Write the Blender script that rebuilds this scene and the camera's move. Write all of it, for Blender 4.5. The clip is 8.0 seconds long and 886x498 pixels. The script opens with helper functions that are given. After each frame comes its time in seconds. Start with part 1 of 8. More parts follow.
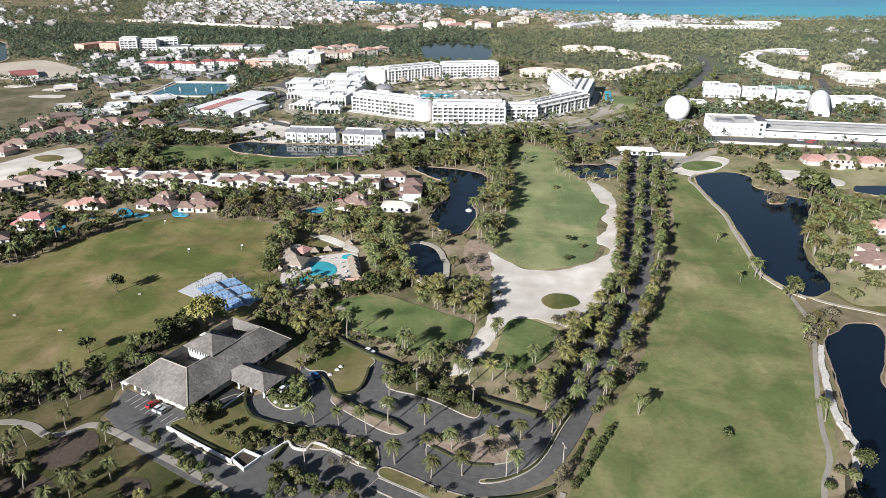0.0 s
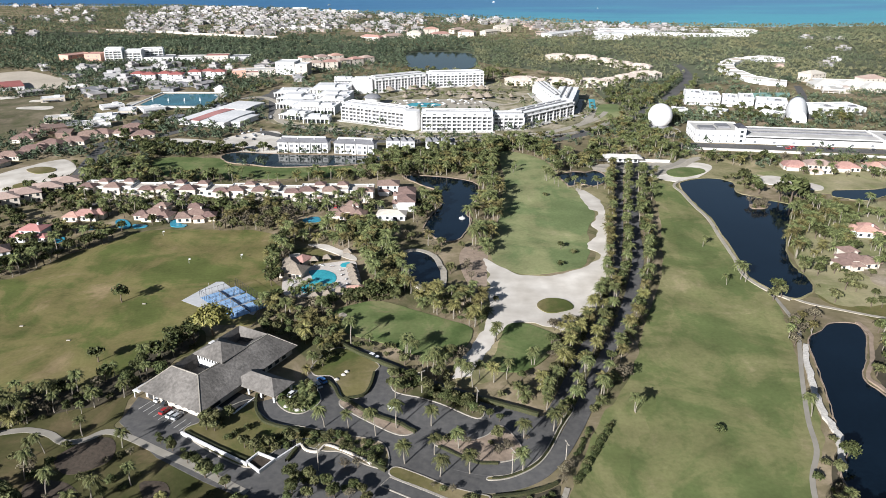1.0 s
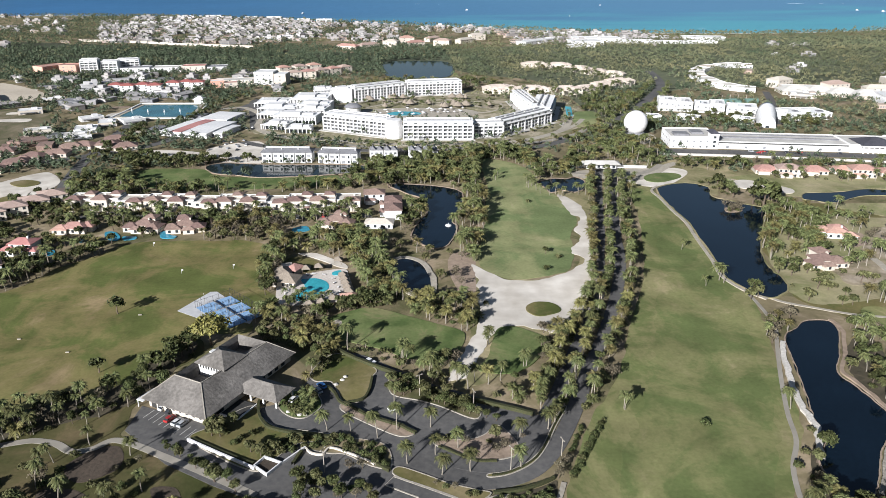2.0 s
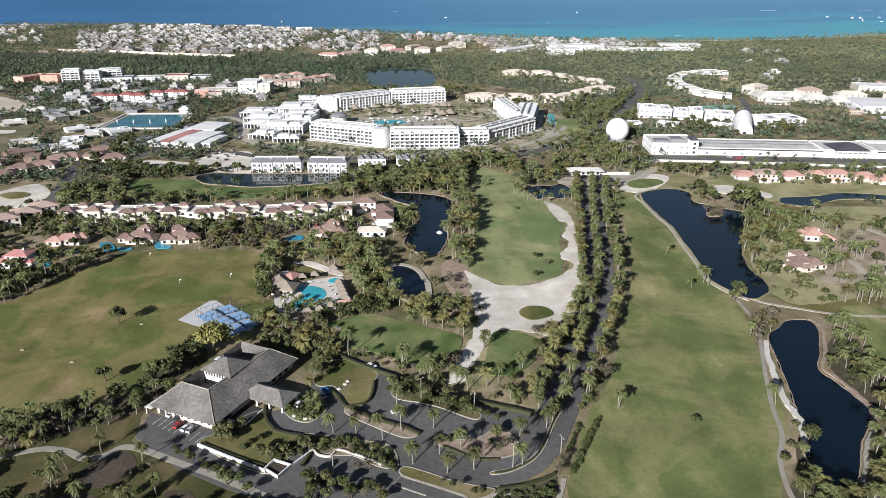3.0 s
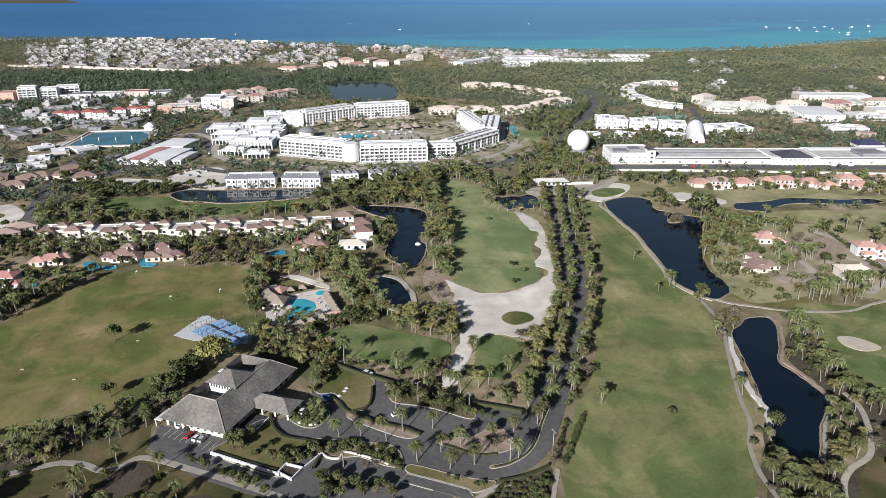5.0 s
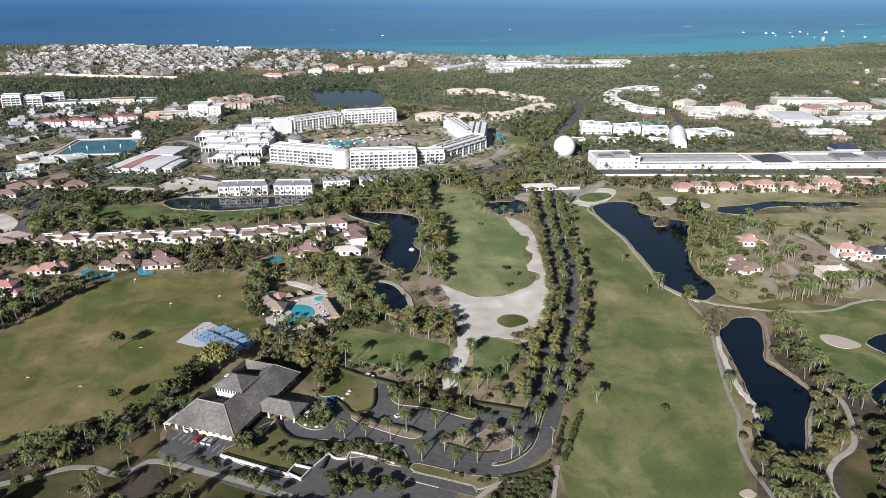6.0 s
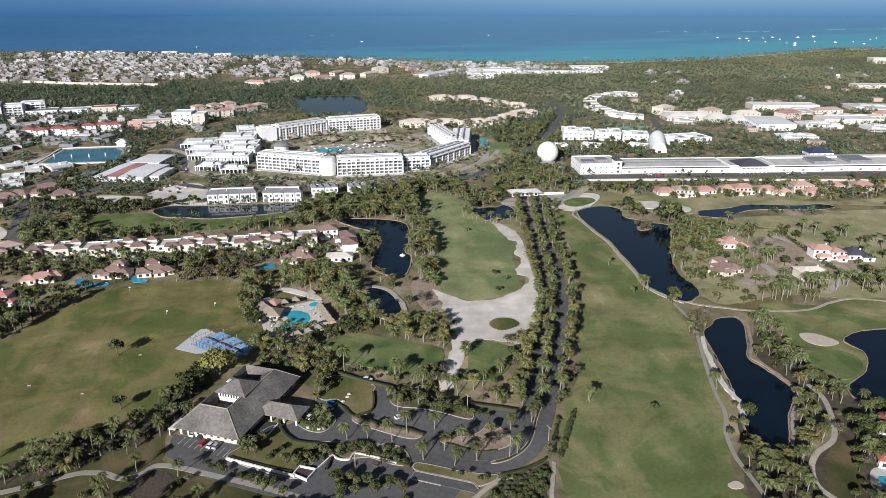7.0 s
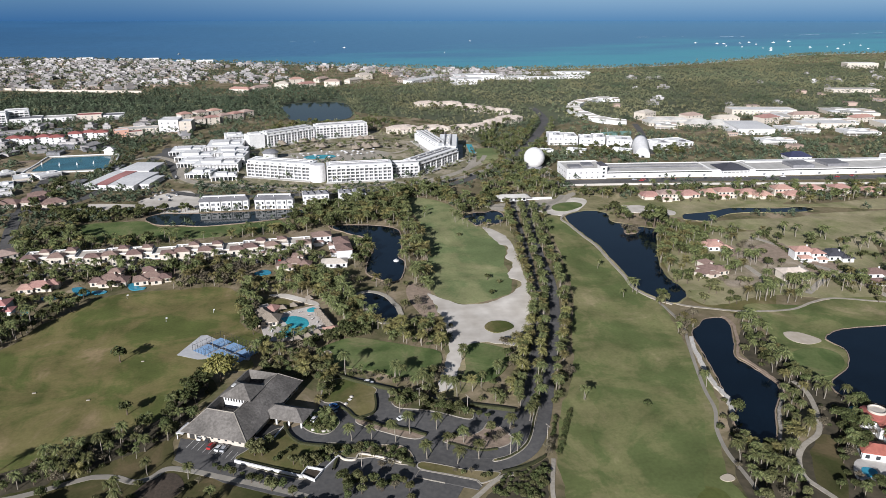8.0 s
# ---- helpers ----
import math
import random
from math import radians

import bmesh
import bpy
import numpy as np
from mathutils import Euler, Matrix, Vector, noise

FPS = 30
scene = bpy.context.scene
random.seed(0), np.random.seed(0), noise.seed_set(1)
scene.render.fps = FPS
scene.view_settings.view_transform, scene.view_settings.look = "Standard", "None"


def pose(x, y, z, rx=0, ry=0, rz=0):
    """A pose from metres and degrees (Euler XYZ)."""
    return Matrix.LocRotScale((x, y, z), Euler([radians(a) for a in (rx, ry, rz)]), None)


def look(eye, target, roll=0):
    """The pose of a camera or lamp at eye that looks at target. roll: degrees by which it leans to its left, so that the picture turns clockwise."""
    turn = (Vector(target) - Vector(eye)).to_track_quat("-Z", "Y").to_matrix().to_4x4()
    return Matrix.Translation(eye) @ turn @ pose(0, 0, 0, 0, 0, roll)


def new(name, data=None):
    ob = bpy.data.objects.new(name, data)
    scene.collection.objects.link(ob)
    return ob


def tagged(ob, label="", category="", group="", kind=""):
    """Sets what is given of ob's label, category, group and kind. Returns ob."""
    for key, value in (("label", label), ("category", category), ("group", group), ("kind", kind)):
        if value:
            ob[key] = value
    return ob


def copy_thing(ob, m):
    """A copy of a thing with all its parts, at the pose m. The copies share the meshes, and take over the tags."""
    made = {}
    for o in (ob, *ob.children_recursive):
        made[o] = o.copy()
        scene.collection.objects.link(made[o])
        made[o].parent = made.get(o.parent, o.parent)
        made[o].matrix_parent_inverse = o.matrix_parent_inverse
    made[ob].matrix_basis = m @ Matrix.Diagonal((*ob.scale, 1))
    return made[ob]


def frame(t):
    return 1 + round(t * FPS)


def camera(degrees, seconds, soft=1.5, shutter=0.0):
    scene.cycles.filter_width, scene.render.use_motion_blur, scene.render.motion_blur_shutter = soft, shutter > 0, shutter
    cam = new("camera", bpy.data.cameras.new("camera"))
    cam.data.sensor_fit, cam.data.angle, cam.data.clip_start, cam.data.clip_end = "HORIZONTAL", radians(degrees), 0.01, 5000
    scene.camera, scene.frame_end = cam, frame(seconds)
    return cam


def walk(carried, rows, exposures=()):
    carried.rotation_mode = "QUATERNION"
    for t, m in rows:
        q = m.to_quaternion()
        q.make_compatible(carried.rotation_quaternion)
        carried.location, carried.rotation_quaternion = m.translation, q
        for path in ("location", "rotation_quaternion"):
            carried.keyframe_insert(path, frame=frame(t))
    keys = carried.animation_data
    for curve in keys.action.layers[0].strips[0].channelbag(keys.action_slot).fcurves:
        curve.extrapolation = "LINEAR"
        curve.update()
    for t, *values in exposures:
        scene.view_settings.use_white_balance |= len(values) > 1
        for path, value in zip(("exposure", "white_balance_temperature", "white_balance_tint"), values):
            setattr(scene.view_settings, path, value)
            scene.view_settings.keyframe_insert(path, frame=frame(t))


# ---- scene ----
from mathutils.geometry import delaunay_2d_cdt

cam = camera(63.67, 8.0, soft=0.7)
# seconds, x, y, z, yaw, pitch, lean
PATH = [
    (0.0, 0.00, 0.00, 135.00, 0.000, -22.906, 0.239),
    (0.5, -3.53, -4.07, 136.94, -0.693, -22.643, 0.215),
    (1.0, -6.99, -8.15, 138.85, -1.584, -22.385, 0.196),
    (1.5, -10.49, -12.15, 140.73, -2.718, -22.130, 0.136),
    (3.0, -21.73, -23.79, 146.26, -5.539, -21.386, 0.061),
    (3.5, -25.61, -27.42, 148.12, -6.375, -21.156, 0.056),
    (4.0, -29.48, -31.00, 149.96, -7.403, -20.996, 0.042),
    (4.5, -33.39, -34.49, 151.78, -8.495, -20.835, 0.043),
    (6.0, -45.63, -45.02, 157.27, -10.894, -20.309, 0.037),
    (6.5, -49.70, -48.40, 159.05, -11.787, -20.121, 0.060),
    (7.0, -53.95, -51.68, 160.77, -12.647, -19.938, 0.050),
    (7.5, -58.37, -54.91, 162.45, -13.447, -19.750, 0.037),
    (8.0, -62.82, -58.04, 164.12, -14.207, -19.573, 0.025),
]
EXPOSURES = [(0.0, 1.03, 6170, 11), (1.5, 0.94, 6150, 11), (4.0, 0.75, 6140, 12), (6.0, 0.7, 6120, 12.5), (8.0, 0.51, 6100, 13)]
walk(cam, [(t, pose(x, y, z, 90 + pitch, -lean, yaw)) for t, x, y, z, yaw, pitch, lean in PATH], EXPOSURES)

# ---- light ----
SUN_UP, SUN_X, SUN_Y = 22.5, -0.59, -0.807
world = bpy.data.worlds.new("sky")
scene.world = world
world.use_nodes = True
wn = world.node_tree
sky = wn.nodes.new("ShaderNodeTexSky")
sky.sky_type, sky.sun_disc = "NISHITA", False
sky.sun_elevation, sky.sun_rotation = radians(SUN_UP), math.atan2(SUN_X, SUN_Y)
sky.air_density, sky.dust_density = 1.0, 1.0
wn.links.new(sky.outputs[0], wn.nodes["Background"].inputs[0])
wn.nodes["Background"].inputs[1].default_value = 0.031
sun = new("sun", bpy.data.lights.new("sun", "SUN"))
sun.data.energy, sun.data.angle, sun.data.color = 5.0, radians(0.6), (1.0, 0.972, 0.925)
sun.matrix_world = look((SUN_X * 300, SUN_Y * 300, math.tan(radians(SUN_UP)) * 300), (0, 0, 0))

# ---- materials ----


def mat(name, c1, c2, scale=1.0, rough=0.8, bump=0.2, wide=0.12, lone=0.0, island=0.0, metal=0.0, big=14.0, spec=0.3):
    """Two colours mixed by fine grain, shifted in brightness by a wide stain; lone / island: spread between objects / loose pieces."""
    m = bpy.data.materials.new(name)
    m.use_nodes = True
    nt = m.node_tree
    b = nt.nodes["Principled BSDF"]
    co = nt.nodes.new("ShaderNodeTexCoord")
    n1 = nt.nodes.new("ShaderNodeTexNoise")
    n1.inputs["Scale"].default_value, n1.inputs["Detail"].default_value = scale, 6
    n2 = nt.nodes.new("ShaderNodeTexNoise")
    n2.inputs["Scale"].default_value, n2.inputs["Detail"].default_value = scale / big, 3
    for n in (n1, n2):
        nt.links.new(co.outputs["Object"], n.inputs["Vector"])
    ramp = nt.nodes.new("ShaderNodeMapRange")
    ramp.inputs[1].default_value, ramp.inputs[2].default_value = 0.3, 0.7
    nt.links.new(n1.outputs["Fac"], ramp.inputs[0])
    mix = nt.nodes.new("ShaderNodeMix")
    mix.data_type = "RGBA"
    mix.inputs[6].default_value, mix.inputs[7].default_value = (*c1, 1), (*c2, 1)
    nt.links.new(ramp.outputs[0], mix.inputs[0])
    hsv = nt.nodes.new("ShaderNodeHueSaturation")
    nt.links.new(mix.outputs[2], hsv.inputs["Color"])
    val = nt.nodes.new("ShaderNodeMapRange")
    val.inputs[1].default_value, val.inputs[2].default_value = 0.3, 0.7
    val.inputs[3].default_value, val.inputs[4].default_value = 1 - wide, 1 + wide
    nt.links.new(n2.outputs["Fac"], val.inputs[0])
    out = val.outputs[0]
    for amount, kind, socket in ((lone, "ShaderNodeObjectInfo", "Random"), (island, "ShaderNodeNewGeometry", "Random Per Island")):
        if amount:
            inf = nt.nodes.new(kind)
            r = nt.nodes.new("ShaderNodeMapRange")
            r.inputs[3].default_value, r.inputs[4].default_value = 1 - amount, 1 + amount
            nt.links.new(inf.outputs[socket], r.inputs[0])
            mul = nt.nodes.new("ShaderNodeMath")
            mul.operation = "MULTIPLY"
            nt.links.new(out, mul.inputs[0])
            nt.links.new(r.outputs[0], mul.inputs[1])
            out = mul.outputs[0]
            if kind == "ShaderNodeObjectInfo":
                h = nt.nodes.new("ShaderNodeMapRange")
                h.inputs[3].default_value, h.inputs[4].default_value = 0.5 - amount * 0.06, 0.5 + amount * 0.05
                nt.links.new(inf.outputs[socket], h.inputs[0])
                nt.links.new(h.outputs[0], hsv.inputs["Hue"])
    nt.links.new(out, hsv.inputs["Value"])
    nt.links.new(hsv.outputs[0], b.inputs["Base Color"])
    b.inputs["Roughness"].default_value = rough
    b.inputs["Metallic"].default_value = metal
    b.inputs["Specular IOR Level"].default_value = spec
    if bump:
        bp = nt.nodes.new("ShaderNodeBump")
        bp.inputs["Strength"].default_value, bp.inputs["Distance"].default_value = bump, 0.3 / scale
        nt.links.new(n1.outputs["Fac"], bp.inputs["Height"])
        nt.links.new(bp.outputs[0], b.inputs["Normal"])
    return m


def turf(name, lush, middle, dry, patch=0.02, shift=0.0, fine=0.7):
    """Grass: lush, middling and dry turf in soft patches and faint mowing streaks, mottled finely."""
    m = mat(name, lush, lush, fine, 0.9, 0.12, 0.2, spec=0.1)
    nt = m.node_tree
    hsv = [n for n in nt.nodes if n.bl_idname == "ShaderNodeHueSaturation"][0]
    co = [n for n in nt.nodes if n.bl_idname == "ShaderNodeTexCoord"][0]
    n = nt.nodes.new("ShaderNodeTexNoise")
    n.inputs["Scale"].default_value, n.inputs["Detail"].default_value, n.inputs["Roughness"].default_value = patch, 10, 0.66
    n.inputs["Distortion"].default_value = 0.7
    nt.links.new(co.outputs["Object"], n.inputs["Vector"])
    mp = nt.nodes.new("ShaderNodeMapping")
    mp.inputs["Rotation"].default_value, mp.inputs["Scale"].default_value = (0, 0, 0.4), (0.12, 0.02, 1)
    nt.links.new(co.outputs["Object"], mp.inputs[0])
    k = nt.nodes.new("ShaderNodeTexNoise")
    k.inputs["Scale"].default_value, k.inputs["Detail"].default_value = 1.0, 2
    nt.links.new(mp.outputs[0], k.inputs["Vector"])
    add = nt.nodes.new("ShaderNodeMath")
    add.operation = "MULTIPLY_ADD"
    add.inputs[1].default_value = 0.22
    nt.links.new(k.outputs["Fac"], add.inputs[0])
    nt.links.new(n.outputs["Fac"], add.inputs[2])
    ra = nt.nodes.new("ShaderNodeValToRGB")
    ra.color_ramp.interpolation = "EASE"
    el = ra.color_ramp.elements
    el[0].position, el[0].color = 0.47 + shift, (*lush, 1)
    el[1].position, el[1].color = 0.76 + shift, (*dry, 1)
    e = el.new(0.61 + shift)
    e.color = (*middle, 1)
    nt.links.new(add.outputs[0], ra.inputs[0])
    # small dark tufts and fine mottling
    tuft = nt.nodes.new("ShaderNodeTexNoise")
    tuft.inputs["Scale"].default_value, tuft.inputs["Detail"].default_value, tuft.inputs["Roughness"].default_value = 0.16, 5, 0.6
    nt.links.new(co.outputs["Object"], tuft.inputs["Vector"])
    spot = nt.nodes.new("ShaderNodeMapRange")
    spot.inputs[1].default_value, spot.inputs[2].default_value = 0.56, 0.74
    spot.inputs[3].default_value, spot.inputs[4].default_value = 0.0, 0.4
    nt.links.new(tuft.outputs["Fac"], spot.inputs[0])
    dark = nt.nodes.new("ShaderNodeMix")
    dark.data_type = "RGBA"
    dark.inputs[7].default_value = (*[c * 0.62 for c in lush], 1)
    nt.links.new(spot.outputs[0], dark.inputs[0])
    nt.links.new(ra.outputs[0], dark.inputs[6])
    nt.links.new(dark.outputs[2], hsv.inputs["Color"])
    grain = [q for q in nt.nodes if q.bl_idname == "ShaderNodeTexNoise"][0]
    gr = nt.nodes.new("ShaderNodeMapRange")
    gr.inputs[1].default_value, gr.inputs[2].default_value = 0.3, 0.7
    gr.inputs[3].default_value, gr.inputs[4].default_value = 0.9, 1.1
    nt.links.new(grain.outputs["Fac"], gr.inputs[0])
    mul = nt.nodes.new("ShaderNodeMath")
    mul.operation = "MULTIPLY"
    nt.links.new(hsv.inputs["Value"].links[0].from_socket, mul.inputs[0])
    nt.links.new(gr.outputs[0], mul.inputs[1])
    nt.links.new(mul.outputs[0], hsv.inputs["Value"])
    return m


def water(name, colour, rough=0.06, scale=0.6, bump=0.05, spec=0.18):
    return mat(name, colour, tuple(c * 0.75 for c in colour), scale, rough, bump, 0.2, spec=spec)


M_GROUND = turf("scrub_ground", (0.095, 0.096, 0.044), (0.19, 0.158, 0.094), (0.3, 0.24, 0.165), 0.03, 0.0, 0.4)
M_ROUGH = turf("rough_grass", (0.082, 0.098, 0.03), (0.145, 0.128, 0.054), (0.22, 0.18, 0.1), 0.03, 0.0)
M_FAIR = turf("fairway_grass", (0.112, 0.138, 0.051), (0.18, 0.182, 0.079), (0.285, 0.243, 0.136), 0.028, 0.075)
M_FAIREDGE = turf("dry_fairway_edge", (0.125, 0.146, 0.055), (0.203, 0.196, 0.09), (0.3, 0.252, 0.145), 0.028, 0.07)
# paler than the nearer fairways: part of the far haze is in the colour
M_FAIR2 = turf("hazed_fairway_grass", (0.145, 0.182, 0.078), (0.232, 0.24, 0.116), (0.35, 0.305, 0.185), 0.02, 0.045)
M_RANGE = turf("range_grass", (0.1, 0.116, 0.036), (0.172, 0.151, 0.062), (0.255, 0.195, 0.106), 0.03, 0.035)
M_DRYLAWN = turf("dry_pale_lawn", (0.19, 0.195, 0.09), (0.28, 0.255, 0.145), (0.36, 0.31, 0.2), 0.02, 0.02)
M_GREEN = turf("green_grass", (0.082, 0.118, 0.04), (0.122, 0.152, 0.058), (0.18, 0.175, 0.085), 0.05, 0.03)
M_SAND = mat("pale_sand", (0.66, 0.615, 0.55), (0.45, 0.405, 0.345), 0.09, 0.95, 0.05, 0.2, big=6)
M_BUNKER = mat("tan_bunker_sand", (0.5, 0.44, 0.36), (0.43, 0.37, 0.29), 0.3, 0.95, 0.05, 0.12)
M_DIRT = mat("brown_earth", (0.33, 0.255, 0.195), (0.23, 0.175, 0.13), 0.4, 0.95, 0.4, 0.15)
M_ASPHALT = mat("asphalt", (0.08, 0.078, 0.078), (0.118, 0.113, 0.107), 0.5, 0.9, 0.15, 0.18)
M_KERB = mat("kerb_concrete", (0.38, 0.35, 0.3), (0.28, 0.25, 0.21), 1.2, 0.9, 0.1)
M_PATH = mat("path_concrete", (0.4, 0.36, 0.3), (0.3, 0.27, 0.22), 0.6, 0.9, 0.1, 0.12)
M_CART = mat("worn_cart_path", (0.3, 0.275, 0.235), (0.24, 0.22, 0.185), 0.2, 0.9, 0.0, 0.12)
M_STONE = mat("bank_stone", (0.36, 0.33, 0.28), (0.22, 0.2, 0.17), 1.0, 0.95, 0.6, 0.2)
M_PALESTONE = mat("pale_wall_stone", (0.6, 0.57, 0.52), (0.42, 0.39, 0.35), 1.2, 0.9, 0.5, 0.15)
M_LAKE = water("lake_water", (0.004, 0.009, 0.016), spec=0.34)
M_POND = water("murky_pond_water", (0.02, 0.03, 0.032))
M_LAGOON = water("lagoon_water", (0.05, 0.17, 0.22))
M_POOL = water("pool_water", (0.06, 0.4, 0.47), 0.05, 1.0, 0.03)
M_GARDENPOOL = water("garden_pool_water", (0.06, 0.3, 0.42), 0.05, 1.0, 0.03)
M_WHITE = mat("white_render", (0.7, 0.695, 0.69), (0.58, 0.575, 0.57), 0.5, 0.75, 0.05, 0.06)
M_CREAM = mat("cream_render", (0.56, 0.51, 0.44), (0.48, 0.43, 0.37), 0.5, 0.8, 0.05, 0.08, lone=0.08)
M_PINK = mat("salmon_render", (0.6, 0.36, 0.28), (0.52, 0.3, 0.23), 0.5, 0.8, 0.05, 0.08)
M_SHINGLE = mat("weathered_shingles", (0.178, 0.164, 0.15), (0.108, 0.099, 0.09), 0.9, 0.9, 0.5, 0.34, big=9)
M_TILE = mat("brown_roof_tiles", (0.25, 0.17, 0.145), (0.165, 0.112, 0.095), 0.8, 0.85, 0.4, 0.15, lone=0.2)
M_TERRA = mat("orange_roof_tiles", (0.47, 0.29, 0.24), (0.36, 0.21, 0.172), 0.8, 0.85, 0.4, 0.12, lone=0.15)
M_MULCH = mat("dark_mulch", (0.05, 0.04, 0.03), (0.08, 0.06, 0.045), 0.8, 0.95, 0.4, 0.2)
# litter and soil with the shade under the trees in the colour
M_SHADELITTER = mat("shaded_litter", (0.05, 0.045, 0.028), (0.09, 0.074, 0.048), 0.25, 0.95, 0.4, 0.25)
M_PLAZA = turf("dusty_hotel_ground", (0.13, 0.135, 0.065), (0.22, 0.2, 0.125), (0.38, 0.33, 0.25), 0.06, -0.02, 0.4)
M_TAN = turf("tan_dry_grass", (0.15, 0.15, 0.07), (0.235, 0.21, 0.115), (0.33, 0.275, 0.17), 0.05, 0.0)
# brown-olive turf, its colour darkened for the tree shade over it
M_SHADELAWN = turf("brown_olive_shade_lawn", (0.056, 0.062, 0.022), (0.082, 0.076, 0.033), (0.12, 0.094, 0.05), 0.05, 0.0)
M_RUBBLE = turf("dusty_rubble", (0.2, 0.18, 0.11), (0.28, 0.235, 0.165), (0.38, 0.32, 0.25), 0.09, 0.0, 1.4)
M_PALETILE = mat("pale_roof_tiles", (0.43, 0.32, 0.275), (0.35, 0.26, 0.22), 0.8, 0.85, 0.3, 0.12, lone=0.12)
M_REDROOF = mat("red_roof_sheet", (0.36, 0.13, 0.115), (0.29, 0.1, 0.09), 0.6, 0.7, 0.1, 0.12)
M_FADEDRED = mat("faded_red_sheet", (0.44, 0.22, 0.2), (0.38, 0.17, 0.16), 0.6, 0.7, 0.1, 0.15)
M_FLATROOF = mat("pale_flat_roof", (0.74, 0.735, 0.72), (0.58, 0.575, 0.565), 0.12, 0.9, 0.1, 0.12)
M_WHITEROOF = mat("white_roof_coating", (0.8, 0.8, 0.79), (0.7, 0.7, 0.69), 0.3, 0.8, 0.05, 0.06)
M_GREYROOF = mat("grey_roof", (0.22, 0.22, 0.235), (0.15, 0.15, 0.16), 0.4, 0.9, 0.15, 0.15)
M_PALE = mat("pale_paving", (0.52, 0.5, 0.46), (0.42, 0.4, 0.37), 0.3, 0.9, 0.05, 0.15)
M_BLUEROOF = mat("dark_blue_roof", (0.05, 0.055, 0.11), (0.035, 0.04, 0.075), 0.8, 0.7, 0.2, 0.15)
M_NET = mat("green_netting", (0.12, 0.2, 0.18), (0.08, 0.14, 0.12), 0.5, 0.9, 0.0, 0.2)
M_PALEROOF = mat("cream_white_roof", (0.72, 0.68, 0.62), (0.58, 0.54, 0.48), 0.3, 0.85, 0.1, 0.15, lone=0.1)
M_SUNROOF = mat("pink_beige_roof", (0.63, 0.54, 0.47), (0.5, 0.42, 0.36), 0.3, 0.85, 0.1, 0.15, lone=0.15)
# colour holds the shade between the far trees
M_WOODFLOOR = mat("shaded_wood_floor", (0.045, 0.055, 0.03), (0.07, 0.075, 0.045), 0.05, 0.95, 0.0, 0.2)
M_DARKROOF = mat("dark_slate_roof", (0.07, 0.07, 0.085), (0.05, 0.05, 0.06), 0.6, 0.8, 0.2, 0.15)
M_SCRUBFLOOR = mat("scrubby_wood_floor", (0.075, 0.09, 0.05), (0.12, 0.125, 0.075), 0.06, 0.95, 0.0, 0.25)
M_THATCH = mat("palm_thatch", (0.3, 0.255, 0.205), (0.2, 0.165, 0.13), 2.0, 0.95, 0.6, 0.15)
M_GLASS = mat("dark_window_glass", (0.025, 0.03, 0.035), (0.04, 0.045, 0.05), 0.5, 0.12, 0.0, spec=0.5)
M_CURTAIN = mat("curtained_glass", (0.2, 0.205, 0.215), (0.12, 0.125, 0.135), 0.5, 0.25, 0.0, spec=0.5, lone=0.45)
M_MALLROOF = mat("grey_mall_roof", (0.6, 0.58, 0.54), (0.44, 0.42, 0.39), 0.12, 0.9, 0.1, 0.2)
M_DARK = mat("dark_recess", (0.05, 0.048, 0.045), (0.03, 0.03, 0.03), 0.6, 0.9, 0.1)
M_TRUNK = mat("grey_palm_trunk", (0.27, 0.24, 0.2), (0.18, 0.16, 0.13), 3.0, 0.95, 0.4, 0.1)
M_BARK = mat("brown_bark", (0.13, 0.1, 0.075), (0.085, 0.065, 0.05), 3.0, 0.95, 0.5, 0.1)
M_PALM = mat("palm_fronds", (0.066, 0.081, 0.032), (0.126, 0.127, 0.053), 0.8, 0.55, 0.0, 0.15, lone=0.3, island=0.5, spec=0.12)
M_DRYPALM = mat("yellowed_palm_fronds", (0.108, 0.106, 0.038), (0.175, 0.155, 0.064), 0.8, 0.6, 0.0, 0.15, lone=0.25, island=0.5, spec=0.12)
M_LEAF = mat("green_leaves", (0.042, 0.055, 0.021), (0.08, 0.087, 0.034), 0.6, 0.6, 0.0, 0.15, lone=0.3, island=0.55, spec=0.12)
M_OLIVE = mat("olive_leaves", (0.075, 0.085, 0.035), (0.115, 0.11, 0.05), 0.6, 0.65, 0.0, 0.15, lone=0.25, island=0.55, spec=0.12)
M_YELLOW = mat("yellow_green_leaves", (0.21, 0.185, 0.055), (0.145, 0.145, 0.042), 0.6, 0.6, 0.0, 0.15, lone=0.1, island=0.3)
M_HEDGE = mat("clipped_hedge_leaves", (0.025, 0.035, 0.014), (0.065, 0.06, 0.026), 2.2, 0.8, 0.9, 0.2)
M_BARE = mat("dry_twigs", (0.15, 0.13, 0.085), (0.1, 0.085, 0.055), 0.6, 0.9, 0.0, 0.15, lone=0.2, island=0.3)
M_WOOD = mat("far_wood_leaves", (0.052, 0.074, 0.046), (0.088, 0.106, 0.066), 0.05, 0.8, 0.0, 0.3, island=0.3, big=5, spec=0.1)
# olive far leaves, lightened in the colour for the haze before them
M_HAZEPALM = mat("haze_paled_palm_leaves", (0.07, 0.1, 0.06), (0.185, 0.172, 0.094), 0.014, 0.8, 0.0, 0.25, island=0.45, big=4, spec=0.1)


# ---- building blocks ----


def part(name, bm, material, parent, label=""):
    me = bpy.data.meshes.new(name)
    bm.to_mesh(me)
    bm.free()
    me.materials.append(material)
    ob = new(name, me)
    ob.parent = parent
    if label:
        ob["label"] = label
    return ob


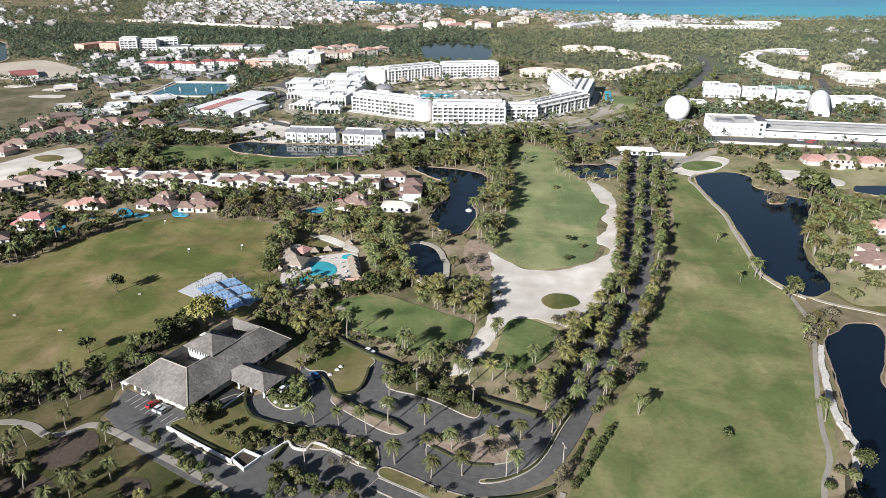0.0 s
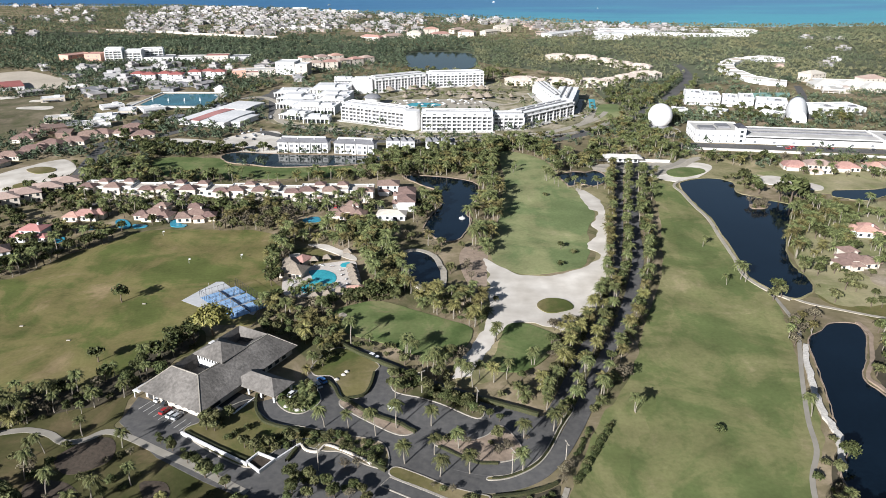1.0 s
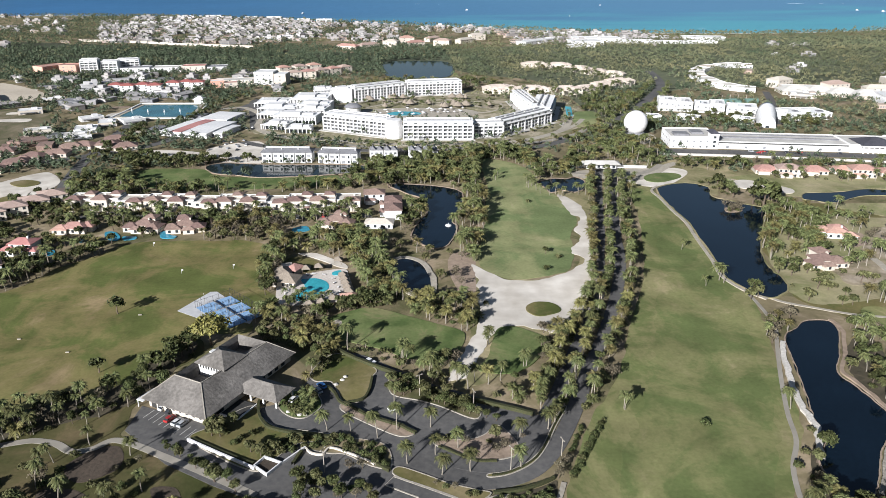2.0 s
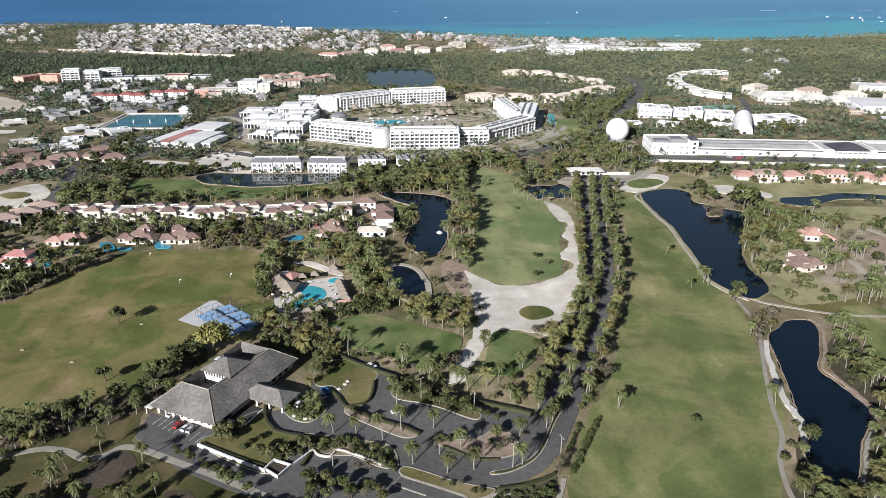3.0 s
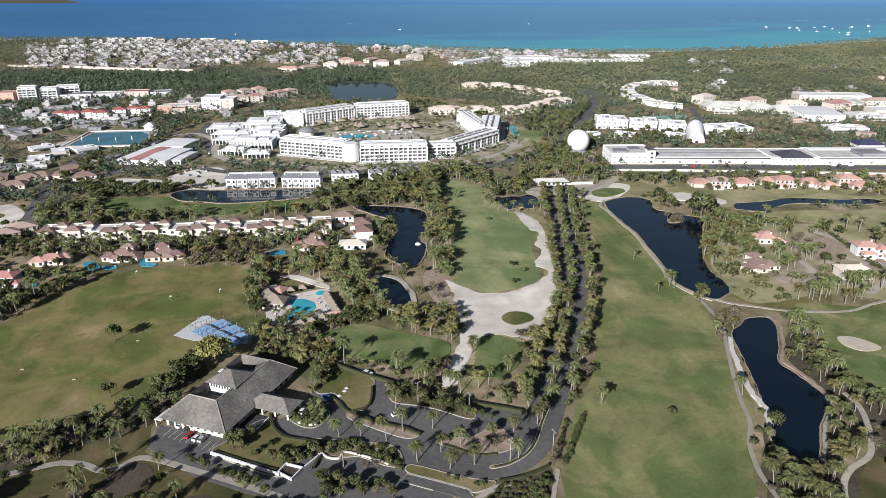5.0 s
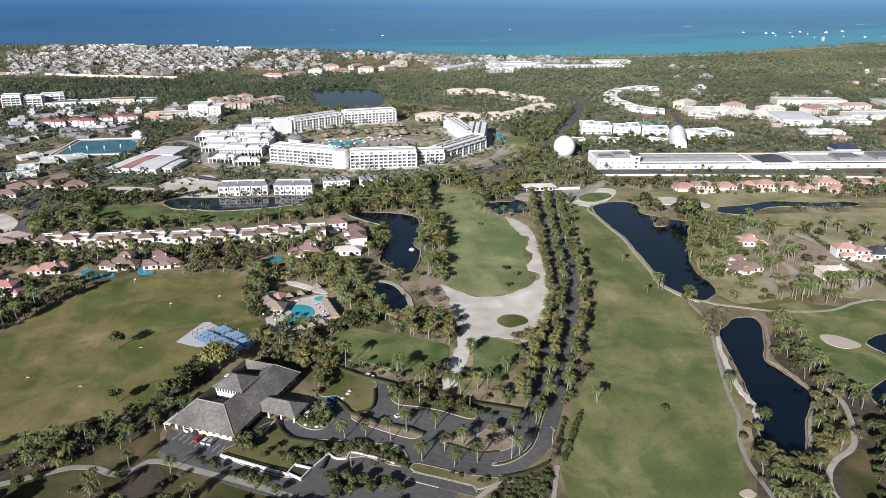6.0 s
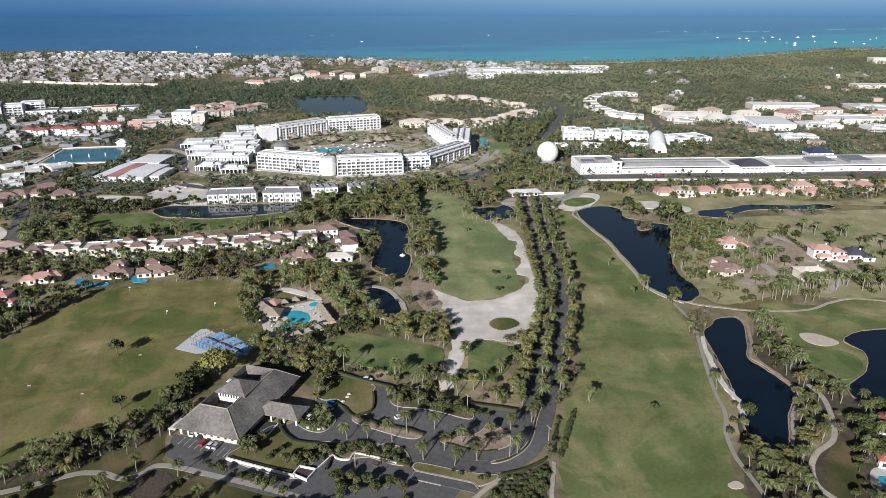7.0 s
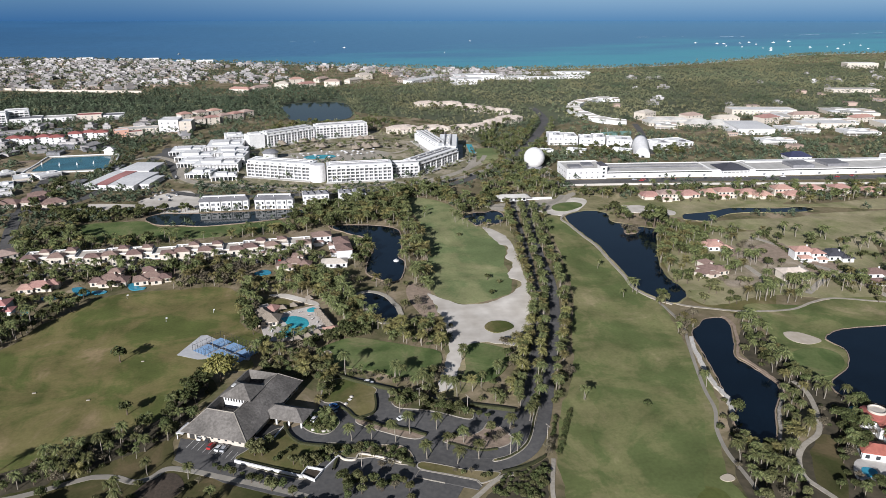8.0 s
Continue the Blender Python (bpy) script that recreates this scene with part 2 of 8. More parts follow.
def share(name, me, parent, m):
    """Another object on a mesh that exists already."""
    ob = new(name, me)
    ob.parent = parent
    ob.matrix_basis = m
    return ob


def thing(name, x, y, turn, label, category, group="", z=0.0, kind=""):
    ob = new(name)
    ob.empty_display_size = 1
    ob.matrix_basis = pose(x, y, z, 0, 0, turn)
    return tagged(ob, label, category, group, kind)


def box(bm, x0, x1, y0, y1, z0, z1, bevel=0.0):
    vs = [bm.verts.new((x, y, z)) for z in (z0, z1) for x, y in ((x0, y0), (x1, y0), (x1, y1), (x0, y1))]
    for f in ((3, 2, 1, 0), (4, 5, 6, 7), (0, 1, 5, 4), (1, 2, 6, 5), (2, 3, 7, 6), (3, 0, 4, 7)):
        bm.faces.new([vs[i] for i in f])
    return bm


def boxes(*rows):
    bm = bmesh.new()
    for r in rows:
        box(bm, *r)
    return bm


def hip(x0, x1, y0, y1, z, rise, inset=None, thick=0.25, bm=None):
    """A hipped roof with eaves of its own thickness over a rectangle."""
    bm = bm or bmesh.new()
    w, d = x1 - x0, y1 - y0
    i = min(w, d) / 2 if inset is None else inset
    if w >= d:
        top = [(x0 + i, (y0 + y1) / 2), (x1 - i, (y0 + y1) / 2)]
    else:
        top = [((x0 + x1) / 2, y0 + i), ((x0 + x1) / 2, y1 - i)]
    lo = [bm.verts.new(p) for p in ((x0, y0, z - thick), (x1, y0, z - thick), (x1, y1, z - thick), (x0, y1, z - thick))]
    up = [bm.verts.new(p) for p in ((x0, y0, z), (x1, y0, z), (x1, y1, z), (x0, y1, z))]
    a, b = [bm.verts.new((*p, z + rise)) for p in top]
    bm.faces.new(lo[::-1])
    for k in range(4):
        bm.faces.new((lo[k], lo[(k + 1) % 4], up[(k + 1) % 4], up[k]))
    if w >= d:
        fs = ((up[0], up[1], b, a), (up[1], up[2], b), (up[2], up[3], a, b), (up[3], up[0], a))
    else:
        fs = ((up[0], up[1], a), (up[1], up[2], b, a), (up[2], up[3], b), (up[3], up[0], a, b))
    for f in fs:
        bm.faces.new(f)
    return bm


def tube(bm, pts, radii, sides=7):
    rings = []
    for p, r in zip(pts, radii):
        rings.append([bm.verts.new((p[0] + r * math.cos(2 * math.pi * k / sides), p[1] + r * math.sin(2 * math.pi * k / sides), p[2])) for k in range(sides)])
    for a, b in zip(rings, rings[1:]):
        for k in range(sides):
            bm.faces.new((a[k], a[(k + 1) % sides], b[(k + 1) % sides], b[k]))
    bm.faces.new(rings[-1])
    bm.faces.new(rings[0][::-1])
    return bm


def curve(pts, closed=True, steps=5):
    """A smooth line (Catmull-Rom) through plan points."""
    n, out = len(pts), []
    P = [np.array(p, float) for p in pts]
    for i in range(n if closed else n - 1):
        if closed:
            a, b, c, d = P[i - 1], P[i], P[(i + 1) % n], P[(i + 2) % n]
        else:
            a, b, c, d = P[max(i - 1, 0)], P[i], P[i + 1], P[min(i + 2, n - 1)]
        for s in range(steps):
            t = s / steps
            out.append(0.5 * (2 * b + (c - a) * t + (2 * a - 5 * b + 4 * c - d) * t * t + (3 * b - a - 3 * c + d) * t ** 3))
    if not closed:
        out.append(P[-1])
    return np.array(out)


def inside(P, ring):
    """Which of the points P lie in the ring."""
    P, ring = np.asarray(P, float), np.asarray(ring, float)
    hit = np.zeros(len(P), bool)
    for (x0, y0), (x1, y1) in zip(ring, np.roll(ring, -1, 0)):
        cut = (y0 > P[:, 1]) != (y1 > P[:, 1])
        hit ^= cut & (P[:, 0] < (x1 - x0) * (P[:, 1] - y0) / (y1 - y0 + 1e-12) + x0)
    return hit


LAYER = [0]  # flush sheets lie some millimetres above one another


def layer():
    LAYER[0] += 1
    return 0.004 * (LAYER[0] % 7)


OPEN = []  # rings on which no tree is sown


def fill(bm, ring, z):
    """Triangles inside a ring, also where it is bent back on itself."""
    n = len(ring)
    vs, _, fs, *_ = delaunay_2d_cdt([Vector((float(p[0]), float(p[1]))) for p in ring], [(k, (k + 1) % n) for k in range(n)], [], 1, 1e-4)
    made = [bm.verts.new((v.x, v.y, z)) for v in vs]
    for f in fs:
        if f and (vs[f[1]] - vs[f[0]]).cross(vs[f[2]] - vs[f[0]]) < 0:
            f = f[::-1]
        bm.faces.new([made[i] for i in f])


def area(name, pts, z, material, label, category, kind="structure", soft=True, bare=True, parent=None, wobble=0.0, depth=0.6):
    """A sheet of ground with an edge of some depth, its outline smoothed through a few plan points."""
    ring = curve(pts) if soft else np.array(pts, float)
    z += layer()
    if wobble:
        ring = curve([p for p in ring], True, 3)
        ring = np.array([p + wobble * np.array(noise.noise_vector((p[0] * 0.15, p[1] * 0.15, z))[:2]) for p in ring])
    if bare:
        OPEN.append(ring)
    if sum(a[0] * b[1] - b[0] * a[1] for a, b in zip(ring, np.roll(ring, -1, 0))) < 0:
        ring = ring[::-1]
    bm = bmesh.new()
    fill(bm, ring, z)
    top = [bm.verts.new((p[0], p[1], z)) for p in ring]
    low = [bm.verts.new((p[0], p[1], z - depth)) for p in ring]
    for k in range(len(top)):
        bm.faces.new((low[k], low[(k + 1) % len(top)], top[(k + 1) % len(top)], top[k]))
    ob = part(name, bm, material, parent)
    return tagged(ob, label, category, "", kind) if category else ob


def ribbon(name, pts, width, z0, z1, material, label, category, closed=False, kind="structure", shift=0.0, parent=None, rough=0.0, bare=False, steps=5):
    """A band of constant width along a smooth line: a road, kerb, wall or bank."""
    line = curve(pts, closed, steps)
    z1 += layer()
    n = len(line)
    t = np.roll(line, -1, 0) - np.roll(line, 1, 0)
    if not closed:
        t[0], t[-1] = line[1] - line[0], line[-1] - line[-2]
    t /= np.linalg.norm(t, axis=1)[:, None] + 1e-9
    nor = np.column_stack([-t[:, 1], t[:, 0]])
    wob = np.array([noise.noise((p[0] * 0.3, p[1] * 0.3, 3.0)) for p in line])[:, None] * rough
    a, b = line + nor * (shift + width / 2 + wob), line + nor * (shift - width / 2 + wob * 0.5)
    if bare:
        OPEN.append(np.vstack([a, b[::-1]]))
    bm = bmesh.new()
    rows = [[bm.verts.new((p[0], p[1], z)) for p in side] for side, z in ((a, z0), (a, z1), (b, z1), (b, z0))]
    for k in range(n if closed else n - 1):
        j = (k + 1) % n
        for r, q in zip(rows, rows[1:]):
            bm.faces.new((r[k], r[j], q[j], q[k]))
    bmesh.ops.recalc_face_normals(bm, faces=bm.faces)
    ob = part(name, bm, material, parent)
    return tagged(ob, label, category, "", kind) if category else ob

# ---- land, sea and distance ----
SHORE = [(-4200, 2150), (-2200, 2180), (-1200, 2190), (-705, 2151), (-433, 2047), (-140, 1906), (132, 1758), (381, 1618), (645, 1560), (961, 1583), (1420, 1742), (1800, 1790), (4200, 1900)]
coast = curve(SHORE, False, 8)
bm = bmesh.new()
land = [bm.verts.new((x, y, 0)) for x, y in [(-4200, -900), (4200, -900), *coast[::-1]]]
bmesh.ops.triangulate(bm, faces=[bm.faces.new(land)])
tagged(part("ground", bm, M_GROUND, None), "dry scrubby ground with patches of bare earth", "ground", "", "structure")
ribbon("beach", [(x, y - 4) for x, y in SHORE], 11, -1.2, 0.3, M_SAND, "narrow pale sand beach along the shore", "beach")

M_SEA = mat("sea_water", (0.036, 0.125, 0.265), (0.044, 0.145, 0.3), 0.02, 0.4, 0.2, 0.12, spec=0.12)
nt = M_SEA.node_tree
co = [n for n in nt.nodes if n.bl_idname == "ShaderNodeTexCoord"][0]
hsv = [n for n in nt.nodes if n.bl_idname == "ShaderNodeHueSaturation"][0]
bsdf = nt.nodes["Principled BSDF"]
reef = nt.nodes.new("ShaderNodeTexNoise")
reef.inputs["Scale"].default_value, reef.inputs["Detail"].default_value = 0.0022, 5
mp = nt.nodes.new("ShaderNodeMapping")
mp.inputs["Scale"].default_value = (1, 2.6, 1)
nt.links.new(co.outputs["Object"], mp.inputs[0])
nt.links.new(mp.outputs[0], reef.inputs["Vector"])
sep = nt.nodes.new("ShaderNodeSeparateXYZ")
nt.links.new(co.outputs["Object"], sep.inputs[0])
# the shallow lagoon: wider to the east, ending at the reef
far = nt.nodes.new("ShaderNodeMath")
far.operation = "MULTIPLY_ADD"
far.inputs[1].default_value, far.inputs[2].default_value = -0.3, 0.0
nt.links.new(sep.outputs[0], far.inputs[0])
dist = nt.nodes.new("ShaderNodeMath")
dist.operation = "ADD"
nt.links.new(sep.outputs[1], dist.inputs[0])
nt.links.new(far.outputs[0], dist.inputs[1])
wav = nt.nodes.new("ShaderNodeMath")
wav.operation = "MULTIPLY_ADD"
wav.inputs[1].default_value = 1700
nt.links.new(reef.outputs["Fac"], wav.inputs[0])
nt.links.new(dist.outputs[0], wav.inputs[2])
shal = nt.nodes.new("ShaderNodeMapRange")
shal.interpolation_type = "SMOOTHSTEP"
shal.inputs[1].default_value, shal.inputs[2].default_value = 2250, 3050
shal.inputs[3].default_value, shal.inputs[4].default_value = 1.0, 0.0
nt.links.new(wav.outputs[0], shal.inputs[0])
mix = nt.nodes.new("ShaderNodeMix")
mix.data_type = "RGBA"
mix.inputs[7].default_value = (0.095, 0.33, 0.405, 1)
nt.links.new(shal.outputs[0], mix.inputs[0])
# brighter haze over the eastern water, put into its colour as paler blue
east = nt.nodes.new("ShaderNodeMapRange")
east.interpolation_type = "SMOOTHSTEP"
east.inputs[1].default_value, east.inputs[2].default_value = -1300, 1100
nt.links.new(sep.outputs[0], east.inputs[0])
east_haze = nt.nodes.new("ShaderNodeMix")
east_haze.data_type = "RGBA"
east_haze.inputs[7].default_value = (0.088, 0.22, 0.36, 1)
nt.links.new(east.outputs[0], east_haze.inputs[0])
nt.links.new(hsv.outputs[0], east_haze.inputs[6])
nt.links.new(east_haze.outputs[2], mix.inputs[6])
nt.links.new(mix.outputs[2], bsdf.inputs["Base Color"])
bm = bmesh.new()
q = [bm.verts.new(p) for p in ((-5200, 1200, -0.6), (5200, 1200, -0.6), (5200, 7400, -0.6), (-5200, 7400, -0.6))]
bm.faces.new(q)
tagged(part("sea", bm, M_SEA, None), "blue sea, turquoise over the shallows", "sea", "", "structure")

# glowing backdrop past everything else: far sea, haze and sky painted as gradients
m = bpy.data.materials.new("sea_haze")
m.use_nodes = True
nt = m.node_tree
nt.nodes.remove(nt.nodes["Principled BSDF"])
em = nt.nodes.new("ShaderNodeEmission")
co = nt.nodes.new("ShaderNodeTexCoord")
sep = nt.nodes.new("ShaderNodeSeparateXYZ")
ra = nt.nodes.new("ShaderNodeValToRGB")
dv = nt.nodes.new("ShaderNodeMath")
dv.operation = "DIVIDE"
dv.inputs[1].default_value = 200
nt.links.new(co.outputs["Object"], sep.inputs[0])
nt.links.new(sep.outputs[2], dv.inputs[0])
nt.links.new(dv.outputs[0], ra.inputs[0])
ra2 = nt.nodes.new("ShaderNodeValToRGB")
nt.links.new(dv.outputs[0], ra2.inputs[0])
# the painted haze grows brighter across the card to the east
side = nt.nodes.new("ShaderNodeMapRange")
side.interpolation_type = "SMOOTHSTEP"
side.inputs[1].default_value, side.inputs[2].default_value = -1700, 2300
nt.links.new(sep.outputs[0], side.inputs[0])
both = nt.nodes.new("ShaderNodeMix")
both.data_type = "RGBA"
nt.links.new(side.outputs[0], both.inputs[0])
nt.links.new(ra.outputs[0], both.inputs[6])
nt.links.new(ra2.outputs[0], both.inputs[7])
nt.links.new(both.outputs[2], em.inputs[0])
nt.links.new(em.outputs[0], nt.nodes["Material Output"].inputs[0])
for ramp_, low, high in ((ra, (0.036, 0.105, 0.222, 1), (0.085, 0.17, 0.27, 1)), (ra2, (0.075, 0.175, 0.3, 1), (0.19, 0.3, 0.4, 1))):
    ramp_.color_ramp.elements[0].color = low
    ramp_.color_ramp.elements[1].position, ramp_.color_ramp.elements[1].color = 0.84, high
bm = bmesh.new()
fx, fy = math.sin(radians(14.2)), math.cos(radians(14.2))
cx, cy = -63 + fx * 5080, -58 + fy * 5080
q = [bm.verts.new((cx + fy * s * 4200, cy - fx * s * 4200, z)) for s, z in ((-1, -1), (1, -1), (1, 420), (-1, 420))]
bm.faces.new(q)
tagged(part("backdrop", bm, m, None), "glowing backdrop painted as hazy far sea and pale sky", "horizon", "", "structure")

# ---- turf, sand and water ----
area("range_field", [(-155, 195), (-176, 191), (-221, 190), (-281, 308)] + [(-226, 286), (-201, 295), (-191, 305), (-185, 324), (-172, 339), (-162, 354), (-147, 359), (-116, 358), (-95, 356), (-83, 342), (-83, 319), (-82, 299), (-70, 281), (-80, 270), (-77, 250), (-102, 250), (-102, 232), (-111, 228), (-115, 213), (-130, 205)], 0.12, M_RANGE, "wide mown practice field, dry in patches", "grass", wobble=1.5)
area("fairway", [(50, 519), (65, 520), (81, 498), (85, 463), (90, 425), (92, 398), (92, 378), (83, 356), (78, 328), (71, 307), (62, 301), (45, 296), (35, 300), (28, 310), (27, 328), (32, 351), (37, 378), (41, 408), (48, 455)], 0.12, M_FAIR2, "mown green fairway edged by pale sand", "grass", wobble=1.0)
area("fairway", [(145, 450), (156, 451), (158, 426), (155, 389), (152, 353), (149, 322), (144, 289), (146, 267), (141, 247), (134, 226), (127, 204), (122, 185), (117, 171), (103, 150), (91, 127), (89, 115), (82, 88), (8, 87), (21, 114), (28, 127), (34, 149), (42, 168), (51, 185), (60, 197), (71, 218), (79, 238), (92, 267), (105, 295), (116, 329), (130, 379), (138, 420)], 0.12, M_FAIREDGE, "long mown fairway beside the lakes, dry in patches", "grass", wobble=1.0)
area("mown_strip", [(146, 436), (153, 436), (151, 389), (147, 353), (143, 322), (137, 289), (139, 267), (134, 247), (127, 226), (120, 204), (114, 185), (108, 171), (97, 150), (86, 132), (74, 118), (58, 112), (44, 122), (48, 146), (58, 168), (70, 190), (80, 212), (90, 236), (102, 267), (114, 295), (124, 329), (136, 379), (142, 410)], 0.16, M_FAIR, "greener mown strip along the fairway", "grass", wobble=2.5)
area("fairway", [(193, 257), (224, 249), (256, 251), (317, 234), (293, 205), (247, 215), (225, 217), (212, 214), (206, 209), (205, 196), (194, 183), (175, 172), (175, 182), (172, 194), (180, 217), (185, 236)], 0.12, M_FAIR, "mown fairway beside a dark lake", "grass", wobble=1.0)
area("fairway", [(260, 398), (296, 399), (333, 393), (363, 398), (422, 393), (492, 388), (415, 311), (361, 331), (327, 340), (307, 362), (273, 380)], 0.12, M_DRYLAWN, "mown fairway behind the villas", "grass", wobble=1.0)
area("fairway", [(248, 405), (279, 446), (320, 447), (368, 424), (453, 424), (524, 416), (492, 388), (425, 396), (373, 416), (321, 426), (277, 423)], 0.1, M_DRYLAWN, "narrow fairway below a row of villas", "grass", wobble=1.0)
area("fairway", [(-203, 506), (-158, 507), (-141, 487), (-88, 481), (-57, 484), (-48, 467), (-84, 456), (-133, 455), (-184, 463)], 0.12, M_GREEN, "green fairway beside a pond", "grass", wobble=1.0)
area("sand_waste", [(23, 317), (33, 301), (43, 294), (59, 297), (75, 309), (82, 321), (77, 330), (87, 350), (86, 362), (95, 382), (91, 393), (91, 428), (96, 424), (100, 413), (101, 400), (96.5, 370), (89, 337), (84.5, 316), (77, 291), (68, 265), (57, 247), (47, 242), (39, 249), (26, 246), (18, 228), (10, 212), (3, 208), (7, 221), (14, 237), (19, 251), (22, 282), (23, 304)], 0.2, M_SAND, "large waste bunker of pale raked sand", "sand", wobble=2.2)
area("rough", [(78, 500), (92, 470), (112, 432), (112, 400), (100, 350), (86, 300), (66, 252), (46, 232), (16, 206), (4, 206), (14, 240), (14, 330), (24, 332), (40, 300), (70, 300), (88, 360), (90, 420), (84, 470)], 0.08, M_TAN, "dry tan grass along the sand", "grass", bare=False, wobble=1.5)
area("grass_island", [(42, 266), (46, 270), (52, 270), (56, 266), (56, 261), (51, 258), (45, 257), (42, 261)], 0.55, M_ROUGH, "oval grass island in the sand", "grass", wobble=0.5)
area("tee_green", [(26, 246), (33, 248), (41, 242), (46, 233), (35, 217), (27, 212), (15, 214), (19, 223), (22, 233)], 0.5, M_GREEN, "raised green tee beside the sand", "grass", wobble=0.5)
area("putting_green", [(-45, 260), (-34, 268), (-25, 269), (-10, 260), (4, 251), (12, 244), (10, 233), (3, 223), (-9, 224), (-22, 233), (-35, 240), (-43, 248)], 0.3, M_GREEN, "dark green putting green in tree shade", "grass", wobble=0.8)
area("putting_green", [(178, 201), (192, 203), (199, 196), (195, 186), (182, 178), (173, 180), (169, 189)], 0.4, M_GREEN, "smooth putting green at the water's edge", "grass")
area("putting_green", [(58, 124), (68, 126), (81, 122), (84, 116), (79, 106), (57, 105), (51, 115)], 0.17, M_RANGE, "smooth oval putting green on the fairway", "grass")
area("bunker", [(189, 221), (196, 220), (201, 213), (201, 208), (192, 207), (187, 213)], 0.3, M_BUNKER, "pale sand bunker above the green", "bunker")
area("bunker", [(-44, 256), (-41, 259), (-39, 256), (-41, 252), (-44, 252)], 0.34, M_BUNKER, "small sand bunker by the putting green", "bunker")
area("bunker", [(87, 126), (91, 127), (92, 124), (89, 123), (87, 124)], 0.3, M_BUNKER, "small round sand bunker on the fairway", "bunker")
area("bunker", [(222, 453), (232, 455), (244, 444), (253, 432), (249, 423), (240, 424), (232, 431), (219, 437), (219, 445)], 0.3, M_SAND, "long sand bunker behind the lake", "bunker")
area("sand_waste", [(-298, 464), (-287, 485), (-269, 505), (-248, 478), (-250, 451), (-259, 432), (-284, 404), (-312, 450)], 0.2, M_SAND, "pale sandy clearing with grass ovals", "sand", wobble=1.0)
area("grass_island", [(-282, 478), (-275, 485), (-264, 481), (-261, 473), (-270, 468)], 0.5, M_ROUGH, "oval of rough grass in sand", "grass")
area("grass_island", [(-272, 441), (-267, 448), (-258, 446), (-256, 437), (-265, 433)], 0.5, M_ROUGH, "oval of rough grass in sand", "grass")
area("sand_waste", [(147, 461), (157, 460), (185, 488), (198, 485), (195, 471), (170, 444), (157, 444), (152, 450)], 0.2, M_SAND, "pale sand round a small green", "sand")
area("putting_green", [(163, 468), (175, 476), (188, 474), (188, 464), (170, 453), (161, 457)], 0.5, M_GREEN, "small green ringed by sand", "grass")
area("sand_lot", [(-168, 571), (-136, 596), (-121, 571), (-118, 534), (-148, 539), (-162, 552)], 0.15, M_SAND, "pale sandy building lot", "lot")
area("earth_patch", [(11, 322), (16.5, 333), (25, 327), (23, 302), (20, 272), (15.5, 277), (11, 300)], 0.15, M_DIRT, "bare reddish brown earth", "earth", bare=False)
area("rough", [(204, 363), (238, 378), (288, 369), (338, 350), (346, 325), (274, 248), (218, 265), (178, 260), (168, 272), (173, 299), (184, 329)], 0.07, M_DRYLAWN, "dry pale grass round the lakeside villas", "grass", bare=False, wobble=1.5)
area("rough", [(217, 390), (261, 400), (275, 354), (195, 235), (177, 252), (167, 267), (172, 284), (178, 312), (181, 329), (197, 362)], 0.06, M_ROUGH, "dry rough grass round the villas", "grass", bare=False)
# lawns by the clubhouse whose turf colour includes the shade of the trees
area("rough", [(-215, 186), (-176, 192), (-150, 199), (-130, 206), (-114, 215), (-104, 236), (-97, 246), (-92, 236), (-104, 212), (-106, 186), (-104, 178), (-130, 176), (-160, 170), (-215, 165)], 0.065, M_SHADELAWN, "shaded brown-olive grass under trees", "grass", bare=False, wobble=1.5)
area("rough", [(-172, 172), (-150, 180), (-128, 183), (-105, 180), (-86, 167), (-70, 156), (-53, 145), (-52, 118), (-172, 118)], 0.06, M_SHADELAWN, "dry brown-olive lawn, palm shade put into its colour", "grass", bare=False)


def lake(pts, material, label, bank=0.45, bankmat=None, z=0.22):
    area("water", pts, z, material, label, "water", wobble=0.7)
    ribbon("bank", pts, bank, -0.3, z + 0.25, bankmat or M_DIRT, "rough earth bank", "bank", closed=True, rough=1.0)


lake([(164, 442), (158, 418), (157, 393), (157, 369), (153, 345), (149, 315), (145, 294), (148, 279), (154, 268), (166, 274), (172, 288), (172, 303), (178, 323), (190, 347), (208, 379), (218, 391), (207, 402), (199, 411), (192, 420), (198, 440), (186, 451)], M_LAKE, "dark blue lake beside the fairway", 0.9, M_TAN)
ribbon("path", [(164, 444), (156.5, 434), (156.5, 418), (155.3, 393), (155.3, 369), (151.3, 345), (147.3, 315), (143.3, 294), (146.5, 278), (153, 267)], 1.8, -0.3, 0.5, M_PATH, "pale edge path along the lake", "path", rough=0.4)
lake([(143, 232), (152, 240), (159, 245.5), (169, 245), (168, 236), (160, 222), (156, 215), (149, 205), (150, 196), (151, 185), (150.5, 176), (144, 167), (135, 158), (128, 148), (122, 140.5), (115.5, 138), (112.5, 144), (113, 154), (121, 168), (125, 180), (129, 191), (135, 209)], M_LAKE, "dark narrow lake with a stone edge")
lake([(255, 421), (263, 423), (283, 424), (301, 429), (315, 427), (339, 419), (360, 418), (368, 410), (358, 405), (338, 406), (314, 413), (293, 414), (279, 408), (265, 401), (254, 406), (249, 410)], M_LAKE, "narrow dark lake below the villas", 0.3, M_TAN)
lake([(213, 215), (225, 217), (247, 215), (290, 209), (219, 141), (189, 147), (178, 156), (172, 162), (175, 172), (194, 183), (205, 196), (205, 209)], M_LAKE, "dark lake beside a green")
lake([(-18, 320), (-11, 327), (-2, 319), (2, 300), (1, 283), (-7, 281), (-14, 294)], M_LAKE, "small dark pond with a sandy rim", 3.0, M_PATH)
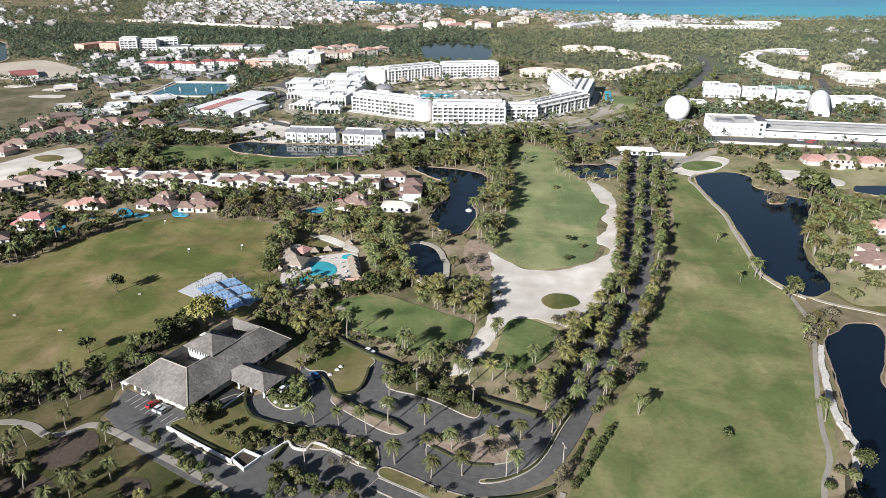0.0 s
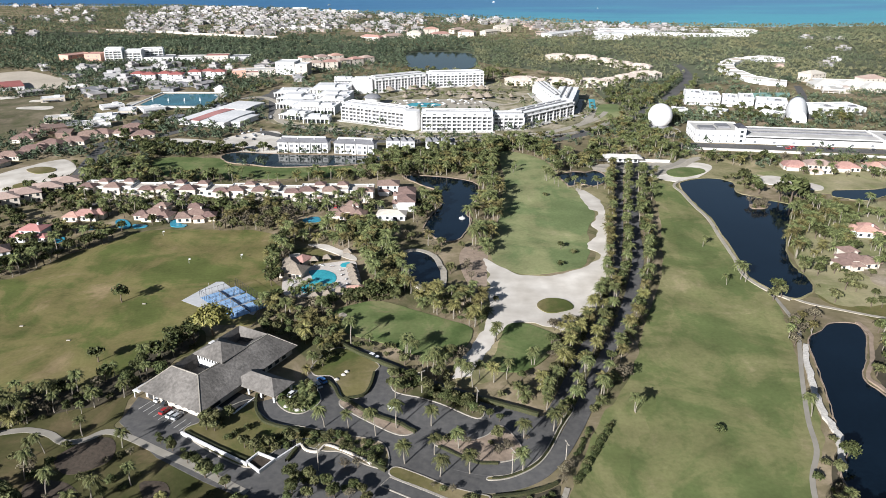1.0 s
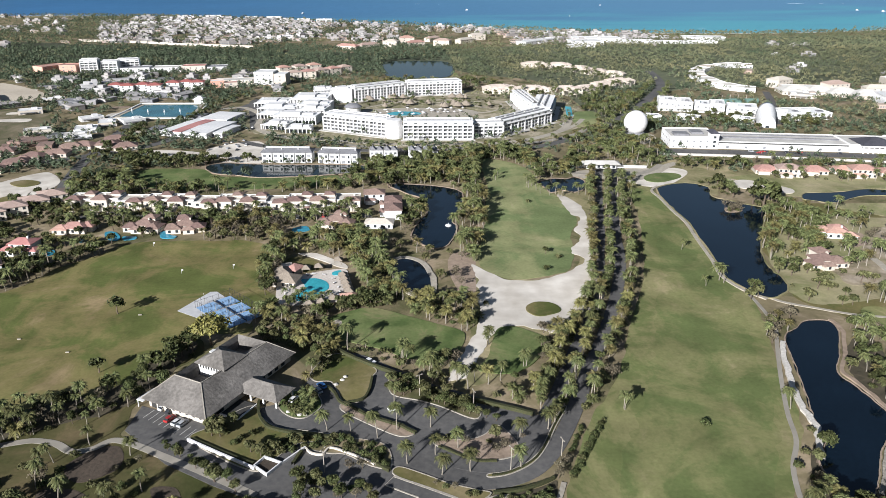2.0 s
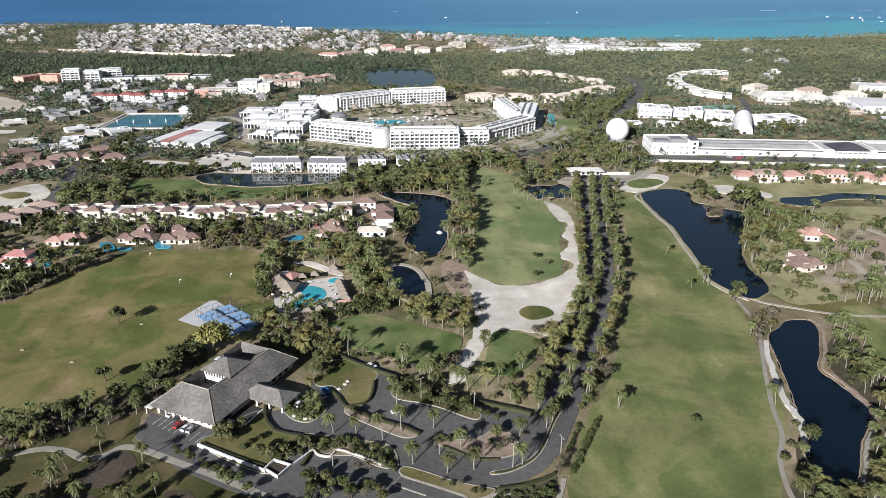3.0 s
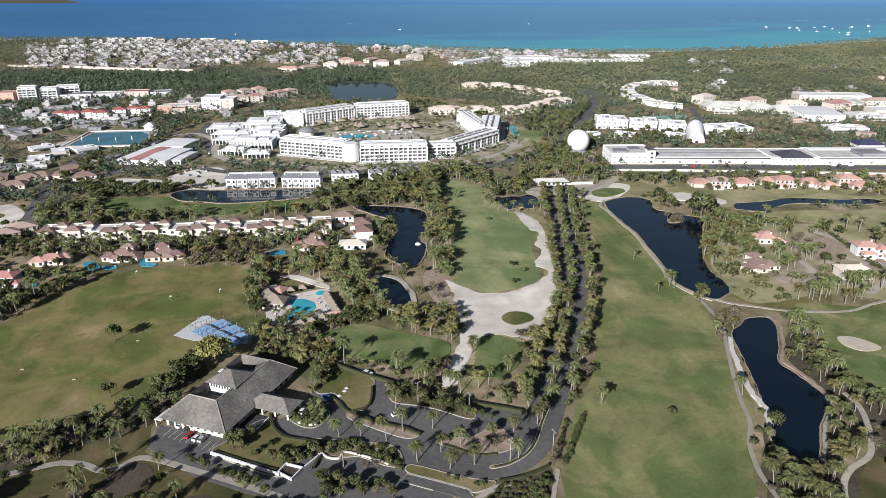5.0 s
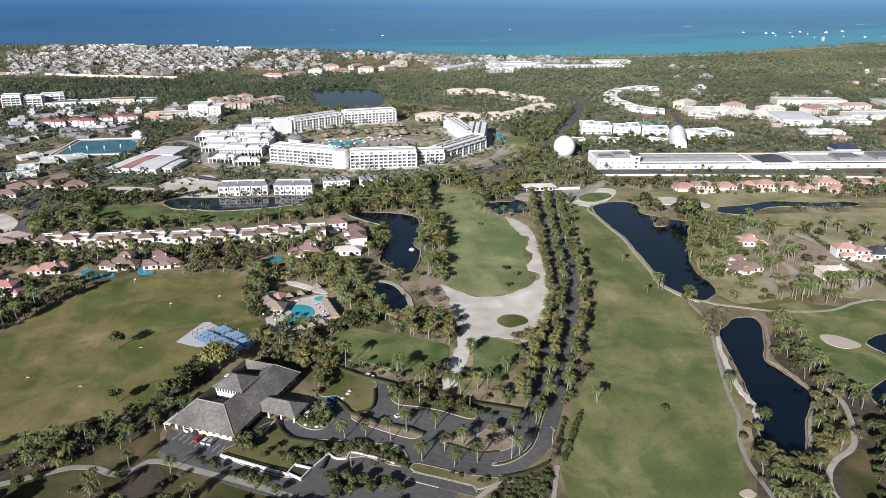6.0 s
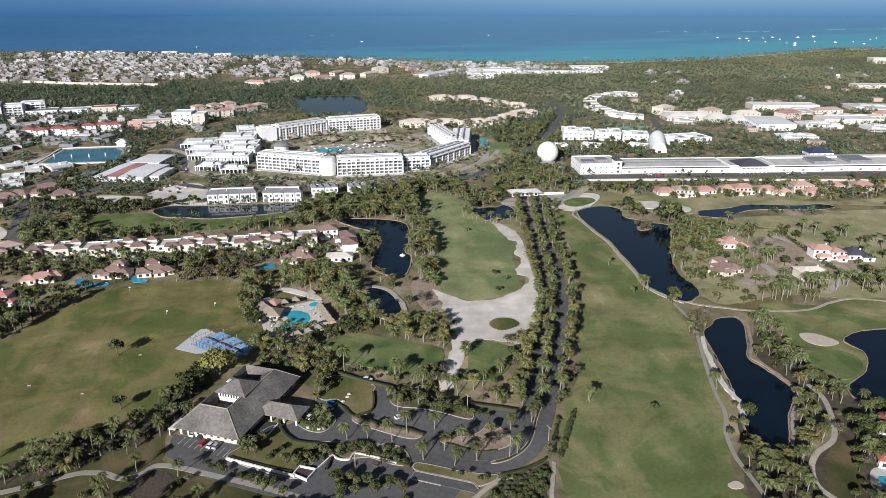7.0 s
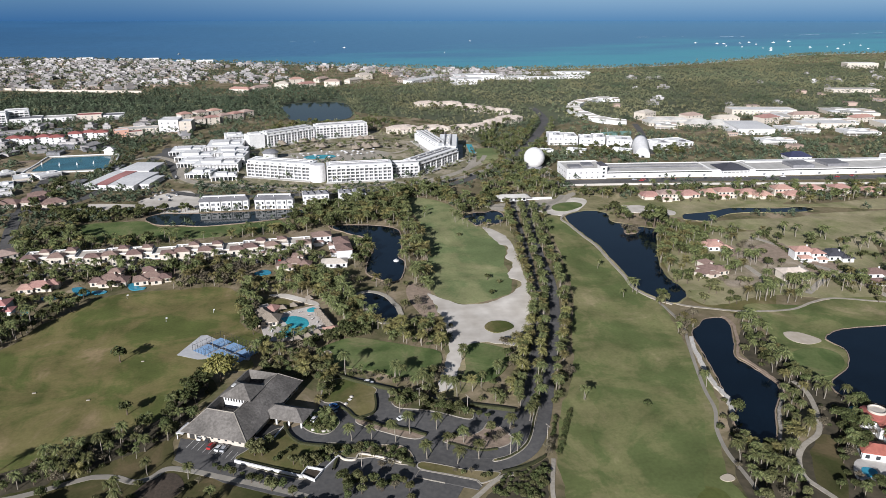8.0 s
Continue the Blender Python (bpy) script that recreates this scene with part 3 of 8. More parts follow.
lake([(-19, 461), (26, 445), (24, 402), (18, 382), (20, 370), (13, 344), (5, 339), (-4, 349), (-7, 361), (-1, 385), (4, 399), (3, 424), (-9, 439)], M_LAKE, "dark pond between palms and houses", 0.8, M_DIRT)
lake([(-157, 513), (-146, 524), (-120, 519), (-78, 515), (-43, 512), (-31, 504), (-40, 497), (-53, 488), (-88, 483), (-112, 482), (-130, 489), (-147, 495)], M_POND, "murky pond before white houses", 0.8, M_DIRT)
M_SCRUB = turf("dry_scrub_field", (0.095, 0.098, 0.05), (0.135, 0.12, 0.075), (0.19, 0.16, 0.11), 0.05, 0.0, 0.3)
area("scrub_field", [(-470, 700), (-425, 748), (-380, 748), (-345, 688), (-336, 635), (-342, 590), (-352, 545), (-420, 560)], 0.14, M_SCRUB, "dry olive scrub field without trees", "field", wobble=3.0)
area("cleared_lot", [(-560, 880), (-522, 932), (-482, 914), (-412, 838), (-425, 797), (-486, 792), (-540, 800)], 0.12, M_BUNKER, "pale cleared lot round a long red-roofed hall", "lot", wobble=2.0)
ribbon("pool_wall", [(-291, 700), (-294, 706), (-291, 740), (-289, 774), (-284, 778), (-250, 778), (-223, 776), (-217, 770), (-214, 735), (-210, 704), (-213, 697), (-250, 698)], 1.6, -0.3, 0.9, M_WHITE, "low white wall round the lagoon", "wall", closed=True)
lake([(-286, 706), (-289, 712), (-287, 740), (-284, 768), (-280, 773), (-250, 773), (-227, 771), (-222, 767), (-219, 735), (-215, 708), (-218, 702), (-250, 703)], M_LAGOON, "turquoise lagoon with fountains", 3.0, M_PATH)
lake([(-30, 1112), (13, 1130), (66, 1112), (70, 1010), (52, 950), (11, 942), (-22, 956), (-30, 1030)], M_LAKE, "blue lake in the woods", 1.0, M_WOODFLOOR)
lake([(84, 459), (96, 467), (106, 466), (113, 470), (117, 458), (112, 441), (104, 434), (96, 438), (88, 434), (86, 446)], M_LAKE, "small dark pond by the avenue", 0.8, M_DIRT)
OPEN.append(np.array([(-330, 655), (-310, 722), (-300, 778), (-222, 782), (-216, 700), (-236, 664)], float))
OPEN.append(np.array([(-38, 960), (82, 960), (70, 915), (-30, 918)], float))
lake([(-724, 1117), (-667, 1119), (-614, 1036), (-556, 929), (-587, 895)], M_LAKE, "blue pond at the edge of the woods", 3.0, M_DIRT)

ribbon("lake_wall", [(140, 228), (135, 218), (130, 205), (125, 190), (123, 180), (122, 172), (118, 163), (114, 156)], 2.0, -0.3, 0.9, M_PALESTONE, "pale stone wall along the lake", "wall", rough=1.1)
ribbon("lake_wall", [(170, 246), (170, 237), (162, 222), (158, 215), (151, 205), (152, 196), (152.5, 185), (151.8, 176), (145, 166)], 1.5, -0.3, 0.6, M_DIRT, "pale earthen edge of the lake", "bank", rough=1.0)
ribbon("lake_wall", [(145, 166), (136, 157), (129, 147), (123, 139.5)], 1.4, -0.3, 0.6, M_STONE, "rough stone edge of the lake", "wall", rough=0.7)

area("hotel_lawn", [(-140, 646), (-120, 627), (-70, 601), (-12, 581), (53, 579), (92, 587), (134, 625), (136, 644), (84, 598), (54, 587), (-12, 590), (-72, 626), (-125, 644)], 0.2, M_PLAZA, "dry pale strip before the hotel", "grass")
area("hotel_ground", [(-165, 690), (-150, 640), (-118, 606), (-70, 583), (-12, 566), (60, 566), (100, 578), (140, 612), (170, 668), (180, 740), (160, 790), (110, 830), (60, 850), (-20, 850), (-110, 850), (-165, 800)], 0.05, M_PLAZA, "pale dusty ground round the hotel", "ground", bare=False, wobble=2.0)

# ground sheets under the groves, coloured as litter and as tree shade
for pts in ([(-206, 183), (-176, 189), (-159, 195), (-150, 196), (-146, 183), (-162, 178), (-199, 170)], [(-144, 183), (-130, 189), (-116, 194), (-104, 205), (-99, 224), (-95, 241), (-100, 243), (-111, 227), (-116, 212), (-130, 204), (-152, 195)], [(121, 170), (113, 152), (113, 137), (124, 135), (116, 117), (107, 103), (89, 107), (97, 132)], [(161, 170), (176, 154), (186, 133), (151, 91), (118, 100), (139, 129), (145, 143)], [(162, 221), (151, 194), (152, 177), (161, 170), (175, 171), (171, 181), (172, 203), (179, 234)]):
    area("shaded_litter", pts, 0.1, M_SHADELITTER, "dark leaf litter and soil under trees", "soil", bare=False, wobble=2.0)
for pts in ([(-117, 167), (-112, 175), (-105, 177), (-101, 172), (-101, 165), (-110, 160)], [(-88, 156), (-81, 156), (-78, 150), (-83, 148)], [(-120, 157), (-110, 157), (-103, 151), (-106, 145), (-116, 147)]):
    area("mulch_bed", pts, 0.12, M_MULCH, "dark mulch bed under palms", "bed", bare=False)
area("forecourt", [(-19.7, 153), (-17.2, 156.6), (-7, 150.6), (1.2, 145.6), (2.2, 142.2), (0.5, 140.6), (-10, 147.1)], 0.3, M_ASPHALT, "dark paved forecourt edged in pale paint", "paving", soft=False)
ribbon("kerb", [(-10, 147.1), (-19.7, 153), (-17.2, 156.6), (-7, 150.6), (1.2, 145.6), (2.2, 142.2)], 0.4, 0.0, 0.4, M_KERB, "pale concrete kerb", "kerb", steps=1)

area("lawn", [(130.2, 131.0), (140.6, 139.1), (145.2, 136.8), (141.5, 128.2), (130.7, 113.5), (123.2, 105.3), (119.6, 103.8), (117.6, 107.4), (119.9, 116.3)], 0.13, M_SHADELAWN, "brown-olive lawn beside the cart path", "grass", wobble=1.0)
area("rough", [(150, 470), (198, 520), (250, 500), (330, 480), (420, 460), (420, 440), (300, 430), (262, 426), (240, 424), (226, 460), (208, 446), (200, 426), (192, 424), (196, 446), (176, 456)], 0.09, M_TAN, "dry pale grass above the lake", "grass", bare=False, wobble=1.5)
area("earth_patch", [(230, 320), (262, 352), (284, 360), (276, 330), (270, 298), (252, 300), (236, 286), (204, 280), (201, 291), (212, 312)], 0.1, M_RUBBLE, "pale rubble and dusty earth between villas", "earth", bare=False, wobble=2.0)
area("rough", [(-122, 398), (-98, 402), (-92, 372), (-112, 365), (-124, 372)], 0.11, M_RUBBLE, "bare brownish slope with dry shrubs", "earth", bare=False, wobble=2.0)
# the same by the lake: litter darkened for the shade of the palms
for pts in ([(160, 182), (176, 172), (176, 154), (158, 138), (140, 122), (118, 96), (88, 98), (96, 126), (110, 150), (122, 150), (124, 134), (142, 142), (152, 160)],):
    area("shaded_litter", pts, 0.09, M_SHADELITTER, "leaf litter and soil, darkened for palm shade", "soil", bare=False, wobble=2.0)

# ---- roads, car park and paths ----
area("car_park", [(-105, 185), (-104, 199), (-81, 188), (-53, 199), (-48, 213), (-37, 217), (-37, 233), (-28, 228), (-4, 207), (16, 195), (31, 185), (36, 184), (34, 175), (27, 164), (19, 159), (18, 154), (12, 151), (3, 151), (-3, 145), (-11, 134), (-39, 134), (-61, 151), (-70, 156), (-87, 167)], 0.16, M_ASPHALT, "worn grey asphalt of drive and car park", "car park", soft=False)
ribbon("road", [(143, 507), (130, 470), (111, 398), (99, 352), (90, 321), (80, 283), (64, 247), (52, 222), (42, 200), (33.5, 183), (27.5, 170), (22.8, 162.5), (15.8, 159.6), (9, 159.5), (2, 162)], 5.0, -0.3, 0.2, M_ASPHALT, "grey asphalt carriageway between palms", "road", bare=True)
ribbon("road", [(154, 507), (141, 470), (120, 398), (108, 352), (99, 314), (84, 272), (69, 238), (57, 214), (46.5, 191), (39.5, 177), (33, 166), (26.3, 158), (18.3, 153.5), (9, 152.4), (-1, 156)], 5.6, -0.3, 0.21, M_ASPHALT, "grey asphalt carriageway between palms", "road", bare=True)
for pts, lab in (([(-268, 712), (-261, 614), (-253, 527), (-240, 462), (-234, 427)], "asphalt street past the villas"), ([(-213, 402), (-184, 407), (-153, 403), (-122, 401), (-94, 396), (-71, 396), (-48, 394), (-31, 397)], "asphalt street before terraced houses")):
    ribbon("road", pts, 9, -0.3, 0.2, M_ASPHALT, lab, "road", bare=True)
ribbon("road", [(600, 470), (540, 482), (450, 499), (352, 517), (260, 533), (215, 540), (180, 548)], 14, -0.3, 0.2, M_ASPHALT, "wide asphalt road before the long mall", "road", bare=True)
ribbon("road", [(346, 997), (329, 906), (304, 840), (270, 776), (228, 703), (188, 647), (176, 630)], 11, -0.3, 0.2, M_ASPHALT, "grey avenue through the woods", "road", bare=True)
OPEN.append(np.array([(346, 997), (331, 906), (295, 814), (272, 772), (288, 762), (314, 806), (348, 900), (360, 990)], float))
ribbon("road", [(-145, 593), (-117, 573), (-74, 561), (-11, 556), (51, 555), (97, 558), (151, 599)], 9, -0.3, 0.2, M_ASPHALT, "asphalt road before the hotel", "road", bare=True)
ribbon("road", [(-196, 742), (-174, 750), (-147, 705), (-142, 651), (-120, 616), (-69, 595), (-11, 575), (53, 575), (91, 583), (136, 621), (159, 683)], 7, -0.3, 0.24, M_PATH, "pale ring road round the hotel", "road", bare=True)
ribbon("road", [(-174, 750), (-188, 690), (-215, 592), (-260, 552), (-286, 533)], 10, -0.3, 0.2, M_ASPHALT, "asphalt road past the warehouse", "road", bare=True)
ribbon("road", [(-148, 687), (-137, 646), (-121, 617), (-99, 601), (-49, 574), (-2, 558), (51, 563), (107, 578), (142, 602), (165, 632)], 6, -0.3, 0.2, M_CART, "pale curved drive before the hotel wings", "road", bare=True)
ribbon("road", [(80, 576), (106, 590), (132, 614), (155, 644), (169, 672)], 5, -0.3, 0.2, M_PATH, "pale service drive behind the hotel", "road", bare=True)
ribbon("road", [(-192, 626), (-181, 719), (-167, 774), (-140, 793), (-120, 804)], 9, -0.3, 0.22, M_ASPHALT, "grey road past the warehouses", "road", bare=True)
ribbon("road", [(79, 593), (104, 606), (129, 629), (150, 658), (164, 693)], 4, -0.3, 0.2, M_PALE, "pale paved terrace walk before the hotel", "road", bare=True)
ribbon("boundary_wall", [(-620, 1452), (-523, 1429), (-417, 1378), (-340, 1350), (-266, 1324)], 1.0, -0.3, 4.0, M_CREAM, "long pale wall below the far town", "wall")
OPEN.append(np.array([(-640, 1465), (-523, 1434), (-417, 1382), (-266, 1328), (-262, 1296), (-340, 1318), (-417, 1342), (-523, 1394), (-640, 1425)], float))
# dark sheet painted as the shaded ground seen through the wood's gaps
area("wood_floor", [(-737, 1427), (-541, 1385), (-243, 1288), (6, 1203), (54, 1109), (-37, 1020), (-215, 1071), (-445, 1083), (-590, 1089)], 0.03, M_WOODFLOOR, "wood floor darkened for the shade between trees", "wood", bare=False)
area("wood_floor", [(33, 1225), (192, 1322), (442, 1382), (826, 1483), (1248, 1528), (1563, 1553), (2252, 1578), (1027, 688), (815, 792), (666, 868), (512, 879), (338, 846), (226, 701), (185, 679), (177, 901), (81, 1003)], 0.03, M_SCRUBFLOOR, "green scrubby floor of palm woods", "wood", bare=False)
area("garden", [(164, 699), (189, 708), (186, 667), (158, 633), (156, 652)], 0.15, M_FAIR2, "pale lawn beside the lap pool", "grass")
ribbon("road", [(108, 500), (112, 484), (120, 478.5), (132, 475), (150, 473), (164, 477), (176, 487), (186, 500)], 5, -0.3, 0.23, M_CART, "grey crossing road before the gatehouse", "road", bare=True)
area("paved_yard", [(176, 606), (206, 612), (214, 590), (196, 566), (172, 566), (168, 584)], 0.13, M_PATH, "pale paved yard round the white sphere", "paving", bare=False, wobble=1.0)
area("gate_court", [(116, 485), (133, 488), (154, 488), (170, 495), (172, 479), (149, 465), (126, 464), (113, 470)], 0.15, M_PATH, "pale paved court round the gatehouse", "paving", wobble=1.0)
area("plaza", [(-174, 788), (-155, 796), (-140, 752), (-137, 682), (-146, 641), (-156, 687)], 0.16, M_ASPHALT, "worn grey turning place before the hotel lobby", "road")
area("yard", [(-155, 513), (-141, 535), (-122, 540), (-118, 516), (-130, 500)], 0.16, M_SAND, "pale bare yard behind the pond houses", "lot")
area("yard", [(-218, 554), (-207, 569), (-162, 554), (-158, 539), (-189, 540)], 0.16, M_SAND, "pale bare yard beside the street", "lot")
area("fairway", [(192, 434), (211, 452), (229, 465), (260, 471), (300, 465), (355, 453), (368, 440), (332, 421), (295, 427), (269, 419), (253, 415), (240, 422), (232, 441), (224, 459), (206, 444)], 0.11, M_DRYLAWN, "pale mown grass between lakes and villas", "grass", wobble=1.0)
ribbon("path", [(151, 460), (168, 471), (190, 496), (200, 503)], 7, -0.3, 0.22, M_PATH, "pale crossing lane at the avenue's head", "path", bare=True)
ribbon("path", [(220, 457), (231, 449), (242, 438), (248, 424)], 3.4, -0.3, 0.23, M_BUNKER, "pale sandy track above the lake", "path", bare=True)
ribbon("boundary_wall", [(199, 529), (272, 515), (367, 493), (446, 474), (508, 460)], 0.5, -0.3, 1.8, M_PALE, "long pale boundary wall by the road", "wall")
ribbon("road", [(349, 636), (399, 747), (427, 817)], 8, -0.3, 0.2, M_ASPHALT, "asphalt lane between white buildings", "road", bare=True)
for pts in ([(232, 311), (231, 277), (268, 302), (281, 288), (297, 265)], [(238, 262), (271, 281), (281, 269), (279, 235)], [(272, 360), (279, 333), (271, 301)]):
    ribbon("drive", pts, 4.0, -0.3, 0.2, M_PATH, "pale dusty drive between villas", "drive", bare=True)
for pts in ([(257, 339), (284, 344), (271, 318), (246, 313)], [(271, 307), (289, 302), (285, 288), (261, 284)], [(238, 343), (249, 347), (242, 331), (231, 328)]):
    area("bare_lot", pts, 0.12, M_DIRT, "bare dusty lot beside a villa", "lot", wobble=1.0)
ribbon("path", [(-204, 169), (-177, 176), (-157, 176)] + [(-136, 181), (-130, 181), (-124, 179), (-118, 175), (-112, 176), (-107, 180), (-99, 177), (-89, 171), (-84, 168), (-77, 164), (-66, 157), (-57, 151)], 2.6, -0.3, 0.2, M_CART, "winding concrete cart path", "path", bare=True)
ribbon("path", [(147, 281), (147, 266)] + [(144, 243), (137, 227), (127, 205), (117, 181), (112, 166), (104, 153), (99, 139), (97, 125), (95, 113)], 1.6, -0.3, 0.2, M_CART, "narrow cart path along the fairway", "path", bare=True)
ribbon("path", [(151, 277), (158, 265), (171, 257), (187, 249), (213, 245), (233, 251), (249, 252), (272, 241), (310, 227)], 1.8, -0.3, 0.22, M_PATH, "narrow cart path across the rough", "path", bare=True)
ribbon("path", [(160, 178), (159, 168), (152, 154), (142, 141), (130, 135), (122, 128), (117, 119), (118, 111), (120, 102)], 2.2, -0.3, 0.22, M_PATH, "curving cart path among palms", "path", bare=True)


def planted(pts, label, material=None, soft=True):
    """A kerbed bed on the asphalt."""
    area("planted_island", pts, 0.34, material or M_ROUGH, label, "lawn", soft=soft, bare=False)
    ribbon("kerb", pts, 0.35, 0.0, 0.4, M_KERB, "pale concrete kerb", "kerb", closed=True) if soft else None


planted([(-82, 178), (-60, 162), (-54, 167), (-48, 174), (-38, 175), (-31, 176), (-46, 181), (-55, 183), (-62, 190), (-65, 196), (-70, 194), (-78, 185)], "dry lawn with shrubs before the clubhouse")
planted([(-47, 173), (-38, 175), (-31, 176), (-20, 172), (-18, 161), (-24, 162), (-32, 168), (-38, 169)], "planted strip with hedge between drives", M_GROUND)
planted([(-57, 196), (-55, 203), (-51, 205), (-45, 203), (-42, 196), (-44, 191), (-48, 188), (-53, 190)], "round planted island in the drive", M_GREEN)
planted([(-48, 217), (-42, 229), (-34, 228), (-24, 218), (-25, 212), (-27, 199), (-34, 196), (-37, 203), (-40, 210), (-46, 211)], "lawn beside the drive")
planted([(-34, 196), (-26, 189), (-14, 182), (-10, 178), (-15, 176), (-25, 183), (-35, 192)], "narrow hedge strip between drives", M_DIRT)
planted([(-18, 214), (-10, 209), (3, 197), (12, 190), (10, 184), (-1, 192), (-8, 196), (-18, 201)], "strip of shrubs in the car park", M_GROUND)
planted([(17, 180), (20.5, 175), (22.3, 169), (20.5, 164.2), (14.2, 162.3), (8.4, 162.8), (3.3, 165.8), (-4, 171), (-3, 174), (6.2, 173), (12, 175)], "planted island with red kerb", M_DIRT)
planted([(11.2, 156), (17.4, 157), (24.6, 161.3), (29.8, 168), (36, 180), (41, 189), (42, 188), (36.8, 179), (30.6, 167), (25.2, 160.1), (17.6, 155.6), (11.4, 154.6)], "narrow grass median", M_ROUGH)
planted([(-15.6, 161), (-7.9, 157), (-1, 152.7), (7, 149.4), (10.8, 147.8), (8.2, 145.2), (2.6, 143.9), (1.3, 146), (-7, 151.2), (-17, 157.3)], "grass island with palms", M_ROUGH)
ribbon("path", [(-6, 134), (1, 139), (5.2, 142.3), (9.2, 144.8), (13, 146), (16, 146)], 1.8, -0.3, 0.24, M_PATH, "pale curving footpath below the drive", "path", bare=True)
ribbon("path", [(33, 151), (31.5, 147.5), (28.8, 141.5), (26, 135), (24, 129)], 1.6, -0.3, 0.24, M_PATH, "pale footpath beside the fairway", "path", bare=True)
area("shrub_bed", [(11.5, 147), (18, 147), (25.5, 149.5), (31, 152), (29.5, 145), (25, 137), (21, 130), (2, 134), (8, 142)], 0.14, M_SHADELITTER, "dark soil under dense shrubs", "bed", bare=False, wobble=1.0)

# ---- buildings ----
FOOT = []  # footprints: no tree stands here


def foot(x, y, turn, x0, x1, y0, y1, pad=1.0):
    a = radians(turn)
    c, s = math.cos(a), math.sin(a)
    FOOT.append(np.array([(x + c * u - s * v, y + s * u + c * v) for u, v in ((x0 - pad, y0 - pad), (x1 + pad, y0 - pad), (x1 + pad, y1 + pad), (x0 - pad, y1 + pad))]))


def window_mesh(w, h, material=None, frame_mat=None):
    """A window in its frame, facing -y, centred on its sill."""
    material = material or M_GLASS
    key = ("window", w, h, material.name, frame_mat.name if frame_mat else "")
    if key not in SHARED:
        t = 0.1
        bm = boxes((-w / 2 - t, w / 2 + t, -0.1, 0.05, -t, h + t))
        bm.faces.ensure_lookup_table()
        f = [q for q in bm.faces if q.normal.y < -0.5 or q.calc_center_median().y < -0.09][0]
        ring = bmesh.ops.inset_region(bm, faces=[f], thickness=t, depth=-0.06)["faces"]
        for q in bm.faces:
            q.material_index = 1
        f.material_index = 0
        me = bpy.data.meshes.new("window")
        bm.to_mesh(me)
        bm.free()
        me.materials.append(material)
        me.materials.append(frame_mat or M_WHITE)
        SHARED[key] = me
    return SHARED[key]


SHARED = {}


def windows(parent, x0, x1, y, z, count, w, h, turn=0.0, frame_mat=None, name="window", pane=False, glass=None):
    """A row of windows along a wall: from x0 to x1 at depth y of a face turned by turn."""
    for k in range(count):
        x = x0 + (x1 - x0) * (k + 0.5) / count
        ob = share(name, window_mesh(w, h, glass, frame_mat), parent, pose(0, 0, 0, 0, 0, turn) @ pose(x, y, z))
        if pane:
            for sgn in (-1, 1):
                key = ("pane", w, h)
                if key not in SHARED:
                    bm = boxes((-w * 0.23, w * 0.23, -0.075, -0.045, 0.04, h - 0.04))
                    SHARED[key] = bpy.data.meshes.new("pane")
                    bm.to_mesh(SHARED[key])
                    bm.free()
                    SHARED[key].materials.append(M_GLASS)
                share("pane", SHARED[key], ob, pose(sgn * w * 0.25, 0, 0))


def house(x, y, turn, w, d, storeys=1, roof=None, wall=None, label="", group="", name="house", rise=2.4, wing=True, hs=3.0, eave=0.6, wins=True):
    """A house with hipped roofs: body, lower wing, windows on its faces, door."""
    roof, wall = roof or M_TILE, wall or M_CREAM
    t = thing(name, x, y, turn, label, "house", group)
    h = hs * storeys
    part("wall", boxes((-w / 2, w / 2, -d / 2, d / 2, -0.3, h)), wall, t)
    part("roof", hip(-w / 2 - eave, w / 2 + eave, -d / 2 - eave, d / 2 + eave, h + 0.15, rise), roof, t)
    foot(x, y, turn, -w / 2, w / 2, -d / 2, d / 2)
    if wing:
        part("wing", boxes((-w * 0.42, w * 0.05, -d / 2 - 3.2, -d / 2, -0.3, hs)), wall, t)
        part("wing_roof", hip(-w * 0.42 - 0.4, w * 0.05 + 0.4, -d / 2 - 3.7, -d / 2 + 0.02, hs + 0.12, 1.2), roof, t)
    if wins:
        n = max(2, int(w / (3.4 if y < 500 else 6.0 if y < 880 else 11.0)))
        for s in range(storeys):
            windows(t, -w / 2, w / 2, -d / 2, hs * s + 0.9, n, 1.3, 1.4)
            windows(t, -d / 2, d / 2, -w / 2, hs * s + 0.9, 2, 1.2, 1.3, -90) if y < 330 else None
    if y < 560:
        part("door", boxes((w * 0.2 - 0.5, w * 0.2 + 0.5, -d / 2 - 0.08, -d / 2 + 0.05, 0, 2.1)), M_DARK, t)
    return t


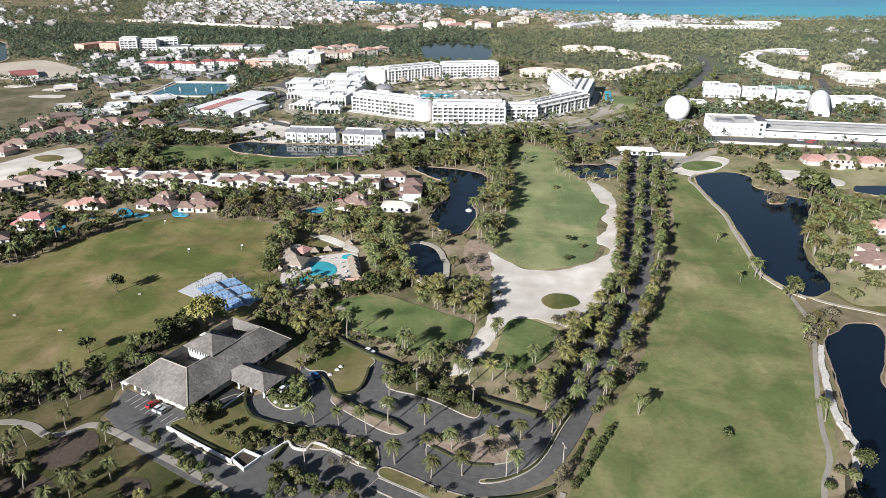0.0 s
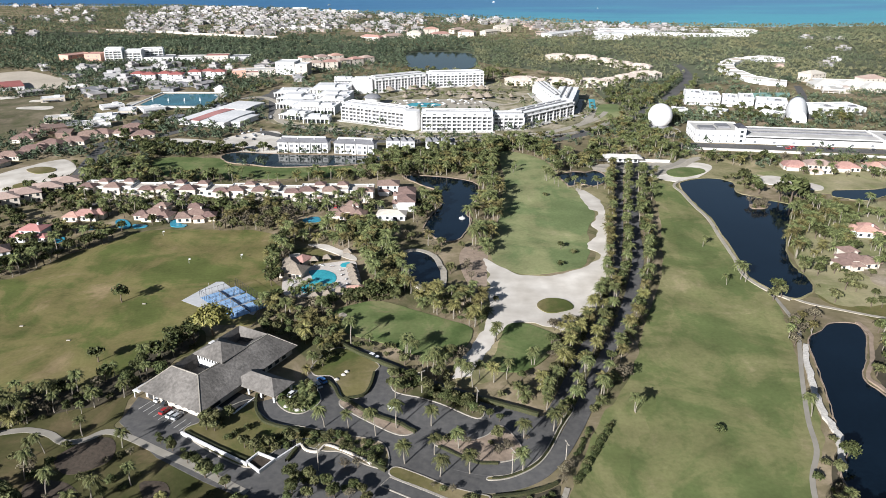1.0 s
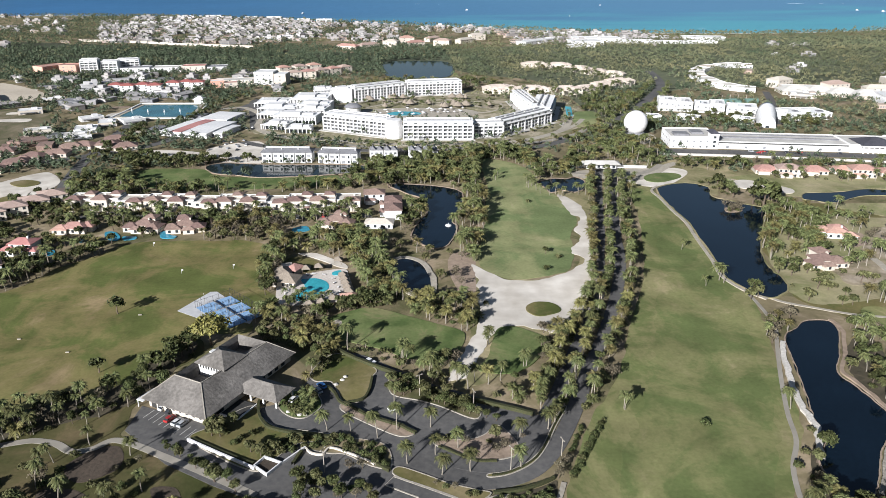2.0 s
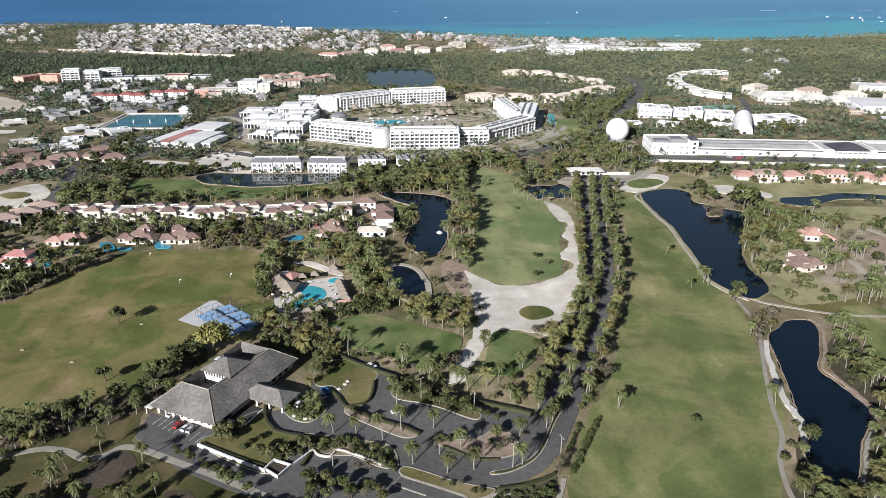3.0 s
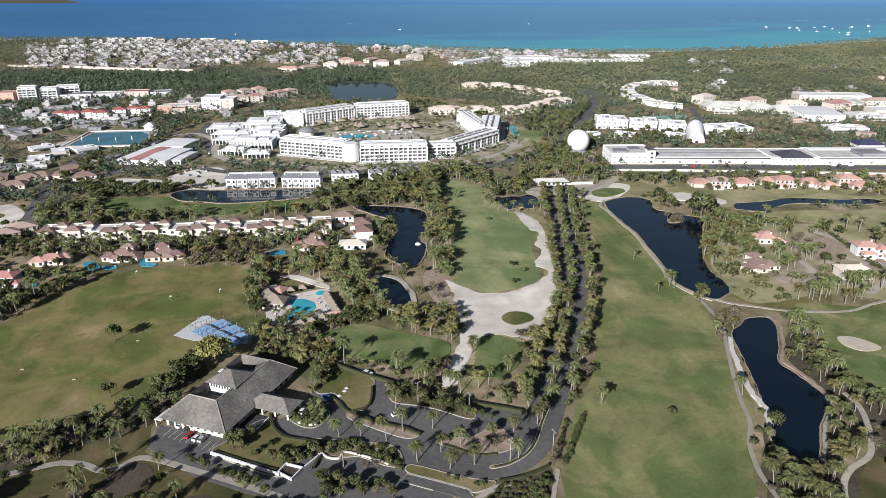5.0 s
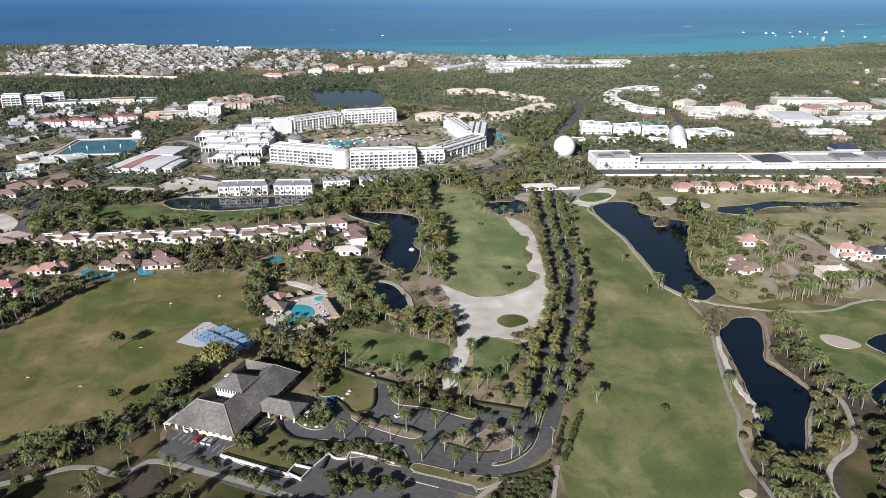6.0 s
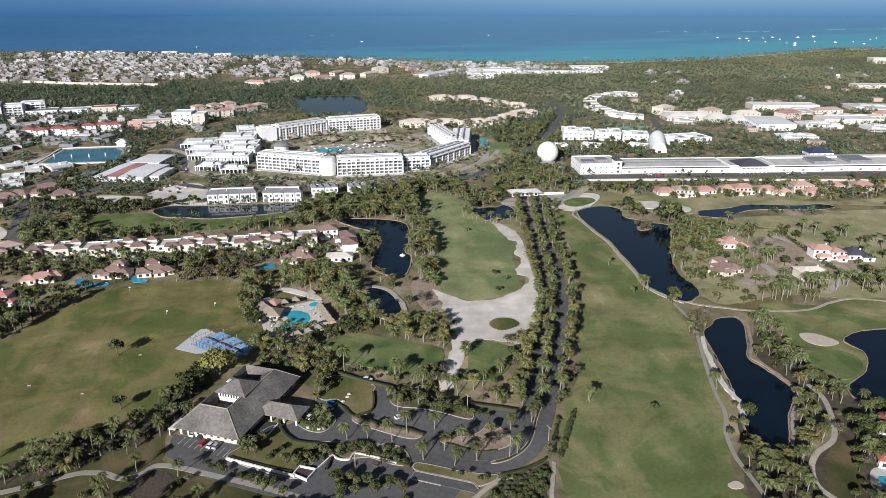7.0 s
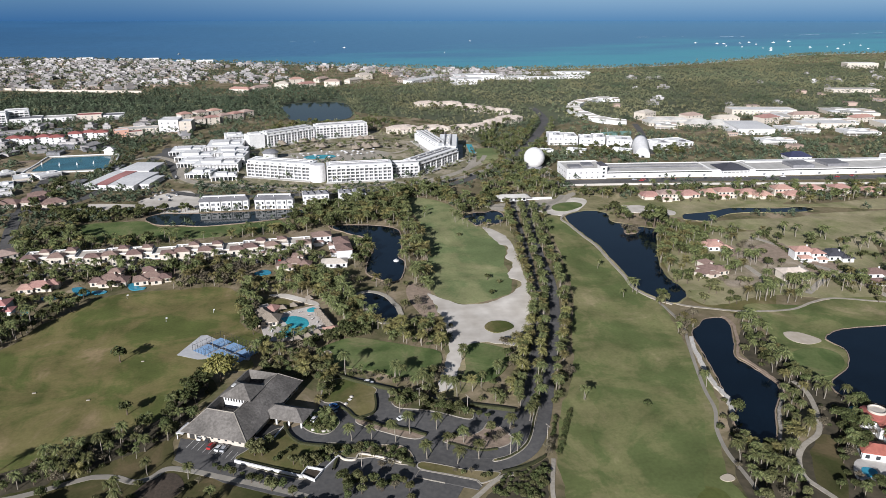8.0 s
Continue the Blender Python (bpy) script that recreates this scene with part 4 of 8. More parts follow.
def villa_cluster(x, y, turn, units, roof, label, group, wall=None, name="villa"):
    """A villa of several hipped volumes: centre, width, depth, wall height and roof rise of each."""
    t = thing(name, x, y, turn, label, "house", group)
    wall = wall or M_CREAM
    for u, v, w, d, h, rise in units:
        part("wall", boxes((u - w / 2, u + w / 2, v - d / 2, v + d / 2, -0.3, h)), wall, t)
        part("roof", hip(u - w / 2 - 0.7, u + w / 2 + 0.7, v - d / 2 - 0.7, v + d / 2 + 0.7, h + 0.15, rise), roof, t)
        foot(x, y, turn, u - w / 2, u + w / 2, v - d / 2, v + d / 2)
        for zz in (0.9, 3.9)[:2 if h > 5 else 1] if y < 700 or v < 0.5 else (3.9,):
            windows(t, u - w / 2, u + w / 2, v - d / 2, zz, max(1, int(w / (4 if y < 700 else 6))), 1.3, 1.4)
    u, v, w, d, h, rise = units[0]
    part("door", boxes((u + w * 0.3 - 0.55, u + w * 0.3 + 0.55, v - d / 2 - 0.09, v - d / 2 + 0.05, 0, 2.2)), M_DARK, t)
    part("chimney", boxes((u + w * 0.2 - 0.4, u + w * 0.2 + 0.4, v - 0.4, v + 0.4, h, h + rise + 0.9)), wall, t)
    return t


RAMBLING = [(0, 2, 11, 8, 3.6, 2.2), (-6.5, -1.5, 8, 7, 3.0, 1.9), (6.5, -1, 8, 9, 3.0, 2.0), (1.5, 6.5, 7, 6, 5.8, 1.8), (-2, -5, 6, 4, 2.7, 1.3)]
LOFTY = [(0, 0, 13, 9, 6.0, 2.2), (7.5, -3, 8, 9, 5.6, 1.9), (-1, -7, 7, 5, 3.0, 1.5), (9.5, -9, 5, 4, 2.8, 1.2)]


def terrace_unit(w, d, x, y, turn, label, style):
    """One terraced house: white two-storey body with a flat parapet, a raised hipped part and an arched porch."""
    t = thing("terraced_house", x, y, turn, label, "house", "row of terraced houses")
    h, g = (7.0, 6.6, 7.3)[style], (1, -1, 1)[style]
    part("wall", boxes((-w / 2, w / 2, -d / 2, d / 2, -0.3, h)), M_CREAM, t)
    part("parapet", boxes((-w / 2, w / 2, -d / 2, -d / 2 + 0.3, h, h + 0.6), (-w / 2, w / 2, d / 2 - 0.3, d / 2, h, h + 0.6), (-w / 2, -w / 2 + 0.3, -d / 2 + 0.3, d / 2 - 0.3, h, h + 0.6), (w / 2 - 0.3, w / 2, -d / 2 + 0.3, d / 2 - 0.3, h, h + 0.6)), M_WHITE, t)
    a, b = sorted((-g * w * 0.49, g * w * 0.12))
    part("bay", boxes((a, b, -d / 2 - 2.6, -d / 2 + 4.4, -0.3, h + 0.6)), M_CREAM, t)
    part("roof", hip(a - 0.4, b + 0.4, -d / 2 - 3.2, -d / 2 + 5.2, h + 0.8, (1.9, 1.6, 2.1)[style]), M_TILE, t, "brown tiled hip roof")
    if style != 1:
        c, e = sorted((g * w * 0.05, g * w * 0.44))
        part("rear_bay", boxes((c, e, 0, d / 2 - 0.4, h, h + 1.6)), M_CREAM, t)
        part("rear_roof", hip(c - 0.4, e + 0.4, -0.4, d / 2, h + 1.8, 1.3), M_TILE, t, "brown tiled hip roof")
    c, e = sorted((g * w * 0.13, g * w * 0.5))
    part("porch_roof", hip(c, e, -d / 2 - 2.4, -d / 2, 3.1, 0.9), M_TILE, t)
    part("balcony_wall", boxes((c + 0.3, e - 0.3, -d / 2 - 1.6, -d / 2 - 1.4, 3.9, 4.9)), M_WHITE, t)
    part("post", boxes((g * w * 0.45 - 0.3, g * w * 0.45 + 0.3, -d / 2 - 2.1, -d / 2 - 1.7, 0, 2.9)), M_WHITE, t)
    for zz in (0.9, 4.4):
        windows(t, a + 0.2, b - 0.2, -d / 2 - 2.6, zz, 2, 1.1, 1.5, pane=True)
        windows(t, c, e, -d / 2, zz, 1, 1.6, 1.5, pane=True)
    part("door", boxes((c + 0.4, c + 1.4, -d / 2 - 0.1, -d / 2 + 0.05, 0, 2.2)), M_DARK, t)
    part("roof_tank", tube(bmesh.new(), [(-g * w * 0.25, d * 0.25, h), (-g * w * 0.25, d * 0.25, h + 1.2)], [0.6, 0.55], 9), M_FLATROOF, t)
    return t


def shared_mesh(key, name, bm, material):
    if key not in SHARED:
        me = bpy.data.meshes.new(name)
        bm.to_mesh(me)
        me.materials.append(material)
        SHARED[key] = me
    bm.free()
    return SHARED[key]


def hotel_block(x, y, x2, y2, depth, storeys, label, hs=3.1, bay=4.2, setback=True, name="hotel_block"):
    """A white slab of deep balconies under a cornice and an attic, between two plan points; it faces the right-hand side of the way from the first to the second."""
    length = math.hypot(x2 - x, y2 - y)
    turn = math.degrees(math.atan2(y2 - y, x2 - x))
    t = thing(name, x, y, turn, label, "hotel", "hotel ring")
    foot(x, y, turn, 0, length, 0, depth, 2)
    low, h = hs * (storeys - 1), hs * storeys
    n = max(2, round(length / bay))
    b = length / n
    part("wall", boxes((0, length, 2.0, depth, -0.3, low)), M_WHITE, t)
    part("attic", boxes((0, length, 0.9, depth - 0.8, low + 0.4, h)), M_WHITE, t)
    part("cornice", boxes((-0.5, length + 0.5, -1.2, depth + 0.3, low, low + 0.4)), M_WHITE, t, "white overhanging cornice")
    part("terrace", boxes((-2, length + 2, -6.5, -1.3, -0.2, 0.4)), M_PALE, t, "pale paved terrace at the foot")
    for u in (-0.35, length):
        part("end_wall", boxes((u, u + 0.35, -0.6, depth + 0.1, -0.3, low - 0.002)), M_WHITE, t)
    part("roof", boxes((-0.4, length + 0.4, 0.2, depth - 0.2, h + 0.003, h + 0.3)), M_WHITEROOF, t, "bright white flat roof")
    if setback:
        # long roof vents and walls between them
        for f in (0.3, 0.62):
            part("roof_strip", boxes((length * 0.05, length * 0.95, depth * f, depth * f + 0.9, h + 0.3, h + 1.0)), M_GREYROOF, t, "grey roof vent strip")
            part("roof_curb", boxes((length * 0.04, length * 0.96, depth * f + 1.2, depth * f + 2.6, h + 0.3, h + 1.5)), M_WHITE, t)
        for k in range(max(2, int(length / 18))):
            u = length * (0.1 + 0.8 * (k + 0.5) / max(2, int(length / 18)))
            part("roof_unit", boxes((u - 1.2, u + 1.2, depth * 0.48, depth * 0.56, h + 0.3, h + 1.5), (u - 0.8, u + 0.8, depth * 0.49, depth * 0.55, h + 1.5, h + 1.75)), M_MALLROOF, t, "pale air handling unit")
    w = round(b, 1)
    me = shared_mesh(("balcony", w, hs), "balcony", boxes((0, b, -0.3, 2.0, -0.14, 0.14), (0.15, b - 0.15, -0.28, -0.18, 0.14, 1.05)), M_WHITE)
    g = shared_mesh(("balcony_window", w, hs), "window", boxes((0.6, b * 0.5 - 0.05, 1.9, 2.06, 0.2, hs - 0.6), (b * 0.5 + 0.05, b - 0.6, 1.9, 2.06, 0.2, hs - 0.6)), M_CURTAIN)
    slot = shared_mesh(("attic_slot", w, hs), "attic_window", boxes((b * 0.2, b * 0.8, 0.8, 0.95, 0.9, hs - 0.9)), M_CURTAIN)
    for s in range(storeys - 1):
        for k in range(n):
            share("balcony", me, t, pose(b * k, 0, hs * s))
            share("window", g, t, pose(b * k, 0, hs * s))
    for k in range(n):
        if k % 2 == 0:
            share("attic_window", slot, t, pose(b * k, 0, low))
    for k in range(n + 1):
        wide = k % 2 == 0
        f = shared_mesh(("fin", wide), "fin", boxes((-0.55, 0.55, -0.95, 2.0, 0, 1.0)) if wide else boxes((-0.2, 0.2, -0.45, 2.0, 0, 1.0)), M_WHITE)
        share("fin", f, t, pose(b * k, 0, 0) @ Matrix.Diagonal((1, 1, low, 1)))
    return t


def plain_block(name, x, y, x2, y2, depth, h, label, wall=None, roof=None, wins=0, storeys=1, category="building", parapet=0.6, group="", frame_mat=None, win=(1.8, 1.5), shed=False, sides=True):
    """A flat-roofed building between two plan points, facing right of the way from the first to the second."""
    length = math.hypot(x2 - x, y2 - y)
    turn = math.degrees(math.atan2(y2 - y, x2 - x))
    t = thing(name, x, y, turn, label, category, group)
    foot(x, y, turn, 0, length, 0, depth, 2)
    wall, roof = wall or M_WHITE, roof or M_FLATROOF
    part("wall", boxes((0, length, 0, depth, -0.3, h)), wall, t)
    if shed:
        bm = bmesh.new()
        pr = [(-0.4, h), (depth / 2, h + min(0.6, depth * 0.025)), (depth + 0.4, h)]
        va = [bm.verts.new((-0.4, p, q)) for p, q in pr] + [bm.verts.new((-0.4, p, q + 0.2)) for p, q in pr]
        vb = [bm.verts.new((length + 0.4, p, q)) for p, q in pr] + [bm.verts.new((length + 0.4, p, q + 0.2)) for p, q in pr]
        for i, j in ((0, 1), (1, 2), (3, 4), (4, 5), (0, 3), (2, 5)):
            bm.faces.new((va[i], va[j], vb[j], vb[i]))
        for v in (va, vb):
            bm.faces.new((v[0], v[1], v[4], v[3]))
            bm.faces.new((v[1], v[2], v[5], v[4]))
        bmesh.ops.recalc_face_normals(bm, faces=bm.faces)
        part("roof", bm, roof, t)
    else:
        part("roof", boxes((0.3, length - 0.3, 0.3, depth - 0.3, h + 0.003, h + 0.12)), roof, t)
        part("parapet", boxes((0, length, 0, 0.3, h, h + parapet), (0, length, depth - 0.3, depth, h, h + parapet), (0, 0.3, 0.3, depth - 0.3, h, h + parapet), (length - 0.3, length, 0.3, depth - 0.3, h, h + parapet)), wall, t)
    for s in range(storeys):
        if wins:
            windows(t, 0, length, 0, h / storeys * s + 0.9, wins, win[0], win[1], 0, frame_mat, glass=M_CURTAIN)
            if sides:
                windows(t, -depth, 0, 0, h / storeys * s + 0.9, max(1, int(depth / 5)), win[0], win[1], -90, frame_mat, glass=M_CURTAIN)
    return t


# the clubhouse: u runs along its length, v to its left
t = thing("clubhouse", -79, 185, 60.3, "low white clubhouse with weathered grey hip roofs and open courts", "clubhouse")
foot(-79, 185, 60.3, 0, 48, -1, 28, 1)
foot(-79, 185, 60.3, 18, 29, -15, 0, 0.5)
part("wall", boxes((1.2, 1.6, 1.2, 26.5, -0.3, 3.6), (1.6, 46.6, 1.2, 1.6, -0.3, 3.6), (46.6, 47.0, 1.2, 26.5, -0.3, 3.6), (1.6, 46.6, 26.1, 26.5, -0.3, 3.6)), M_CREAM, t, "cream rendered wall")
bm = bmesh.new()
RX, RY, RZ = (10.2, 43.0), (8.5, 22.5), 8.5
eave = [(-0.3, -0.6), (48.2, -0.6), (48.2, 28.2), (-0.3, 28.2)]
ridge = [(RX[0], RY[0] + 2.0), (RX[1], RY[0]), (RX[1], RY[1]), (RX[0], RY[1])]
lo = [bm.verts.new((*p, 3.25)) for p in eave]
up = [bm.verts.new((*p, 3.5)) for p in eave]
ri = [bm.verts.new((*p, RZ)) for p in ridge]
inn = [bm.verts.new((*p, z)) for p, z in zip(((RX[0] + 2.2, RY[0] + 3.5), (RX[1] - 1.5, RY[0] + 4.5), (RX[1] - 1.5, RY[1] - 1), (RX[0] + 2.2, RY[1] - 1)), (6.6, 6.6, 6.6, 6.6))]
wel = [bm.verts.new((v.co.x, v.co.y, 0.3)) for v in inn]
for k in range(4):
    j = (k + 1) % 4
    for a, b in ((lo, up), (up, ri), (ri, inn), (inn, wel)):
        bm.faces.new((a[k], a[j], b[j], b[k]))
bm.faces.new(lo[::-1])
bmesh.ops.recalc_face_normals(bm, faces=bm.faces)
part("roof", bm, M_SHINGLE, t, "weathered grey shingle roof")
for k, (a, b) in enumerate((((-0.3, -0.6, 3.5), (RX[0], RY[0] + 2.0, RZ)), ((-0.3, 28.2, 3.5), (RX[0], RY[1], RZ)), ((RX[0], RY[0] + 2, RZ), (RX[0], RY[1], RZ)), ((RX[0], RY[0] + 2, RZ), (20, RY[0] + 1.2, RZ)), ((48.2, -0.6, 3.5), (RX[1], RY[0], RZ)), ((30, RY[0] + 0.7, RZ), (RX[1], RY[0], RZ)))):
    bm = bmesh.new()
    va, vb = Vector(a), Vector(b)
    side = (vb - va).cross(Vector((0, 0, 1))).normalized() * 0.16
    q = [bm.verts.new(p + Vector((0, 0, z))) for z in (-0.05, 0.16) for p in (va - side, vb - side, vb + side, va + side)]
    for f in ((0, 1, 5, 4), (1, 2, 6, 5), (2, 3, 7, 6), (3, 0, 4, 7), (4, 5, 6, 7)):
        bm.faces.new([q[i] for i in f])
    part("ridge_cap", bm, M_KERB, t, "pale ridge capping")
part("court_floor", boxes((12.5, 41, 12.5, 21.2, 0.1, 0.35)), M_DARK, t, "dark paved court floor")
part("cross_wing", boxes((20.5, 33.0, 12.2, 21.4, 0.36, 6.9)), M_WHITE, t)
part("lantern_wall", boxes((20.6, 31.4, 9.6, 21.6, 6.0, 8.4)), M_WHITE, t, "white louvred clerestory")
for k in range(9):
    part("louvre", boxes((20.45, 20.6, 10.2 + k * 1.25, 10.8 + k * 1.25, 6.4, 8.1)), M_DARK, t)
part("lantern_roof", hip(19.6, 32.4, 8.6, 22.6, 8.5, 3.6), M_SHINGLE, t, "raised weathered hip roof")
part("skylight", boxes((25.5, 27.6, 18.6, 20.6, 10.0, 10.4)), M_FLATROOF, t, "pale patched skylight")
part("porch_roof", hip(18.0, 28.8, -15.2, 4.5, 3.2, 3.0), M_SHINGLE, t, "grey porch roof over the drive")
for u in (19.2, 27.8):
    for v in (-14.0, -8.5, -3.0):
        part("column", boxes((u - 0.35, u + 0.35, v - 0.35, v + 0.35, -0.2, 3.0)), M_WHITE, t)
part("terrace", boxes((7.8, 17.6, -6.6, 0.8, -0.3, 0.4)), M_DARK, t, "dark reflecting basin")
part("terrace_wall", boxes((7.4, 7.8, -7.0, 0.8, -0.3, 0.8), (7.8, 17.6, -7.0, -6.6, -0.3, 0.8)), M_WHITE, t)
for k in range(8):
    v = 3.2 + k * 3.0
    if k < 6:
        share("window", window_mesh(0.8, 0.8), t, pose(1.2, 0, 0, 0, 0, -90) @ pose(-v, 0.0, 1.6))
    else:
        part("opening", boxes((1.1, 1.25, v - 1.1, v + 1.1, 0, 2.9)), M_DARK, t)
for k in range(10):
    share("window", window_mesh(1.9, 2.0), t, pose(3.5 + k * 1.35 if k < 5 else 27 + (k - 5) * 3.8, 1.2, 0.6))
part("lean_to", boxes((-1.2, 6.5, 26.6, 29.8, 2.9, 3.1)), M_FLATROOF, t, "pale flat canopy")
for u in (-0.8, 6.1):
    part("canopy_post", boxes((u - 0.15, u + 0.15, 29.3, 29.6, -0.2, 2.9)), M_WHITE, t)

# garden walls round the clubhouse lawn
ribbon("garden_wall", [(-83, 178), (-71, 170), (-59, 162.3)], 0.6, -0.3, 1.3, M_WHITE, "white rendered garden wall", "wall", steps=1)
ribbon("garden_wall", [(-59.5, 163.5), (-57, 167.6), (-51.5, 164.5), (-55, 159.4)], 0.6, -0.3, 1.2, M_WHITE, "white wall round a planted box", "wall", closed=True, steps=1)
area("planted_bed", [(-59, 163.5), (-57, 167), (-52, 164.3), (-55, 160)], 0.5, M_MULCH, "dark planted bed inside the walled box", "bed", soft=False, bare=False)
ribbon("garden_wall", [(-51.5, 164.5), (-49, 167.5), (-46, 171), (-45, 172)], 0.5, -0.3, 0.9, M_WHITE, "low white wall along the drive", "wall")
ribbon("garden_wall", [(-44.8, 171.5), (-43, 169.1), (-39.4, 168.2), (-37.1, 171.2), (-31, 168), (-25, 164), (-23, 162)], 0.5, -0.3, 0.9, M_CREAM, "low waving cream wall along the car park", "wall")

# hotel ring
hotel_block(-8, 594, 52, 591, 17, 5, "white hotel wing of stacked balconies facing the golf course")
hotel_block(-80, 638, -23, 605, 17, 5, "white hotel wing angled beside a round stair tower")
hotel_block(81, 606, 134, 657, 18, 4, "white hotel wing with long shaded balconies", bay=5.2)
hotel_block(54, 601, 80, 601, 12, 4, "lower white hotel link with open galleries")
hotel_block(-58, 777, -3, 812, 17, 5, "white hotel wing behind the pool garden")
hotel_block(0, 812, 63, 822, 17, 5, "white hotel wing behind the pool garden, facing the pool")
hotel_block(136, 668, 155, 735, 20, 4, "white hotel wing running away towards the sea", bay=5.2)
hotel_block(113, 770, 118, 692, 14, 4, "white hotel wing facing the pool garden", bay=5.2)
t = thing("stair_tower", -16, 602, 0, "round white stair tower with a flat cap", "tower", "hotel ring")
part("shaft", tube(bmesh.new(), [(0, 0, -0.3), (0, 0, 15.8), (0, 0, 16.3)], [7.0, 7.0, 6.4], 28), M_WHITE, t)
foot(-16, 602, 0, -7, 7, -7, 7)
t = thing("stair_tower", -72, 778, 20, "square white tower at the wing's end", "tower", "hotel ring")
part("shaft", boxes((-9, 9, -7, 10, -0.3, 15.2), (-6, 6, -4, 7, 15.2, 16.8)), M_WHITE, t)
foot(-72, 778, 0, -10, 10, -10, 10)
rnd = random.Random(5)
for x, y, x2, y2, d, h in ((-112, 626, -91, 624, 15, 4.6), (-136, 644, -115, 637, 22, 4.6), (-131, 669, -90, 661, 21, 7.5), (-148, 692, -113, 686, 24, 5.2), (-109, 690, -84, 685, 27, 9), (-153, 722, -117, 717, 26, 5), (-113, 721, -82, 717, 27, 8), (-124, 753, -86, 750, 38, 8.5), (-162, 754, -128, 752, 30, 4.5), (-104, 798, -84, 801, 26, 10)):
    L = math.hypot(x2 - x, y2 - y)
    b = plain_block("hotel_lobby", x, y, x2, y2, d, h, "stepped white hotel lobby block with overhanging flat roofs", None, M_WHITEROOF, category="hotel", parapet=0.3, group="hotel lobby blocks")
    part("roof_edge", boxes((-1.6, L + 1.6, -2.6, -0.003, h - 0.5, h + 0.1)), M_WHITE, b, "white overhanging roof edge")
    part("glazing", boxes((0.6, L - 0.6, -0.12, -0.004, 0.3, min(h - 1.0, 3.4))), M_GLASS, b, "dark glazing behind the columns")
    for k in range(int(L / 3.2) + 1):
        u = -0.9 + (L + 1.8) * k / int(L / 3.2)
        part("column", boxes((u - 0.35, u + 0.35, -2.3, -1.6, -0.2, h - 0.5)), M_WHITE, b)
    part("upper_roof", boxes((L * 0.15, L * 0.6, d * 0.25, d * 0.75, h + 0.12, h + rnd.uniform(1.4, 2.6)), (L * 0.65, L * 0.9, d * 0.35, d * 0.6, h + 0.12, h + rnd.uniform(0.8, 1.6))), M_WHITE, b, "raised white roof boxes")
    part("roof_vent", boxes((L * 0.1, L * 0.9, d * 0.82, d * 0.86, h + 0.12, h + 0.9)), M_GREYROOF, b)
t = thing("pavilion", -57, 711, 0, "round hotel pavilion with a grey conical roof", "pavilion")
part("wall", tube(bmesh.new(), [(0, 0, -0.3), (0, 0, 7.2)], [7.5, 7.5], 20), M_WHITE, t)
part("roof", tube(bmesh.new(), [(0, 0, 7.2), (0, 0, 7.5), (0, 0, 10.0), (0, 0, 11.2)], [9, 9, 5.5, 0.6], 24), M_GREYROOF, t)
area("pool_terrace", [(-48, 705), (-10, 684), (45, 688), (70, 705), (55, 730), (0, 738), (-45, 730)], 0.3, M_PATH, "paved hotel garden terrace", "terrace")
area("hotel_garden", [(-52, 732), (0, 736), (60, 730), (98, 712), (104, 780), (55, 806), (-20, 799), (-54, 772)], 0.2, M_PLAZA, "dry sandy hotel garden laced with paths", "garden")
for pts in ([(-45, 742), (-20, 765), (15, 772), (50, 762), (80, 735)], [(-35, 785), (0, 775), (40, 785), (80, 770)], [(-5, 742), (0, 760), (-5, 790)], [(35, 738), (42, 760), (40, 795)], [(62, 705), (85, 715), (98, 735), (100, 760)]):
    ribbon("path", pts, 2.6, 0.0, 0.3, M_PATH, "pale curving garden path", "path")
area("pool", [(-22, 704), (-8, 698), (10, 702), (8, 714), (-8, 718), (-20, 714)], 0.45, M_POOL, "turquoise hotel pool", "pool")
area("pool", [(157, 690), (163, 688), (172, 734), (166, 736)], 0.4, M_POOL, "narrow turquoise lap pool", "pool", soft=False)
for k in range(22):
    x, y = rnd.uniform(-45, 92), rnd.uniform(734, 792)
    s = rnd.uniform(2.4, 6.0)
    t = thing("thatched_shelter", x, y, 0, "round palm-thatched shelter on posts", "shelter", "hotel shelters")
    part("roof", tube(bmesh.new(), [(0, 0, 2.6), (0, 0, 2.8), (0, 0, 5.2 + s * 0.3)], [s, s, 0.3], 12), M_THATCH, t)
    part("post", tube(bmesh.new(), [(0, 0, -0.2), (0, 0, 2.8)], [0.25, 0.25], 6), M_BARK, t)
t0 = None
for k in range(40):
    x, y = rnd.uniform(-38, 58), rnd.uniform(692, 728)
    m = pose(x, y, 0.3, 0, 0, rnd.uniform(-20, 20))
    if t0 is None:
        t0 = thing("parasol", x, y, 0, "white parasol on the pool terrace", "parasol", "pool parasols", 0.3)
        part("canopy", tube(bmesh.new(), [(0, 0, 2.2), (0, 0, 2.3), (0, 0, 2.9)], [1.5, 1.5, 0.05], 8), M_WHITE, t0)
        part("pole", tube(bmesh.new(), [(0, 0, 0), (0, 0, 2.3)], [0.05, 0.05], 5), M_WHITE, t0)
    else:
        copy_thing(t0, m)

